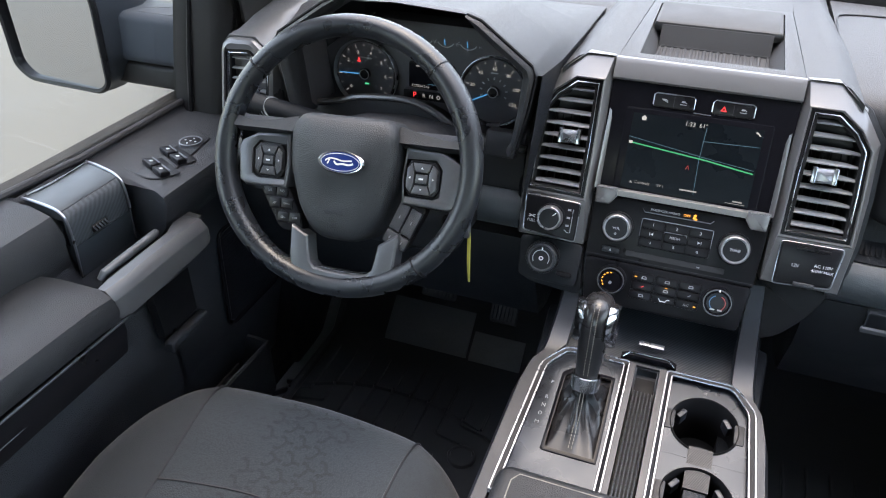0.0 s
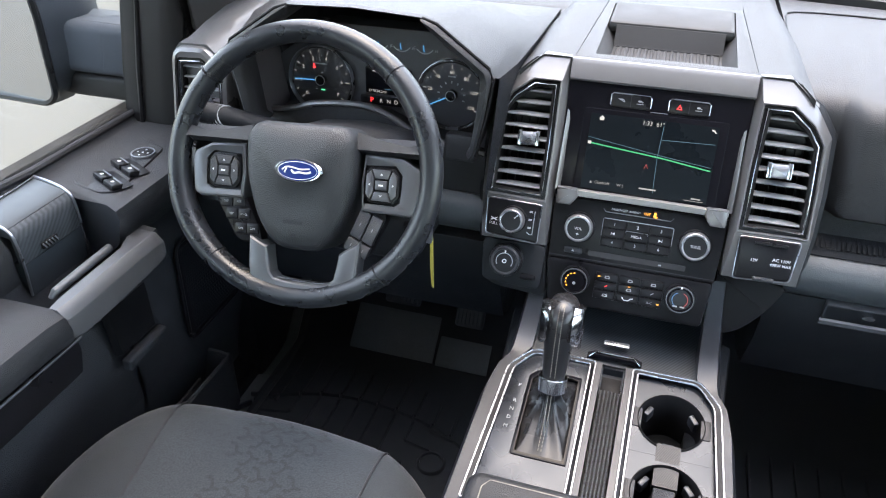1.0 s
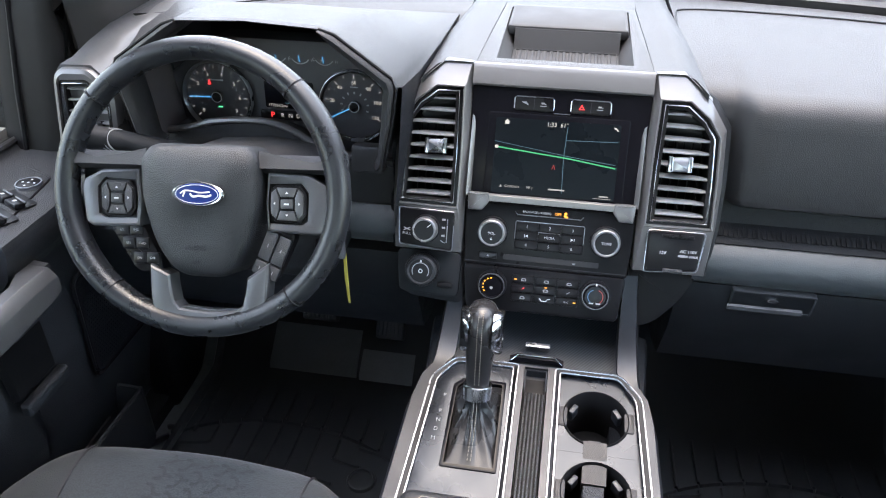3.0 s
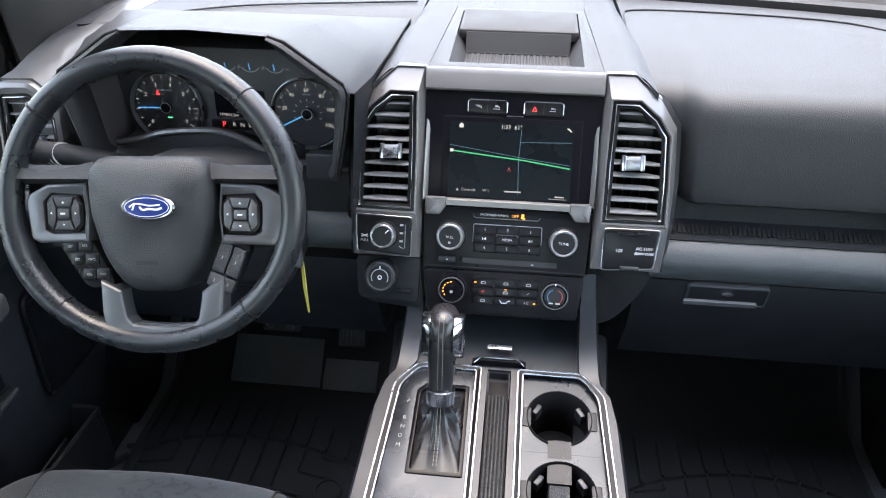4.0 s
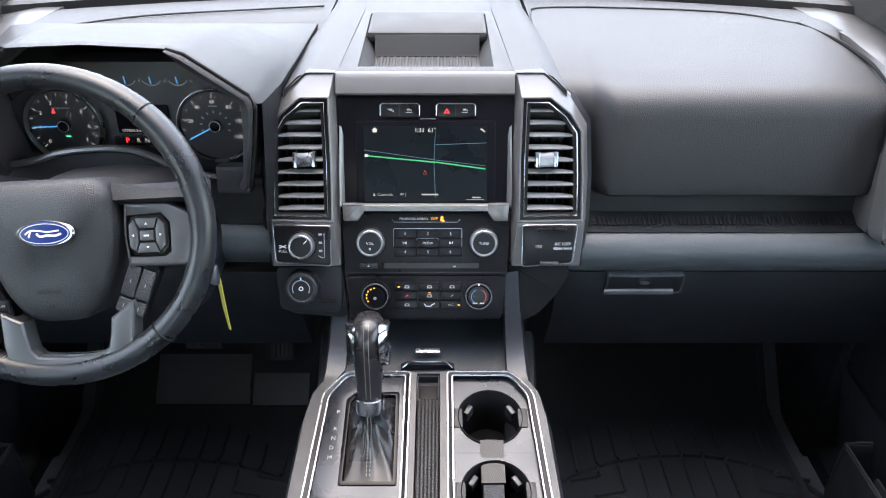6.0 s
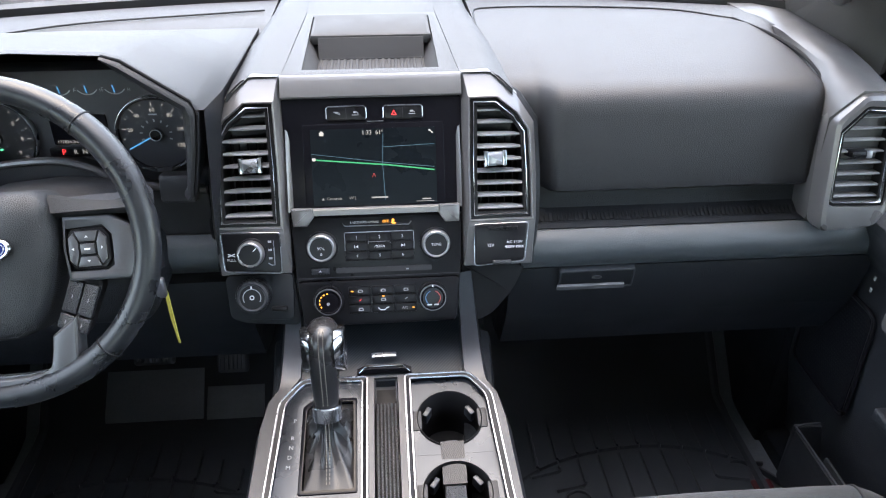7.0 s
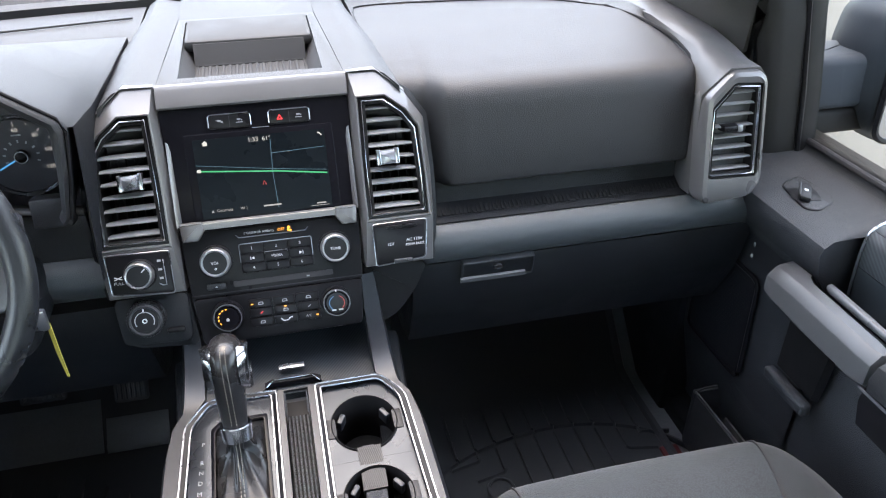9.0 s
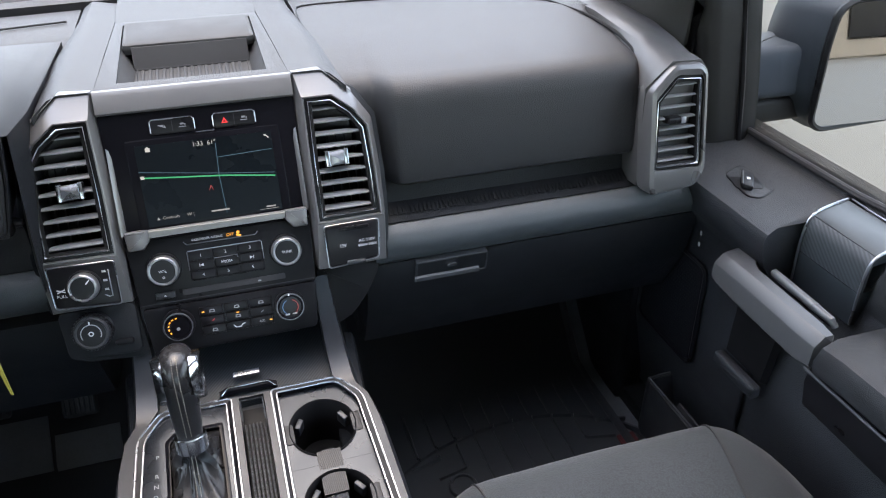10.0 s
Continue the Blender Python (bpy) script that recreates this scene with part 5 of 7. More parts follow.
LM = Matrix.Translation(top_c) @ Vector((0, 0, 1)).rotation_difference(lev_up).to_matrix().to_4x4()
part("collar", lathe([(0.0, -0.006), (0.0190, -0.006), (0.0202, -0.0045), (0.0202, 0.0145), (0.0190, 0.016), (0.0, 0.017)], LM, 36), CHROME, shift, "chrome collar")
rows = []
for z, rx, ry, oy in ((0.016, 0.0155, 0.0155, 0), (0.028, 0.0170, 0.0165, 0), (0.050, 0.0185, 0.020, 0.000), (0.070, 0.0205, 0.025, 0.002), (0.088, 0.0225, 0.031, 0.004), (0.104, 0.0230, 0.034, 0.006), (0.118, 0.0215, 0.031, 0.008), (0.127, 0.016, 0.023, 0.010), (0.131, 0.007, 0.011, 0.012)):
    rows.append([LM @ Vector((rx * math.cos(2 * math.pi * a / 28), oy + ry * math.sin(2 * math.pi * a / 28), z)) for a in range(28)])
part("grip", loft(rows), BOOT, shift, "smooth black leather grip", sharp=60)
for sx in (-1, 1):
    rows = []
    for z, w in ((0.062, 0.007), (0.074, 0.020), (0.090, 0.027), (0.108, 0.026), (0.121, 0.014)):
        rows.append([LM @ Vector((sx * x, y + 0.004, z)) for x, y in ((0.016, -w), (0.0265, -w * 0.75), (0.0300, 0.0), (0.0265, w * 0.75), (0.016, w))])
    part("grip_cheek", loft(rows), CHROME, shift, "chrome cheek of the grip", sharp=60)
    line = [LM @ Vector((sx * 0.0030, -0.0148 - 0.0006 + d, z)) for z, d in ((0.02, 0.0), (0.038, -0.0033), (0.058, -0.0068), (0.074, -0.0098), (0.090, -0.0128), (0.104, -0.0138), (0.117, -0.0092), (0.126, 0.0005))]
    pth = smooth_path(line, 8)
    st = []
    for a in range(0, len(pth) - 1, 2):
        d = (pth[a + 1] - pth[a]) * 0.7
        st.append(tube([pth[a] - d * 0.2, pth[a] + d], 0.0006, 5))
    part("stitching", joined(*st), STITCH, shift, "pale thread")
# armrest lid behind the cups
arm = thing("console_armrest", (0, 0.4, 0.45), "padded black leather armrest lid of the console", "armrest")
AR = frame_of((0, 0.612, 0.484), (1, 0, 0), (0, 1, 0.02))
part("lid", box(-0.148, -0.42, -0.035, 0.158, 0.0, 0.020, AR, r=0.022, n=4, bev=0.016), LEATHER, arm)
part("lid_seam", tube([AR @ Vector(p) for p in ((-0.126, -0.40, 0.0203), (-0.126, -0.028, 0.0203), (-0.118, -0.016, 0.0195), (0.13, -0.016, 0.0195), (0.138, -0.028, 0.0203), (0.138, -0.40, 0.0203))], 0.0009, 5), STITCH, arm)
part("lid_base", box(-0.150, -0.42, -0.38, 0.160, -0.006, -0.03, AR, r=0.012), BLACK, arm)


# ---- steering wheel ----
WR = lean((-0.411, 0.747, 0.803), 26) @ pose(0, 0, 0, 0, 0, 3)
WH = WR @ pose(0.007, -0.006, 0)
wheel = thing("steering_wheel", (-0.42, 0.80, 0.74), "black leather steering wheel with grey spokes and stitched rim", "steering wheel")
R0, RT = 0.1712, 0.0150
rows = []
for a in range(112):
    an = radians(a * 360 / 112)
    rt = RT + (0.0006 if 195 < a * 360 / 112 < 345 else 0) + 0.0016 * max(0, math.cos(2 * (an - radians(32)))) ** 3
    c = Vector((R0 * math.cos(an), R0 * math.sin(an) * (0.918 if math.sin(an) < 0 else 1.0), 0.012))
    rows.append([WR @ (c + Vector((math.cos(an), math.sin(an), 0)) * rt * 0.92 * math.cos(2 * math.pi * j / 18) + Vector((0, 0, 1)) * rt * 1.06 * math.sin(2 * math.pi * j / 18)) for j in range(18)])
part("rim", loft(rows, loop=True), RIM, wheel, "worn black leather rim", sharp=80)
for deg in (47, 139, 229, 313):
    an = radians(deg)
    ring = [WR @ (Vector((R0 * math.cos(an), R0 * math.sin(an) * (0.918 if math.sin(an) < 0 else 1.0), 0.012)) + Vector((math.cos(an), math.sin(an), 0)) * RT * 0.99 * math.cos(2 * math.pi * j / 24) + Vector((0, 0, 1)) * RT * 1.12 * math.sin(2 * math.pi * j / 24)) for j in range(24)]
    part("rim_seam", tube(ring, 0.0011, 5, closed=True, up=WR.to_3x3() @ Vector((math.cos(an), math.sin(an), 0.3))), SMOOTH, wheel)
for a0, a1 in ((196, 228), (232, 250)):
    st = []
    for k in range(int((a1 - a0) / 1.5)):
        an = radians(a0 + k * 1.5)
        c, s = math.cos(an), math.sin(an)
        flat = 0.918 if s < 0 else 1.0
        ends = []
        for ph, da in ((140, 0.0), (162, 0.010)):
            g = 1.03
            off = Vector((math.cos(an), math.sin(an), 0)) * RT * 0.92 * g * math.cos(radians(ph)) + Vector((0, 0, 1)) * RT * 1.06 * g * math.sin(radians(ph))
            ends.append(WR @ (Vector((R0 * math.cos(an + da), R0 * math.sin(an + da) * flat, 0.012)) + off))
        st.append(tube(ends, 0.0005, 4))
    part("rim_stitching", joined(*st), STITCH, wheel, "pale thread inside the rim")
# airbag cover: a shield, domed
SH = rounded([(-0.058, 0.066), (0.058, 0.066), (0.072, 0.052), (0.074, 0.004), (0.058, -0.056), (0.032, -0.092), (-0.032, -0.092), (-0.058, -0.056), (-0.074, 0.004), (-0.072, 0.052)], 0.02, 4)
rows = []
for k, (s, z) in enumerate(((1.0, -0.03), (1.0, 0.012), (0.985, 0.021), (0.95, 0.028), (0.88, 0.033), (0.72, 0.037), (0.45, 0.0395), (0.15, 0.0405))):
    rows.append([WH @ Vector((x * s, -0.01 + (y + 0.01) * s, z + 0.006 * (y + 0.01) / 0.08)) for x, y in SH])
part("airbag_cover", loft(rows), AIRBAG, wheel, "grained black airbag cover", sharp=70)
em = part("emblem", lathe([(0.0, 0.0), (1.0, 0.0), (1.0, 0.003), (0.93, 0.0048), (0.88, 0.0044), (0.0, 0.0044)], at(WH, 0.008, 0.009, 0.0432) @ Matrix.Diagonal((0.0315, 0.0145, 1, 1)), 48), CHROME, wheel, "oval emblem with bright edge")
part("emblem_face", lathe([(0.0, 0.004), (0.86, 0.004), (0.84, 0.0052), (0.0, 0.0056)], at(WH, 0.008, 0.009, 0.0432) @ Matrix.Diagonal((0.0315, 0.0145, 1, 1)), 48), BLUE, em, "blue oval")
part("emblem_line", tube([at(WH, 0.008, 0.009, 0.0491) @ Vector((0.0255 * math.cos(2 * math.pi * k / 40), 0.0105 * math.sin(2 * math.pi * k / 40), -0.0002)) for k in range(40)], 0.0004, 4, closed=True), INK, em)
for pts, w in (([(-0.012, 0.0090), (-0.006, 0.0128), (0.004, 0.0122), (0.012, 0.0108), (0.024, 0.0120)], 0.0018), ([(-0.006, 0.0118), (-0.0085, 0.0058)], 0.0020), ([(0.000, 0.0096), (0.004, 0.0062), (0.011, 0.0072), (0.020, 0.0066), (0.026, 0.0086)], 0.0024)):
    part("emblem_stroke", ribbon([(p.x, p.y) for p in smooth_path([(x, y, 0) for x, y in pts], 5)], w, 0.0494, WH), INK, em, "pale flowing stroke on the oval")
part("embossed_word", joined(ribbon([(-0.013, -0.055), (0.013, -0.055)], 0.004, 0.0368, WH), ribbon([(-0.004, -0.071), (0.004, -0.071)], 0.003, 0.0352, WH)), BLACK, wheel)
# side spokes: grey frames with key pads
for sgn in (1, -1):
    o = [(0.080, 0.036), (0.128, 0.034), (0.152, 0.022), (0.156, 0.012), (0.152, -0.030), (0.142, -0.036), (0.080, -0.034), (0.077, 0.0)]
    i = [(0.086, 0.022), (0.126, 0.024), (0.136, 0.013), (0.136, 0.0), (0.135, -0.020), (0.126, -0.025), (0.086, -0.024), (0.084, 0.0)] if sgn < 0 else [(0.080, 0.022), (0.120, 0.024), (0.129, 0.013), (0.129, 0.0), (0.128, -0.020), (0.120, -0.025), (0.080, -0.024), (0.0795, 0.0)]
    fr = part("spoke_frame", ringed([(sgn * x, y) for x, y in o], [(sgn * x, y) for x, y in i], -0.006, 0.018, WH, zi=0.015, bev=0.004), SPOKE, wheel, "satin grey spoke frame")
    part("spoke_arm", loft([[WH @ Vector((sgn * x, y, z)) for y, z in ((0.058 + d, 0.008), (0.060 + d, 0.018), (0.040, 0.022), (0.034, 0.008), (0.034, -0.008), (0.056, -0.008))] for x, d in ((0.070, 0.0), (0.105, -0.008), (0.135, -0.012), (0.160, -0.006), (0.170, 0.004))]), DASH, wheel, "charcoal upper spoke")
    part("spoke_bed", prism([(sgn * x, y) for x, y in i], -0.004, 0.010, WH), SMOOTH, fr)
    part("spoke_back", prism([(sgn * x, y) for x, y in ((0.078, 0.036), (0.165, 0.036), (0.170, -0.03), (0.150, -0.042), (0.078, -0.04))], -0.016, -0.004, WH), SMOOTH, wheel)
    kx = 0.1095 * sgn if sgn < 0 else 0.1035
    part("key_plate", prism([(kx + x, y) for x, y in rounded([(-0.016, 0.021), (0.016, 0.021), (0.0225, 0.012), (0.0225, -0.013), (0.016, -0.022), (-0.016, -0.022), (-0.0225, -0.013), (-0.0225, 0.012)], 0.002)], 0.004, 0.0150, WH, bev=0.0015), SMOOTH, fr)
    quads = [([(-0.0125, 0.0185), (0.0125, 0.0185), (0.0085, 0.0075), (-0.0085, 0.0075)], 0.0, 0.0125), ([(-0.0085, -0.0085), (0.0085, -0.0085), (0.0125, -0.0195), (-0.0125, -0.0195)], 0.0, -0.0135),
             ([(0.0095, 0.0065), (0.0135, 0.0175), (0.0200, 0.0110), (0.0200, -0.0120), (0.0135, -0.0185), (0.0095, -0.0075)], 0.015, 0.0), ([(-0.0095, 0.0065), (-0.0095, -0.0075), (-0.0135, -0.0185), (-0.0200, -0.0120), (-0.0200, 0.0110), (-0.0135, 0.0175)], -0.015, 0.0)]
    for n_, (q, mx, my) in enumerate(quads):
        k = part("spoke_key", prism([(kx + x, y) for x, y in q], 0.012, 0.0182, WH, bev=0.0016), DARK if sgn < 0 else SPOKE, fr)
        part("key_mark", prism([(kx + mx + x, my + y) for x, y in (((-0.0018, -0.001), (0.0018, -0.001), (0.0, 0.0014)) if n_ == 0 else ((-0.0018, 0.001), (0.0, -0.0014), (0.0018, 0.001)) if n_ == 1 else ((-0.001, -0.0018), (0.0014, 0.0), (-0.001, 0.0018)) if n_ == 2 else ((0.001, -0.0018), (0.001, 0.0018), (-0.0014, 0.0)))], 0.0182, 0.0185, WH), INK, k)
    k = part("spoke_key", box(kx - 0.0075, -0.006, 0.012, kx + 0.0075, 0.005, 0.0192, WH, r=0.0012), DARK if sgn < 0 else SPOKE, fr)
    part("key_mark", ribbon([(kx - 0.003, -0.0005), (kx + 0.003, -0.0005)], 0.002, 0.0195, WH), INK, k)
    # lower key clusters
    if sgn < 0:
        o2 = [(-0.124, -0.034), (-0.080, -0.031), (-0.056, -0.074), (-0.054, -0.087), (-0.082, -0.090), (-0.092, -0.084)]
        pad2 = part("lower_keys", prism(rounded(o2, 0.004), -0.004, 0.012, WH, bev=0.003), SMOOTH, wheel, "black lower key cluster")
        for x, y, w in ((-0.106, -0.0395, "SET"), (-0.088, -0.0385, "RES"), (-0.098, -0.055, "SET"), (-0.080, -0.0545, "CNCL"), (-0.084, -0.0725, "ON"), (-0.067, -0.072, "OFF")):
            k = part("lower_key", box(x - 0.0085, y - 0.0072, 0.008, x + 0.0085, y + 0.0072, 0.0135, WH, r=0.002), SMOOTH, pad2)
            part("key_word", text(w, 0.0042 if len(w) < 4 else 0.0037, at(WH, x, y, 0.0139)), INKDIM, k)
    else:
        o2 = [(0.078, -0.034), (0.108, -0.032), (0.112, -0.040), (0.090, -0.089), (0.080, -0.095), (0.064, -0.092), (0.059, -0.083)]
        pad2 = part("lower_keys", prism(rounded(o2, 0.004), -0.004, 0.010, WH, bev=0.003), SMOOTH, wheel, "black lower key cluster")
        ax = Vector((-0.022, -0.054)).normalized()
        px = Vector((-ax.y, ax.x))
        for u, v, lu in ((0.008, 0.0085, 0.036), (0.008, -0.0085, 0.036), (0.046, 0.0085, 0.017), (0.046, -0.0085, 0.017)):
            c0 = Vector((0.0955, -0.033)) + ax * (u + lu / 2 - 0.004) + px * v
            m = at(WH, c0.x, c0.y, 0, math.degrees(math.atan2(ax.y, ax.x)))
            k = part("lower_key", box(-lu / 2, -0.0078, 0.006, lu / 2, 0.0078, 0.0145, m, r=0.002), DARK, pad2)
            part("key_mark", ribbon([(-0.0022, 0), (0.0022, 0)], 0.0010, 0.0148, m), INKDIM, k)
# lower double spoke: one U with bevelled edges
U_SPOKE = [(-0.0685, -0.078), (-0.0675, -0.116), (-0.063, -0.144), (-0.039, -0.1535), (-0.014, -0.1575), (0.006, -0.1585), (0.026, -0.1575), (0.051, -0.1535), (0.075, -0.144), (0.0795, -0.116), (0.0825, -0.07), (0.0545, -0.09), (0.0525, -0.106), (0.049, -0.1225), (0.042, -0.1295), (0.024, -0.1315), (0.006, -0.132), (-0.012, -0.1315), (-0.03, -0.1295), (-0.037, -0.1225), (-0.0405, -0.106), (-0.0425, -0.09)]
part("lower_spoke", prism(U_SPOKE[::-1], -0.004, 0.0205, WH, bev=0.0055, steps=3), SPOKE, wheel, "satin grey double lower spoke", sharp=24)
part("bridge_edge", tube([WH @ Vector((x + 0.006, -0.1315 + 0.005 * (x / 0.066) ** 2, 0.0075)) for x in (-0.041, -0.02, 0, 0.02, 0.041)], 0.0012, 6), CHROME, wheel)
part("hub_back", lathe([(0.0, -0.10), (0.05, -0.10), (0.062, -0.02), (0.06, 0.0), (0.0, 0.0)], WH, 32), BLACK, wheel)
# column, stalk, key tag
col = thing("steering_column", (-0.42, 0.9, 0.70), "black steering column shroud behind the wheel", "steering column")
CM = frame_of((-0.414, 0.99, 0.70), (1, 0, 0), (0, math.cos(radians(26)), -math.sin(radians(26))))
rows = []
for yy, w, top in ((-0.20, 0.062, 0.04), (-0.15, 0.080, 0.052), (-0.06, 0.100, 0.064), (0.02, 0.112, 0.066)):
    rows.append([CM @ Vector((w * x, yy, z)) for x, z in ((-1, 0.0), (-0.95, top * 0.55), (-0.7, top * 0.9), (0, top), (0.7, top * 0.9), (0.95, top * 0.55), (1, 0.0), (0.8, -0.06), (0, -0.08), (-0.8, -0.06))])
part("shroud", loft(rows), DASH, col)
part("lower_shroud", box(-0.52, 0.86, 0.60, -0.30, 1.0, 0.70, r=0.03, n=3), BLACK, col)
part("ignition", lathe([(0.0, 0.0), (0.016, 0.0), (0.016, 0.02), (0.012, 0.024), (0.0, 0.024)], look((-0.305, 0.875, 0.672), (-0.305, 1.2, 0.60)), 20), SMOOTH, col)
stalk = thing("turn_signal_stalk", (-0.58, 0.9, 0.78), "black turn signal stalk with ribbed end", "stalk")
part("shaft", tube([(-0.50, 0.915, 0.762), (-0.56, 0.905, 0.778), (-0.60, 0.895, 0.790), (-0.635, 0.888, 0.797)], [0.018, 0.0165, 0.0155, 0.0165], 16), BLACK, stalk)
part("end_knob", tube([(-0.635, 0.888, 0.797), (-0.645, 0.886, 0.799), (-0.668, 0.88, 0.803), (-0.675, 0.878, 0.804)], [0.0155, 0.0185, 0.0185, 0.013], 18), BLACK, stalk)
for k in range(3):
    part("ring_mark", tube([(-0.622 + k * 0.006, 0.891, 0.794), (-0.6205 + k * 0.006, 0.8905, 0.7945)], 0.0168, 16), INKDIM, stalk)
tag = thing("key_tag", (-0.29, 0.88, 0.55), "narrow yellow paper tag hanging from the ignition key", "key tag")
part("tag", loft([[(-0.290, 0.885, 0.645), (-0.285, 0.884, 0.645), (-0.285, 0.886, 0.645), (-0.290, 0.887, 0.645)], [(-0.290, 0.885, 0.60), (-0.2845, 0.883, 0.60), (-0.2845, 0.885, 0.60), (-0.290, 0.887, 0.60)], [(-0.288, 0.887, 0.555), (-0.2845, 0.885, 0.555), (-0.2845, 0.887, 0.555), (-0.288, 0.889, 0.555)]]), YELLOW, tag)
part("key", box(-0.300, 0.868, 0.645, -0.282, 0.878, 0.675, r=0.003), SATIN, tag)


# ---- doors, one on each side ----
def wrap(pts, sgn):
    return [(sgn * x, y, z) for x, y, z in pts]


def build_door(sgn, name, label):
    d = thing(name, (0.85 * sgn, 0.4, 0.05), label, "car door", "front doors")
    # main trim, skinned along the length: (x, z) outlines
    front = [(0.925, 0.690), (0.915, 0.680), (0.770, 0.675), (0.752, 0.668), (0.748, 0.655), (0.762, 0.610), (0.790, 0.575), (0.795, 0.40), (0.800, 0.27), (0.85, 0.06), (0.93, 0.06)]
    scoop = [(0.925, 0.690), (0.918, 0.680), (0.880, 0.672), (0.860, 0.664), (0.852, 0.650), (0.850, 0.610), (0.838, 0.575), (0.815, 0.40), (0.805, 0.27), (0.85, 0.06), (0.93, 0.06)]
    rear = [(0.945, 0.700), (0.935, 0.690), (0.880, 0.684), (0.860, 0.672), (0.850, 0.650), (0.842, 0.610), (0.835, 0.575), (0.815, 0.40), (0.805, 0.27), (0.85, 0.06), (0.95, 0.06)]
    rows = [[(sgn * x, y, z) for x, z in o] for y, o in ((1.215, front), (0.98, front), (0.86, front), (0.790, front), (0.7795, front))]
    rows += [[(sgn * x, 0.776 + 0.22 * max(0, x - 0.752), z) for x, z in front], [(sgn * x, 0.775 + 0.22 * max(0, x - 0.752), z) for x, z in scoop]]
    rows += [[(sgn * x, y, z) for x, z in o] for y, o in ((0.72, scoop), (0.665, scoop), (0.64, rear), (0.3, rear), (-0.1, rear))]
    part("door_trim", loft(rows), DARK, d, "charcoal grained door trim", sharp=48)
    # smooth inlay with a carbon-look side and bright lines at both ends
    def inlay(pts, ys):
        return loft([wrap([(x - 0.004 * sgn, y + 0.24 * (x - 0.83) * f, z) for x, z in pts], sgn) for y, f in ys])
    YS = ((0.779, 1.0), (0.75, 0.8), (0.71, 0.6), (0.68, 0.5), (0.662, 0.5))
    part("inlay_top", inlay([(0.914, 0.688), (0.88, 0.6895), (0.845, 0.6885), (0.836, 0.6855), (0.836, 0.67), (0.914, 0.67)], YS), PADTOP, d, "smooth charcoal inlay on the door ledge", sharp=60)
    part("carbon_insert", inlay([(0.8355, 0.6845), (0.8295, 0.679), (0.8255, 0.667), (0.8245, 0.650), (0.8255, 0.628), (0.835, 0.626)], YS), CARBON, d, "carbon-look door insert", sharp=60)
    part("lower_inlay", inlay([(0.8265, 0.6265), (0.829, 0.600), (0.832, 0.570), (0.86, 0.570), (0.86, 0.6265)], YS), PADTOP, d, "smooth charcoal panel under the insert")
    for y, f in ((0.7805, 1.0), (0.6605, 0.5)):
        part("bright_line", tube(smooth_path(wrap([(x - 0.004 * sgn, y + 0.24 * (x - 0.83) * f, z) for x, z in ((0.914, 0.6895), (0.88, 0.6908), (0.848, 0.6898), (0.834, 0.6855), (0.8262, 0.677), (0.8232, 0.663), (0.8228, 0.645), (0.8245, 0.615), (0.829, 0.575))], sgn), 5), 0.0022, 6), SATIN, d)
    part("inlay_edge", tube(wrap([(0.915, 0.797, 0.690), (0.912, 0.75, 0.690), (0.913, 0.71, 0.690), (0.918, 0.68, 0.690)], sgn), 0.0014, 6), SATIN, d)
    slot = part("insert_slot", box(-0.016, -0.0055, -0.003, 0.016, 0.0055, 0.0012, look((sgn * 0.8245, 0.712, 0.640), (sgn * 1.2, 0.712, 0.64)), r=0.003), SMOOTH, d)
    for k in range(5):
        part("slot_bar", box(-0.0012, -0.005, 0.0, 0.0012, 0.005, 0.002, look((sgn * 0.8242, 0.700 + k * 0.006, 0.640), (sgn * 1.2, 0.700 + k * 0.006, 0.64)) @ pose(0, 0, 0, 0, 0, 30), r=0.0005, n=1), SATIN, slot)
    up = []
    for y in (0.652, 0.60, 0.40, 0.1, -0.1):
        up.append(wrap([(0.935, y, 0.694), (0.880, y, 0.692), (0.848, y, 0.682), (0.834, y, 0.655), (0.838, y, 0.60), (0.88, y, 0.60), (0.935, y, 0.66)], sgn))
    part("upper_pad", loft(up), LEATHER, d, "black stitched upper pad")
    # armrest and pull handle
    ar = []
    for y, x0, z1 in ((0.604, 0.720, 0.610), (0.598, 0.708, 0.620), (0.56, 0.704, 0.628), (0.40, 0.702, 0.634), (0.1, 0.702, 0.636), (-0.1, 0.702, 0.636)):
        ar.append(wrap([(x0, y, z1 - 0.05), (x0 - 0.004, y, z1 - 0.028), (x0 + 0.004, y, z1 - 0.010), (x0 + 0.025, y, z1), (0.80, y, z1), (0.85, y, z1 - 0.006), (0.85, y, z1 - 0.06)], sgn))
    part("armrest", loft(ar), LEATHER, d, "padded black armrest")
    ab = []
    for y in (0.605, 0.4, -0.1):
        ab.append(wrap([(0.712, y, 0.570), (0.709, y, 0.55), (0.720, y, 0.505), (0.84, y, 0.44), (0.84, y, 0.57)], sgn))
    part("armrest_base", loft(ab), SMOOTH, d)
    part("armrest_line", tube(wrap([(0.710, 0.612, 0.566), (0.707, 0.4, 0.572), (0.707, -0.1, 0.574)], sgn), 0.0020, 6), SPOKE, d, "pale line under the armrest")
    part("armrest_line", tube(wrap([(0.722, 0.600, 0.526), (0.714, 0.4, 0.533), (0.714, -0.1, 0.535)], sgn), 0.0016, 6), SPOKE, d, "thin line low on the armrest")
    hd = []
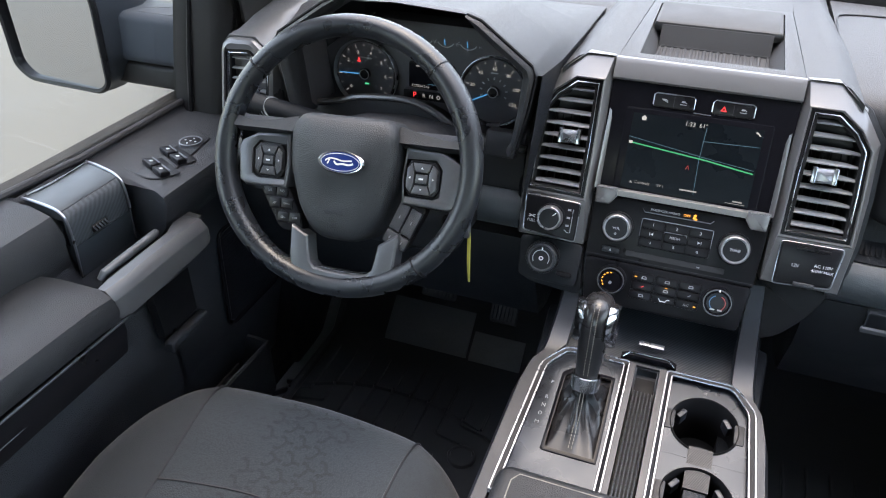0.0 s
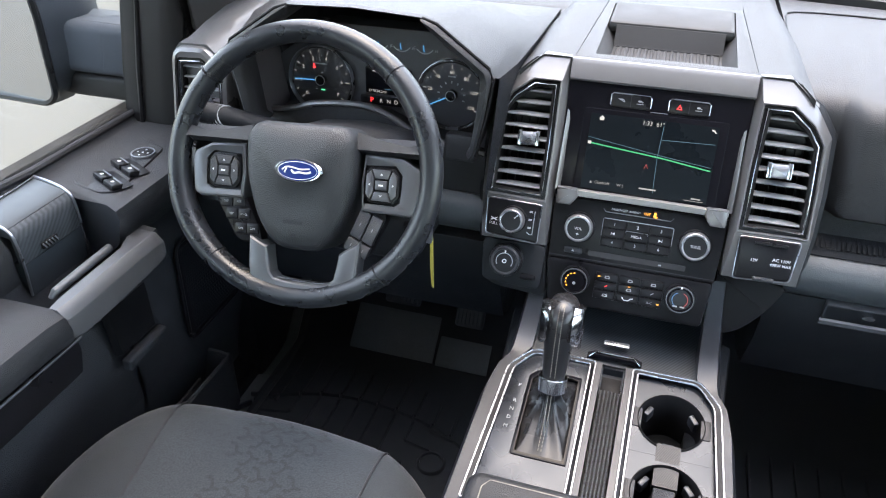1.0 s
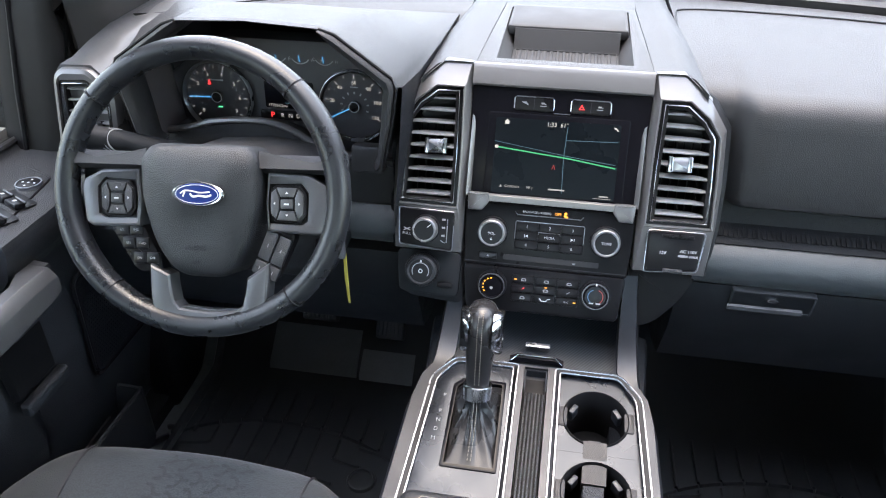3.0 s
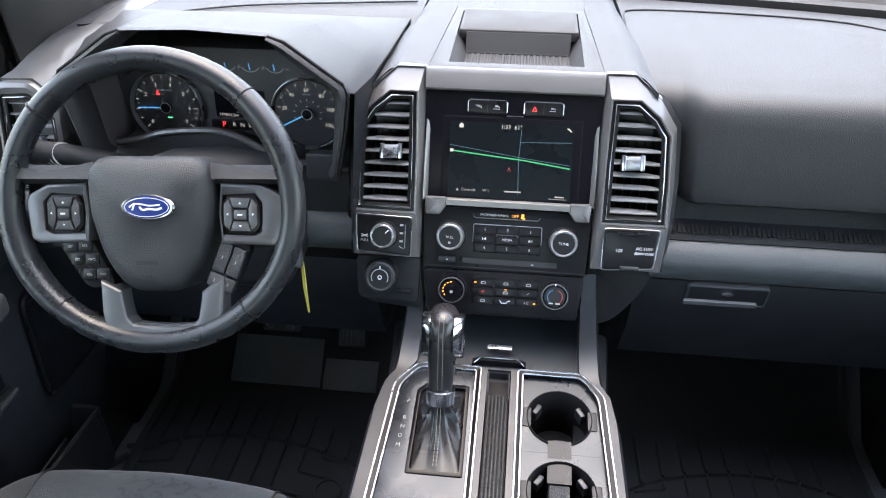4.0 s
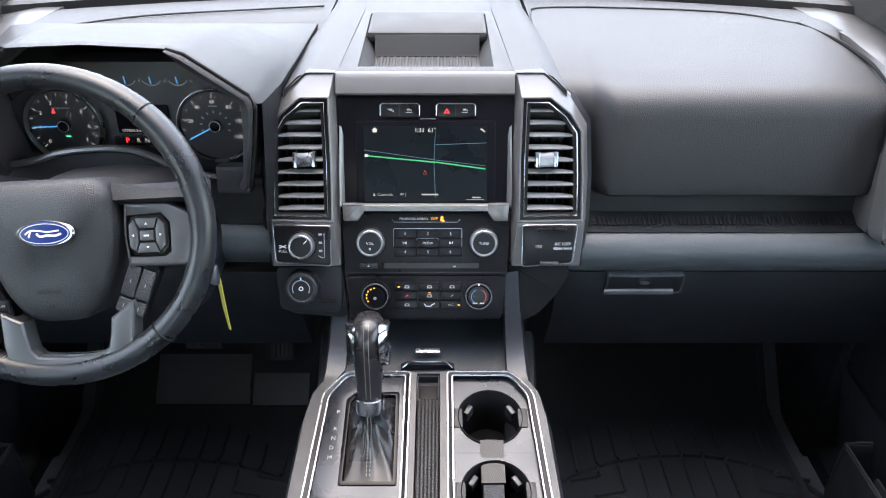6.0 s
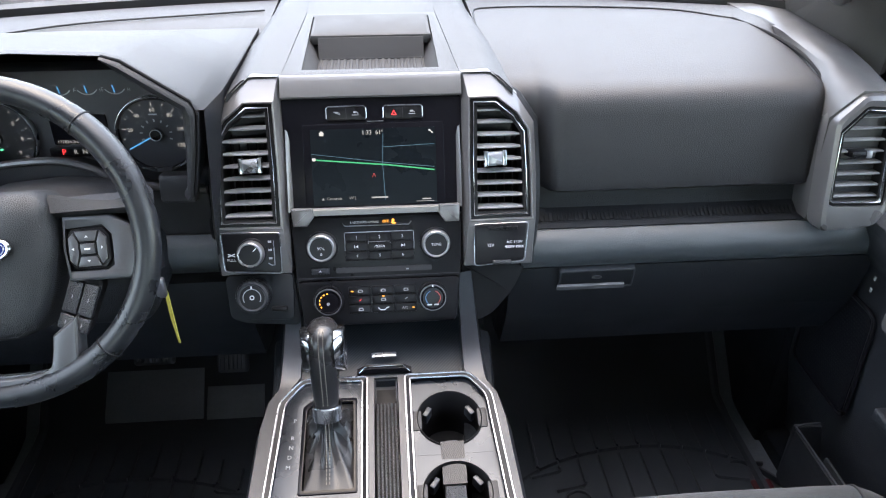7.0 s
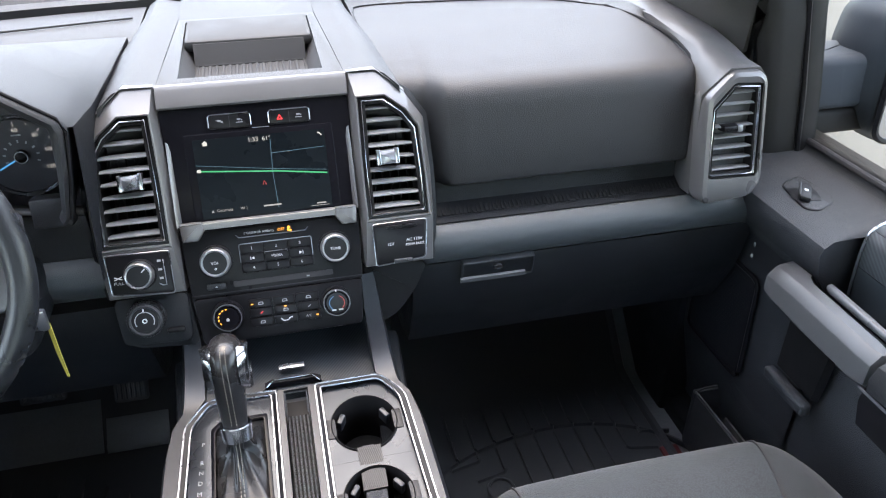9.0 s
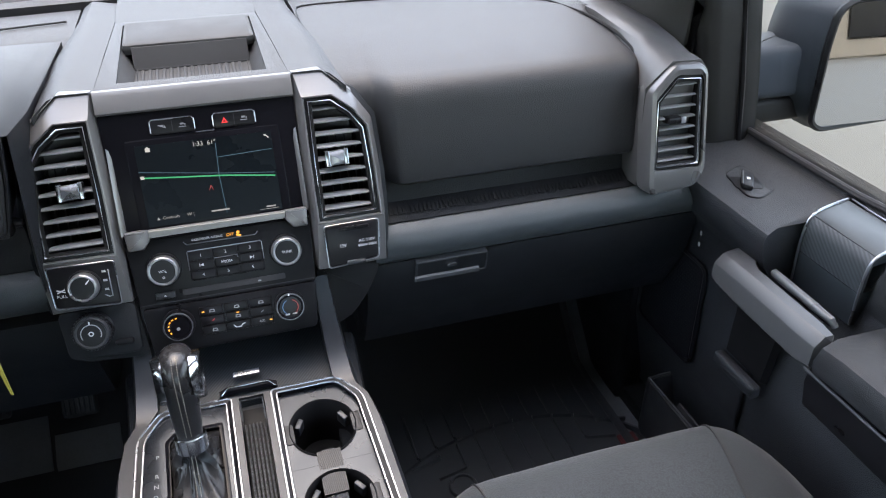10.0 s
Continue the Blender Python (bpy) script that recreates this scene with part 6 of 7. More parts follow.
    for y, xi, xo, zt, zb in ((0.603, 0.708, 0.722, 0.610, 0.578), (0.608, 0.699, 0.727, 0.618, 0.569), (0.63, 0.695, 0.728, 0.620, 0.566), (0.70, 0.6945, 0.728, 0.621, 0.567), (0.762, 0.695, 0.729, 0.621, 0.569), (0.778, 0.695, 0.737, 0.620, 0.570), (0.795, 0.695, 0.741, 0.620, 0.571), (0.815, 0.696, 0.742, 0.618, 0.573), (0.824, 0.700, 0.741, 0.614, 0.576), (0.829, 0.706, 0.737, 0.607, 0.582)):
        xi, xo = xi + 0.011, xo + 0.011
        y -= 0.008 if sgn < 0 else 0.0
        hd.append(wrap([(xi + 0.004, y, zb), (xi, y, zb + 0.004), (xi, y, zt - 0.016), (xi + 0.001, y, zt - 0.0135), (xi + 0.012, y, zt - 0.001), (xi + 0.014, y, zt), (xo - 0.002, y, zt), (xo, y, zt - 0.003), (xo, y, zb + 0.006), (xo - 0.006, y, zb)], sgn))
    part("pull_handle", loft(hd), HANDLE, d, "satin grey pull handle", sharp=26)
    part("handle_front_mount", loft([wrap(r, sgn) for r in ([(0.735, 0.785, 0.575), (0.735, 0.785, 0.612), (0.738, 0.836, 0.606), (0.738, 0.836, 0.580)], [(0.80, 0.80, 0.575), (0.80, 0.80, 0.610), (0.80, 0.845, 0.606), (0.80, 0.845, 0.580)])]), HANDLE, d)
    lever = part("release_lever", tube(wrap([(0.756, 0.626, 0.612), (0.753, 0.632, 0.620), (0.750, 0.66, 0.623), (0.750, 0.735, 0.624), (0.751, 0.744, 0.624), (0.752, 0.748, 0.623)], sgn), [0.005, 0.0062, 0.0066, 0.0066, 0.006, 0.003], 12), SPOKE, d, "satin release lever")
    part("lever_web", box(-0.058, -0.010, -0.003, 0.058, 0.0, 0.003, frame_of((sgn * 0.752, 0.688, 0.622), (0, 1, 0), (0, 0, 1)), r=0.002), SMOOTH, lever)
    # pocket behind the handle: a flat plate, its shade put in as near-black
    part("handle_pocket_shade", loft([wrap(r, sgn) for r in ([(0.800, 0.842, 0.56), (0.800, 0.842, 0.392), (0.804, 0.745, 0.392), (0.804, 0.735, 0.56)], [(0.7925, 0.838, 0.555), (0.7925, 0.838, 0.396), (0.7925, 0.750, 0.396), (0.7925, 0.740, 0.555)])]), WELL, d)
    part("pocket_grip", box(0.738, -0.012, -0.010, 0.842, 0.012, 0.010, frame_of((sgn * 0.780, 0, 0.384), (0, 1, 0), (0, 0, 1)), r=0.006, n=3), DARK, d, "grained pocket lip")
    # speaker grille
    sp = part("speaker_surround", loft([wrap(r, sgn) for r in (rounded3([(0.792, 1.09, 0.505), (0.792, 0.925, 0.505), (0.792, 0.915, 0.30), (0.792, 1.09, 0.30)], 0.02), rounded3([(0.785, 1.088, 0.503), (0.785, 0.928, 0.503), (0.785, 0.919, 0.302), (0.785, 1.088, 0.302)], 0.02))]), SMOOTH, d)
    part("grille_outline", tube(wrap(rounded3([(0.786, 1.088, 0.507), (0.786, 0.922, 0.507), (0.786, 0.912, 0.298), (0.786, 1.088, 0.298)], 0.02), sgn), 0.004, 6, closed=True), SMOOTH, sp)
    holes = []
    for i in range(28):
        for j in range(22):
            y, z = 0.932 + (j + 0.5 * (i % 2)) * 0.0069, 0.313 + i * 0.0067
            holes.append(prism(rect(-0.0024, -0.0020, 0.0024, 0.0020), 0, 0.0012, frame_of((sgn * 0.7845, y, z), (0, 1, 0), (0, 0, 1))))
    tagged(part("grille_mesh", joined(*holes), BLACK, d), kind="stuff")
    part("map_pocket", loft([wrap(r, sgn) for r in ([(0.757, 0.42, 0.225), (0.762, 0.98, 0.20), (0.765, 0.99, 0.06), (0.765, 0.42, 0.06)], [(0.769, 0.42, 0.225), (0.772, 0.985, 0.20), (0.775, 0.985, 0.06), (0.775, 0.42, 0.06)])]), DARK, d, "map pocket wall")
    part("map_pocket_end", box(sgn * 0.811 - 0.046, 0.985, 0.06, sgn * 0.811 + 0.046, 0.997, 0.203), DARK, d)
    # highlight on the pocket's edge, painted as a thin paler tube
    part("pocket_edge_highlight", tube(wrap([(0.762, 0.42, 0.227), (0.766, 0.986, 0.203), (0.785, 0.991, 0.205), (0.85, 0.991, 0.205)], sgn), 0.0028, 6), SPOKE, d)
    part("pocket_divider", box(sgn * 0.793 - 0.002, 0.42, 0.06, sgn * 0.793 + 0.002, 0.922, 0.192), SPOKE, d)
    # lock switch
    lk = part("lock_switch", box(-0.012, -0.024, 0.0, 0.012, 0.024, 0.006, look((sgn * 0.793, 0.955, 0.552), (sgn * 2, 0.955, 0.552)) @ pose(0, 0, -0.006), r=0.004), SMOOTH, d)
    for dz in (0.011, -0.011):
        part("lock_mark", box(-0.0030, -0.0042, 0.0, 0.0030, 0.0042, 0.0015, look((sgn * 0.786, 0.955, 0.552 + dz), (sgn * 2, 0.955, 0.552 + dz)), r=0.001, n=1), INKDIM, lk)
    # switches on the ledge
    if sgn < 0:
        bez = part("switch_bezel", prism(rounded([(-0.862, 0.820), (-0.872, 0.955), (-0.866, 0.998), (-0.802, 0.972), (-0.777, 0.815), (-0.804, 0.806)], [0.01, 0.01, 0.006, 0.012, 0.012, 0.006]), 0.672, 0.6772, bev=0.0012), DARK, d, "flush charcoal switch panel")
        part("panel_groove", tube([(x, y, 0.6768) for x, y in rounded([(-0.862, 0.820), (-0.872, 0.955), (-0.866, 0.998), (-0.802, 0.972), (-0.777, 0.815), (-0.804, 0.806)], [0.01, 0.01, 0.006, 0.012, 0.012, 0.006])], 0.0016, 5, closed=True), SMOOTH, bez)
        for cx, cy in ((-0.810, 0.835), (-0.813, 0.882)):
            part("switch_well", box(-0.037, -0.008, 0.0, 0.037, 0.026, 0.0010, pose(cx, cy, 0.677, 0, 0, -27), r=0.005), SMOOTH, bez)
            for dx in (-0.0185, 0.0185):
                q = pose(cx, cy, 0.6772, 0, 0, -27) @ pose(dx, 0, 0, -10, 0, 0)
                k = part("window_switch", box(-0.0165, -0.0085, 0.0, 0.0165, 0.0085, 0.0095, q, r=0.003), SMOOTH, bez)
                part("switch_lip", box(-0.015, 0.0075, 0.006, 0.015, 0.0105, 0.0105, q, r=0.001, n=1), SPOKE, k)
                part("switch_mark", box(-0.0028, -0.003, 0.0094, 0.0028, 0.003, 0.0099, q, r=0.001, n=1), INK, k)
        part("mirror_dial", lathe([(0.019, 0.0), (0.019, 0.003), (0.016, 0.0045), (0.0, 0.0045)], pose(-0.820, 0.940, 0.677), 28), SMOOTH, bez)
        part("dial_ring", ringed(circle(0, 0, 0.0200, 28), circle(0, 0, 0.0180, 28), 0.0, 0.0052, pose(-0.820, 0.940, 0.677)), SATIN, bez)
        for a in range(5):
            q = (0.010 * math.cos(a * math.pi / 2), 0.010 * math.sin(a * math.pi / 2)) if a < 4 else (0, 0)
            part("dial_mark", lathe([(0.0018, 0.0045), (0.0018, 0.0052), (0.0, 0.0052)], pose(-0.820 + q[0], 0.940 + q[1], 0.677), 8), INK, bez)
    else:
        bez = part("switch_bezel", prism(rounded([(0.801, 0.950), (0.847, 0.972), (0.856, 0.902), (0.843, 0.878), (0.803, 0.861), (0.788, 0.872)], 0.014), 0.672, 0.6772, bev=0.0012), DARK, d, "flush charcoal switch panel")
        part("panel_groove", tube([(x, y, 0.6768) for x, y in rounded([(0.801, 0.950), (0.847, 0.972), (0.856, 0.902), (0.843, 0.878), (0.803, 0.861), (0.788, 0.872)], 0.014)], 0.0016, 5, closed=True), SMOOTH, bez)
        part("switch_well", box(-0.022, -0.020, 0.0, 0.022, 0.020, 0.0010, pose(0.815, 0.912, 0.677, 0, 0, -20), r=0.005), SMOOTH, bez)
        q = pose(0.814, 0.910, 0.6772, 0, 8, -37)
        k = part("window_switch", box(-0.0085, -0.026, 0.0, 0.0085, 0.026, 0.0095, q, r=0.003), SMOOTH, bez)
        part("switch_lip", box(-0.0105, -0.024, 0.006, -0.0075, 0.024, 0.0105, q, r=0.001, n=1), SPOKE, k)
        part("switch_mark", box(-0.003, -0.004, 0.0094, 0.003, 0.004, 0.0099, q, r=0.001, n=1), INK, k)
    # belt seal, painted frame, glass and run channels
    part("belt_seal", tube(wrap([(0.925, 1.12, 0.694), (0.925, 0.8, 0.694), (0.935, 0.66, 0.698), (0.948, 0.3, 0.708), (0.95, -0.1, 0.71)], sgn), 0.006, 8), RUBBER, d)
    part("outer_sill", loft([wrap(r, sgn) for r in ([(0.932, 1.18, 0.690), (0.955, 1.18, 0.704), (0.966, 1.18, 0.690), (0.99, 1.18, 0.1), (0.94, 1.18, 0.1)], [(0.932, 0.7, 0.690), (0.955, 0.7, 0.704), (0.966, 0.7, 0.690), (0.99, 0.7, 0.1), (0.94, 0.7, 0.1)], [(0.955, -0.1, 0.705), (0.985, -0.1, 0.715), (0.99, -0.1, 0.70), (0.99, -0.1, 0.1), (0.95, -0.1, 0.1)])]), SAIL, d, "black outer belt trim of the door")
    pane = [(0.938, 1.07, 0.68), (0.900, 1.09, 1.00), (0.842, 0.62, 1.30), (0.842, -0.08, 1.30), (0.952, -0.08, 0.68)]
    gl = part("window_pane", loft([wrap(pane, sgn), wrap([(x + 0.004, y, z) for x, y, z in pane], sgn)]), GLASS, d, "clear side glass")
    gl.visible_shadow = False
    rear_edge = [(0.915, 1.052, 0.67), (0.905, 1.062, 0.78), (0.890, 1.080, 0.91), (0.868, 1.088, 1.06)]
    fore_edge = [(0.912, 1.094, 0.665), (0.902, 1.125, 0.78), (0.886, 1.160, 0.90), (0.862, 1.19, 1.06)]
    part("window_frame", loft([wrap([a, (a[0] - 0.008, a[1], a[2]), (b[0] - 0.012, b[1], b[2]), (b[0] + 0.03, b[1] + 0.02, b[2]), (a[0] + 0.03, a[1] + 0.01, a[2])], sgn) for a, b in zip(rear_edge, fore_edge)]), WELL, d, "black window channel")
    # two of the ridges are paler, painting in the channel's lit edges
    for k_, w_ in ((0.04, 0.005), (0.35, 0.006), (0.62, 0.005), (0.96, 0.006)):
        part("run_channel", tube(wrap([tuple(p * (1 - k_) + q * k_ - (0.010 if n_ == 0 else 0) for n_, (p, q) in enumerate(zip(a, b))) for a, b in zip(rear_edge, fore_edge)], sgn), w_, 8), RAILM if k_ in (0.35, 0.96) else SMOOTH, d)
    ear = rounded([(1.055, 0.66), (1.20, 0.66), (1.205, 0.78), (1.182, 0.850), (1.145, 0.905), (1.09, 0.950), (1.08, 0.90)], [0.004, 0.02, 0.03, 0.05, 0.05, 0.02, 0.01], 5)
    part("sail_panel", loft([wrap([(x - 0.03 * (z - 0.66) / 0.25, y - dy, z) for y, z in shrink(ear, e)], sgn) for x, e, dy in ((0.905, 0.0, 0.0), (0.868, 0.0, 0.0), (0.852, 0.003, 0.0), (0.842, 0.010, 0.0), (0.836, 0.020, 0.0), (0.834, 0.032, 0.0))]), SAIL, d, "charcoal sail panel at the front of the window", sharp=60)
    part("top_frame", tube(wrap([(0.83, 0.66, 1.29), (0.82, 0.3, 1.31), (0.82, -0.1, 1.31)], sgn), 0.02, 8), RUBBER, d)
    part("rear_frame", tube(wrap([(0.94, -0.1, 0.66), (0.82, -0.1, 1.31)], sgn), 0.035, 8), BLACK, d)
    return d


def rounded3(pts, r):
    """Rounds a polygon that lies in a plane of constant x."""
    x = pts[0][0]
    return [(x, a, b) for a, b in rounded([(p[1], p[2]) for p in pts], r, 4)]


build_door(-1, "driver_door", "charcoal driver's door with grey pull handle and window switches")
build_door(1, "passenger_door", "charcoal passenger door with grey pull handle and window switch")

# rear flanks and pillars that close the cab
for sgn, k in ((-1, "2"), (1, "3")):
    q = frame_of((0.86 * sgn, 0, 0), (0, 1, 0), (0, 0, 1))
    solo("wall_left" if sgn < 0 else "wall_right", ringed(rect(-1.32, 0.0, -0.14, 1.36), rect(-1.12, 0.72, -0.26, 1.28), -0.03, 0.03, q), BLACK, "dark rear flank of the cab with a window opening", "wall", kind="structure")
    p = solo("window_" + k, prism(rect(-1.12, 0.72, -0.26, 1.28), -0.003, 0.003, q), GLASS, "clear rear side glass", "window", kind="structure")
    p.visible_shadow = False
    rows = []
    for t in range(9):
        u = t / 8
        c = Vector((0.80, 1.36, 0.87)) * (1 - u) + Vector((0.61, 0.52, 1.37)) * u + Vector((0.03, 0.03, 0.05)) * math.sin(math.pi * u)
        rows.append([(sgn * (c.x + a), c.y + b, c.z + e) for a, b, e in ((-0.055, 0.03, 0.0), (-0.05, -0.03, -0.02), (-0.015, -0.075, -0.055), (0.05, -0.10, -0.07), (0.09, -0.06, -0.05), (0.09, 0.05, 0.03), (0.0, 0.06, 0.05))])
    ap = thing("pillar_left" if sgn < 0 else "pillar_right", (0.78 * sgn, 1.2, 0.86), "charcoal windshield pillar trim", "pillar", kind="structure")
    part("pillar_trim", loft(rows), PILLAR, ap, sharp=60)
    if sgn > 0:
        part("grab_handle", tube([(0.735, 1.16, 0.955), (0.70, 1.12, 0.965), (0.665, 0.98, 1.05), (0.65, 0.90, 1.12), (0.68, 0.86, 1.14)], [0.012, 0.016, 0.016, 0.016, 0.012], 10), GREY, ap, "grey grab handle")
    foot = [[(0.74, 1.46, 0.86), (0.76, 1.17, 0.86), (0.80, 1.12, 0.84), (0.88, 1.16, 0.84), (0.88, 1.46, 0.86)],
            [(0.73, 1.34, 0.93), (0.745, 1.15, 0.93), (0.80, 1.11, 0.93), (0.86, 1.14, 0.93), (0.87, 1.34, 0.93)],
            [(0.70, 1.20, 1.02), (0.72, 1.06, 1.02), (0.78, 1.02, 1.02), (0.85, 1.06, 1.02), (0.85, 1.20, 1.02)]]
    part("pillar_foot", loft([wrap(r, sgn) for r in foot]), PILLAR, ap, sharp=60)
    part("door_jamb", box(sgn * 0.88 - 0.06, 1.19, 0.05, sgn * 0.88 + 0.06, 1.45, 0.90, r=0.01), BLACK, ap)
    solo("door_sill", box(sgn * 0.90 - 0.10, -0.12, -0.03, sgn * 0.90 + 0.10, 1.55, 0.055, r=0.01), BLACK, "black scuffed door sill", "sill", "door sills", kind="structure")
    kick = solo("kick_panel", box(sgn * 0.815 - 0.03, 1.12, 0.02, sgn * 0.815 + 0.03, 1.55, 0.62, r=0.01), BLACK, "black kick panel beside the footwell", "panel", "kick panels", kind="structure")


# ---- outside mirrors ----
def build_mirror(sgn, label, dx=0.0):
    mr = thing("side_mirror", (1.0 * sgn, 1.05, 0.72), label, "side mirror", "side mirrors")
    part("mirror_arm", box(0.93 if sgn > 0 else -1.13, 1.125, 0.713, 1.13 if sgn > 0 else -0.89, 1.235, 0.815, r=0.018, n=4), SHELL, mr, "dark grey arm")
    part("arm_foot", box(0.93 if sgn > 0 else -1.13, 1.135, 0.662, 1.13 if sgn > 0 else -0.89, 1.225, 0.7095, r=0.010, n=3), SAIL, mr)
    # outlines of the housing from its open face back to its nose: (x, z)
    FACE = [(1.083, 0.675), (1.080, 0.74), (1.075, 0.83), (1.080, 0.888), (1.115, 0.906), (1.30, 0.906), (1.335, 0.87), (1.335, 0.685), (1.30, 0.657), (1.112, 0.655)]
    BELLY = [(1.100, 0.676), (1.060, 0.737), (1.050, 0.820), (1.060, 0.886), (1.11, 0.926), (1.30, 0.924), (1.347, 0.88), (1.347, 0.672), (1.31, 0.640), (1.148, 0.630)]
    NOSE = [(1.150, 0.700), (1.135, 0.740), (1.120, 0.800), (1.130, 0.850), (1.16, 0.880), (1.28, 0.880), (1.30, 0.85), (1.30, 0.70), (1.28, 0.680), (1.18, 0.680)]
    mixed = lambda a, b, t: [(p[0] + (q[0] - p[0]) * t, p[1] + (q[1] - p[1]) * t) for p, q in zip(a, b)]
    ring = lambda o, y: [(sgn * x, y + 0.02 * (x - 1.06), z) for x, z in rounded(o, 0.016, 3)]
    part("shell", loft([ring(shrink(FACE, 0.011), 1.136), ring(shrink(FACE, 0.0105), 1.093), ring(FACE, 1.092), ring(mixed(FACE, BELLY, 0.45), 1.115), ring(mixed(FACE, BELLY, 0.85), 1.15), ring(BELLY, 1.185), ring(mixed(BELLY, NOSE, 0.4), 1.245), ring(NOSE, 1.29)]), SHELL, mr, "dark moulded shell", sharp=50)
    part("shell_seam", tube([(sgn * x, y, z) for x, y, z in ((1.067, 1.125, 0.742), (1.058, 1.16, 0.742), (1.057, 1.19, 0.742))], 0.0022, 6), WELL, mr)
    part("rim", loft([ring(FACE, 1.094), ring(shrink(FACE, -0.002), 1.086), ring(shrink(FACE, 0.003), 1.080), ring(shrink(FACE, 0.009), 1.082), ring(shrink(FACE, 0.0105), 1.094)], caps=False), SMOOTH, mr, "black rim round the glass")
    gl = [[(p[0], p[1] - (0.11 if sgn > 0 else -0.03) * (abs(p[0]) - 1.21) + (0.006 + 0.165 * (p[2] - 0.78) if sgn > 0 else 0.0) + dy, p[2]) for p in ring(shrink(FACE, 0.0095), 1.089)] for dy in (0.003, 0.0)]
    part("mirror_glass", loft(gl), MIRROR, mr, "mirror glass")
    if sgn < 0:
        part("spotter_glass", lathe([(0.0, 0.0), (1.0, 0.0), (1.0, 0.004), (0.92, 0.006), (0.5, 0.009), (0.0, 0.010)], frame_of((-1.315, 1.086, 0.868), (1, 0, 0), (0, 0, 1)) @ Matrix.Diagonal((0.045, 0.026, 1, 1)), 32), MIRROR, mr, "small oval blind-spot mirror")
    mr.location.x += dx
    return mr


build_mirror(-1, "black outside mirror of the driver's side", -0.035).location.z += 0.012
build_mirror(1, "black outside mirror of the passenger side")


# ---- seats ----
def seat_form(u, sgn):
    """Front edge and crown height of the cushion at a distance u from its middle."""
    b = u / 0.25
    out = 0.291 if u * sgn > 0 else 0.262
    side = max(0, abs(u) - 0.152) / (out - 0.152)
    yf = 0.703 - 0.015 * b * b - 0.035 * b ** 4 if sgn > 0 else 0.701 - 0.045 * b * b - 0.03 * b ** 4
    top = 0.420 - (0.06 if u * sgn > 0 else 0.05) * side ** 2.6 + 0.008 * max(0, 1 - abs(abs(b) - 0.62) / 0.3)
    return yf, top


def seat_x(u, y, sgn):
    """The seams spread apart towards the front edge."""
    f = 1 + (0.27 if sgn > 0 else 0.11) * min(1, max(0, (y - 0.48) / 0.20)) * (1.0 if u * sgn > 0 else 0.45)
    a = abs(u)
    out = 0.291 if u * sgn > 0 else 0.262
    lim = 0.300 if u * sgn > 0 else 0.262
    v = a * f if a <= 0.152 else 0.152 * f + (a - 0.152) / (out - 0.152) * (lim - 0.152 * f)
    return math.copysign(v, u)


def seat_top(x, y, cx, sgn):
    """Height of the cushion at a place on it."""
    u = (x - cx) / (1 + (0.27 if sgn > 0 else 0.11) * min(1, max(0, (y - 0.48) / 0.20)) * (1.0 if (x - cx) * sgn > 0 else 0.45))
    yf, top = seat_form(u, sgn)
    prof = [(-0.6, -0.035), (-0.30, -0.030), (-0.22, -0.022), (-0.15, -0.012), (-0.11, -0.005), (-0.07, 0.0), (-0.045, -0.001), (-0.03, -0.004), (-0.017, -0.010), (-0.008, -0.018), (0.0, -0.028)]
    d = y - yf
    for (a, za), (c, zc) in zip(prof, prof[1:]):
        if a <= d <= c:
            return top + za + (zc - za) * (d - a) / (c - a)
    return top - 0.035


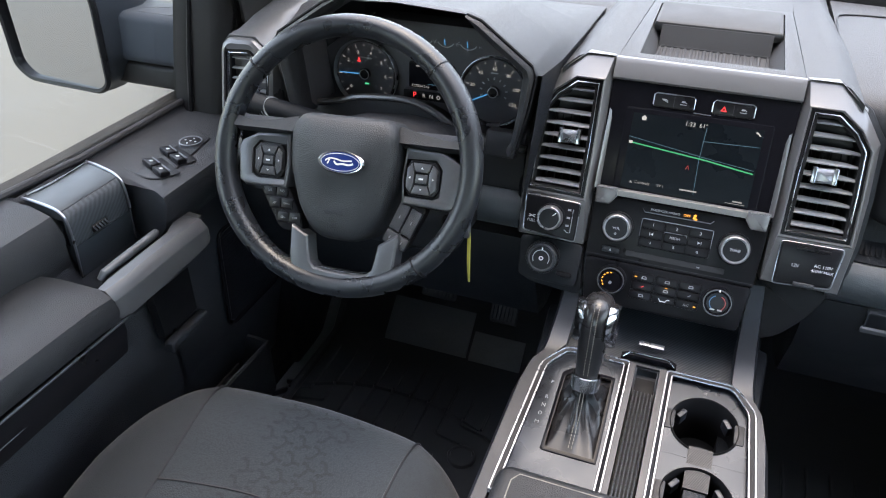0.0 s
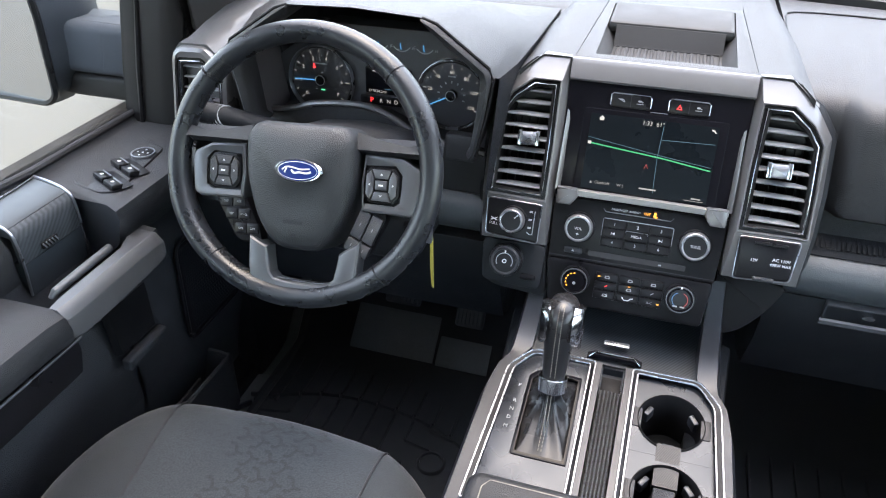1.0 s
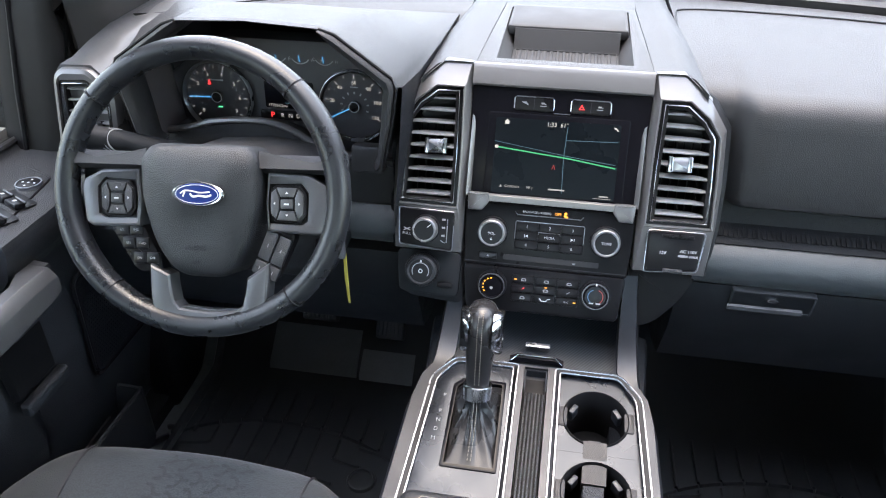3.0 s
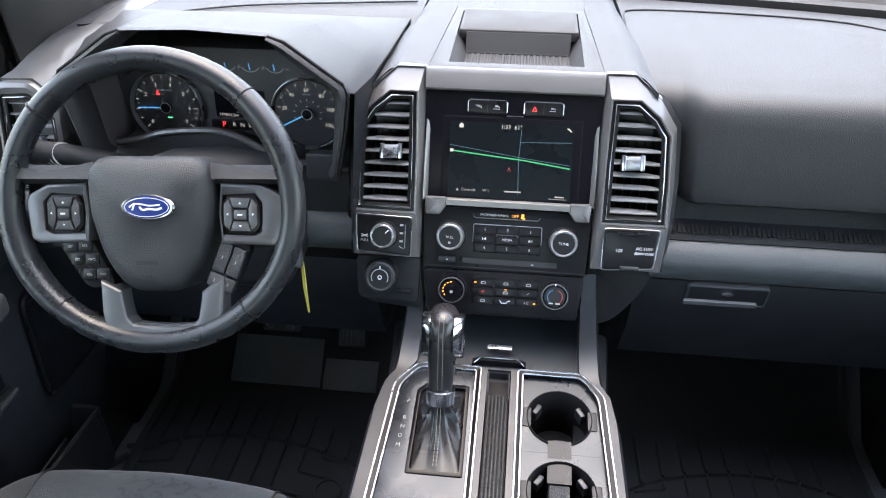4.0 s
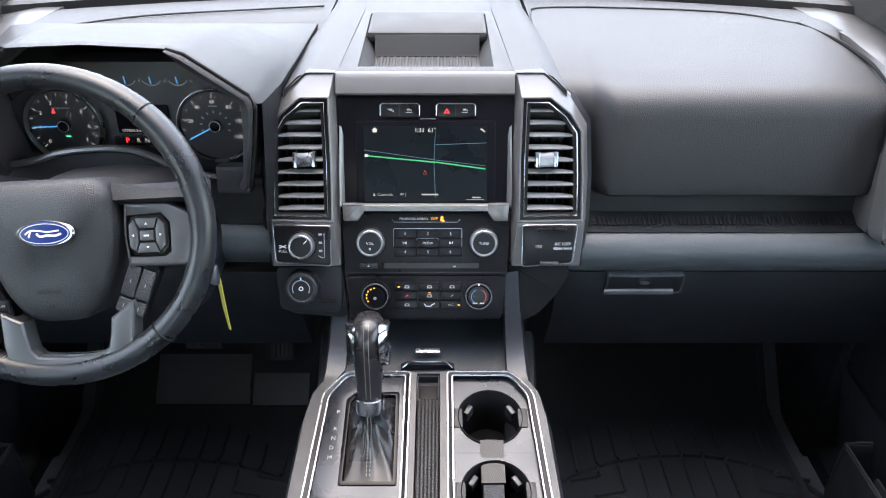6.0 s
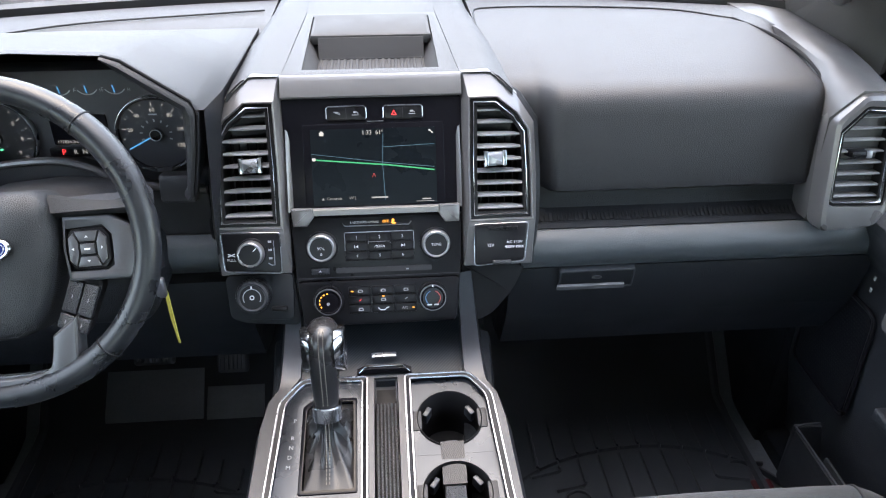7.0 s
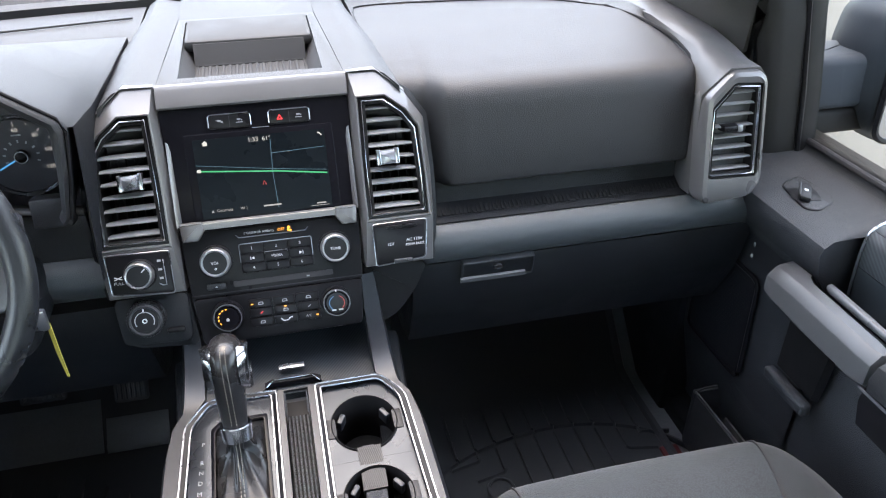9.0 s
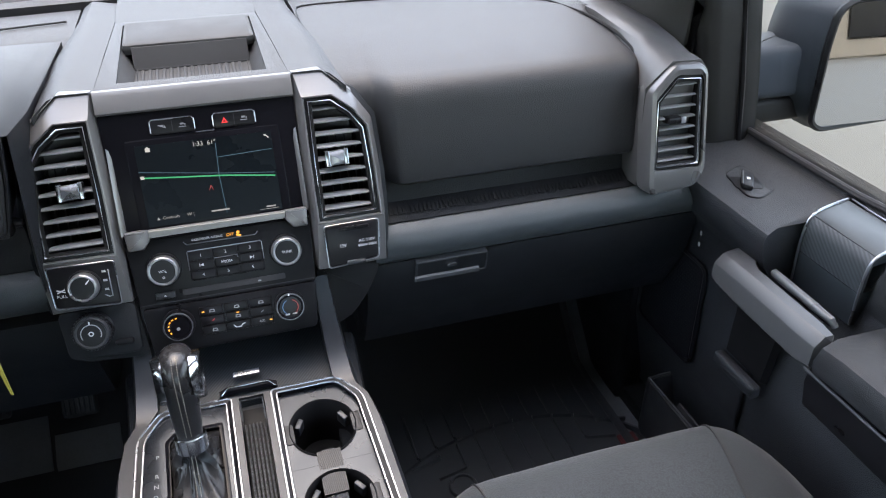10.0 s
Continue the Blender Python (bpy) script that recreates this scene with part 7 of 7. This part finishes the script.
def build_seat(sgn, label):
    cx = 0.445 * sgn
    s = thing("front_seat", (cx, 0.42, 0.03), label, "car seat", "front seats")

    def skin(x0, x1, mat_, nm, lab="", n=9):
        rows = []
        for i in range(n + 1):
            u = x0 + (x1 - x0) * i / n
            yf, top = seat_form(u, sgn)
            pr = [(0.10, top - 0.035), (0.25, top - 0.034)] + [(yf + a, top + z) for a, z in ((-0.30, -0.030), (-0.22, -0.022), (-0.15, -0.012), (-0.11, -0.005), (-0.07, 0.0), (-0.045, -0.001), (-0.03, -0.004), (-0.017, -0.010), (-0.008, -0.018), (-0.002, -0.028), (0.0, -0.04), (-0.004, -0.09), (-0.03, -0.15))] + [(0.10, 0.18)]
            rows.append([(cx + seat_x(u, y, sgn), y, z) for y, z in pr])
        return part(nm, loft(rows), mat_, s, lab, sharp=60)
    skin(-0.152, 0.152, SEAT, "cushion", "grey cloth cushion", n=14)
    for a in (-0.152, 0.152):
        skin(a, math.copysign(0.291 if a * sgn > 0 else 0.262, a), SEAT_SIDE, "bolster", "darker cloth side bolster", n=12)
        yf, top = seat_form(a, sgn)
        seam = []
        for q, z in ((-0.5, -0.0345), (-0.40, -0.032), (-0.30, -0.030), (-0.22, -0.022), (-0.15, -0.012), (-0.11, -0.005), (-0.07, 0.0), (-0.045, -0.001), (-0.03, -0.004), (-0.017, -0.010), (-0.008, -0.018), (-0.002, -0.028), (0.0, -0.04), (-0.004, -0.09)):
            seam.append((cx + seat_x(a, yf + q, sgn), yf + q, top + z + 0.0003))
        part("seam", tube(smooth_path(seam, 3), 0.0019, 6), RUBBER, s)
    cross = []
    for k in range(17):
        u = k * 0.019 - 0.152
        y = 0.515 - 0.3 * (u / 0.5) ** 2
        x = cx + seat_x(u, y, sgn)
        cross.append((x, y, seat_top(x, y, cx, sgn) + 0.0003))
    part("cross_seam", tube(cross, 0.0019, 6), RUBBER, s)
    part("seat_base", box(cx - 0.22, 0.10, 0.03, cx + 0.22, 0.58, 0.26, r=0.02), BLACK, s)
    # tyre-track print: rows of small slanted lugs
    if sgn > 0:
        return s
    lugs = bmesh.new()
    for col in range(5):
        for row in range(10):
            x0, y0 = cx - 0.052 + col * 0.0265 + 0.012 * (1 - row / 5), 0.668 - row * 0.029 - (0.0145 if col % 2 else 0.0)
            if col in (0, 4) and random.random() < 0.4:
                continue
            k = 1 if col % 2 else -1
            path = [(-0.013, -0.007 * k), (-0.004, -0.007 * k), (0.003, 0.006 * k), (0.0135, 0.006 * k)]
            hook = [(0.003, 0.006 * k), (-0.003, 0.013 * k), (-0.010, 0.012 * k)]
            for line in (path, hook):
                for (ax, ay), (bx, by) in zip(line, line[1:]):
                    d = Vector((bx - ax, by - ay)).normalized()
                    nrm = Vector((-d.y, d.x)) * 0.0024
                    q = [(x0 + ax + nrm.x, y0 + ay + nrm.y), (x0 + ax - nrm.x, y0 + ay - nrm.y), (x0 + bx - nrm.x, y0 + by - nrm.y), (x0 + bx + nrm.x, y0 + by + nrm.y)]
                    if max(v for u, v in q) > seat_form(x0 - cx, sgn)[0] - 0.012:
                        continue
                    lugs.faces.new([lugs.verts.new((u, v, seat_top(u, v, cx, sgn) + 0.0009)) for u, v in q])
    tagged(part("tread_print", lugs, TREAD, s, "dark tyre-track print"), kind="stuff")
    return s


build_seat(-1, "grey cloth driver's seat cushion with tyre-tread print")
build_seat(1, "grey cloth passenger seat cushion")

# ---- floor mats ----
def build_mat(sgn, label):
    cx = 0.475 * sgn
    m = thing("floor_mat", (cx, 1.0, 0.022), label, "floor mat", "front floor mats")
    x0, x1 = cx - 0.265, cx + 0.265
    part("tray", loft([[(x, y, z) for y, z in ((0.40, 0.036), (1.16, 0.036), (1.235, 0.048), (1.43, 0.255), (1.43, 0.245), (1.24, 0.036), (1.17, 0.024), (0.40, 0.024))] for x in (x0, x1)]), MATRUB, m)
    for xx in (x0, x1):
        part("raised_edge", tube([(xx, 0.40, 0.045), (xx, 1.16, 0.045), (xx, 1.235, 0.057), (xx, 1.43, 0.265)], 0.010, 6), MATRUB, m)
    ax, top_y = (0.525, 1.113) if sgn > 0 else (-0.530, 1.103)

    def arc_y(x):
        d = (x - ax) / (0.285 if (x - ax) * sgn > 0 else 0.345)
        return top_y - 0.20 * (1 - math.sqrt(max(0, 1 - d * d)))

    def ridge(name, pts, w=0.0034, h=0.007):
        return part(name, tube([(x, y, 0.0365) for x, y in pts], w, 6, flat=h / w), MATRUB, m)
    for i in range(-6, 6):
        xs = [ax + (i + 0.06 + 0.88 * k / 4) * 0.045 for k in range(5)]
        if max(abs(x - ax) for x in xs) < 0.27:
            ridge("arc_ridge", [(x, arc_y(x)) for x in xs], 0.0042, 0.008)
    for i in range(-5, 6):
        x = ax + i * 0.045
        y0, out = arc_y(x), (1 if i > 0 else -1)
        reach = 1.225 if sgn > 0 else 1.225 - 0.028 * max(0, i - 1)
        ridge("rib", [(x, y0 + 0.006), (x, (y0 + reach) / 2), (x, min(reach, 1.225))])
        if abs(i) < 2:
            ridge("rib", [(x, y0 - 0.014), (x, 0.98), (x, 0.86)])
        elif abs(i) < 5:
            yt = (0.0, 0.0, 0.972, 1.020, 1.058)[abs(i)]
            ridge("chevron", [(x, y0 - 0.014), (x, yt + 0.004), (x + out * 0.004, yt), (x + out * 0.062, yt - 0.012)])
    for i in range(9):
        x = ax - 0.20 + i * 0.05
        ridge("edge_tick", [(x - 0.010, 1.236), (x + 0.010, 1.237)], 0.0028, 0.012)
    rx = 0.367 if sgn > 0 else -0.321
    part("retainer", ringed(circle(rx, 0.977, 0.029, 32), circle(rx, 0.977, 0.023, 32), 0.03, 0.046, bev=0.004), MATRUB, m)
    part("retainer_cap", lathe([(0.0225, 0.03), (0.0225, 0.040), (0.0, 0.041)], pose(rx, 0.977, 0), 24), MATRUB, m)
    return m


build_mat(-1, "black ribbed rubber floor mat of the driver's footwell")
mat_r = build_mat(1, "black ribbed rubber floor mat of the passenger footwell")
RED = surface("red_label", (0.09, 0.012, 0.015), 0.6)
part("label_patch", box(0.722, 0.972, 0.034, 0.762, 1.004, 0.043, r=0.003), RED, mat_r, "small red label")

# ---- pedals and toe boards ----
def toe(name, x0, x1, y0, y1, z0, z1, label):
    return solo(name, loft([[(x, y, z) for y, z in ((y0, z0), (y0 + 0.004, z0 + 0.012), (y1, z1), (y1 + 0.03, z1 - 0.01), (y0 + 0.06, z0 - 0.02))] for x in (x0, x1)]), HEEL, label, "foot rest", "toe boards")


toe("toe_board", -0.612, -0.404, 1.242, 1.322, 0.060, 0.140, "black rubber toe board under the brake pedal")
toe("toe_board", -0.396, -0.273, 1.238, 1.290, 0.060, 0.108, "short rubber heel pad under the accelerator")


def build_pedal(name, label, cx, cy, cz, w, h, n):
    p = thing(name, (cx, cy, cz - 0.1), label, "pedal", "foot pedals")
    M = lean((cx, cy, cz), 35)
    part("pad", box(-w / 2, -h / 2, -0.012, w / 2, h / 2, 0.004, M, r=0.008, n=3), RUBBER, p)
    for i in range(n):
        x = -w / 2 + w * (i + 0.7) / (n + 0.4)
        part("tread_bar", box(x - 0.0018, -h / 2 + 0.006, 0.003, x + 0.0018, h / 2 - 0.006, 0.0065, M, r=0.001, n=1), RUBBER, p)
    part("pedal_arm", tube([(cx, cy + 0.01, cz), (cx, cy + 0.08, cz + 0.12), (cx, cy + 0.12, cz + 0.28)], 0.010, 8), BLACK, p)


build_pedal("brake_pedal", "black ribbed brake pedal", -0.440, 1.17, 0.318, 0.078, 0.062, 9)
build_pedal("accelerator_pedal", "black ribbed accelerator pedal", -0.294, 1.17, 0.308, 0.060, 0.090, 7)

# ---- glovebox latch ----
gb = thing("glovebox_latch", (0.36, 0.965, 0.55), "black glovebox latch with a grey pull lip", "latch")
GL = lean((0.334, 0.967, 0.582), -10)
part("latch_plate", ringed(rect(-0.058, -0.022, 0.060, 0.016, 0.004), rect(-0.0555, -0.0195, 0.0575, 0.0135, 0.003), -0.01, 0.003, GL, bev=0.0008), DARK, gb)
part("latch_recess", prism(rect(-0.056, -0.020, 0.058, 0.014), -0.012, 0.001, GL), BLACK, gb)
part("pull_lip", loft([[GL @ Vector((x, y, z)) for y, z in ((-0.012, 0.002), (-0.0135, 0.006), (-0.0195, 0.007), (-0.0215, 0.002))] for x in (-0.060, 0.046)]), SPOKE, gb, "grey pull lip")
part("lock_barrel", lathe([(0.006, 0.0), (0.006, 0.004), (0.0, 0.004)], at(GL, 0.0, 0.003, 0.001) @ Matrix.Diagonal((1.4, 0.6, 1, 1)), 16), SATIN, gb)


# ---- what the mirrors look back at: the truck's own flank and a low building across the lot ----
bed = thing("truck_flank", (0, -2.2, -0.3), "dark painted rear doors and bed of the truck", "truck body")
for sgn in (1, -1):
    part("rear_door_skin", loft([wrap(r, sgn) for r in ([(0.95, -0.12, 0.70), (0.985, -0.12, 0.69), (0.995, -0.12, 0.3), (0.98, -0.12, -0.2), (0.9, -0.12, -0.2)], [(0.95, -1.35, 0.72), (0.985, -1.35, 0.71), (0.995, -1.35, 0.3), (0.98, -1.35, -0.2), (0.9, -1.35, -0.2)])]), SILL, bed)
    part("bed_side", loft([wrap(r, sgn) for r in ([(0.90, -1.38, 0.62), (0.985, -1.38, 0.61), (1.0, -1.38, 0.3), (0.985, -1.38, -0.2), (0.9, -1.38, -0.2)], [(0.90, -3.2, 0.64), (0.985, -3.2, 0.63), (1.0, -3.2, 0.3), (0.985, -3.2, -0.2), (0.9, -3.2, -0.2)])]), SILL, bed)
    part("rear_wheel", tube([(sgn * 0.72, -2.35, -0.24), (sgn * 0.97, -2.35, -0.24)], 0.38, 28), RUBBER, bed)
WALLS = surface("tan_block_wall", (0.20, 0.16, 0.12), 0.9, grain=0.4, gscale=60, vscale=1.2)
shop = thing("low_building", (30, -42, -0.6), "low tan building with dark windows across the lot", "building")
part("wall", box(8, -54, -0.62, 62, -42, 4.0, r=0.1, n=1), WALLS, shop)
part("roof", box(7.2, -54.8, 4.0, 62.8, -41.2, 4.7, r=0.1, n=1), DARK, shop)
for i in range(12):
    w = part("window", box(10 + i * 4.2, -41.98, 0.6, 12.6 + i * 4.2, -41.9, 2.9, r=0.02, n=1), GLOSS, shop)
    part("frame", ringed(rect(9.9, 0.5, 12.7, 3.0), rect(10.05, 0.65, 12.55, 2.85), 0.0, 0.12, frame_of((i * 4.2, -42.0, 0), (1, 0, 0), (0, 0, 1))), INKDIM, w)
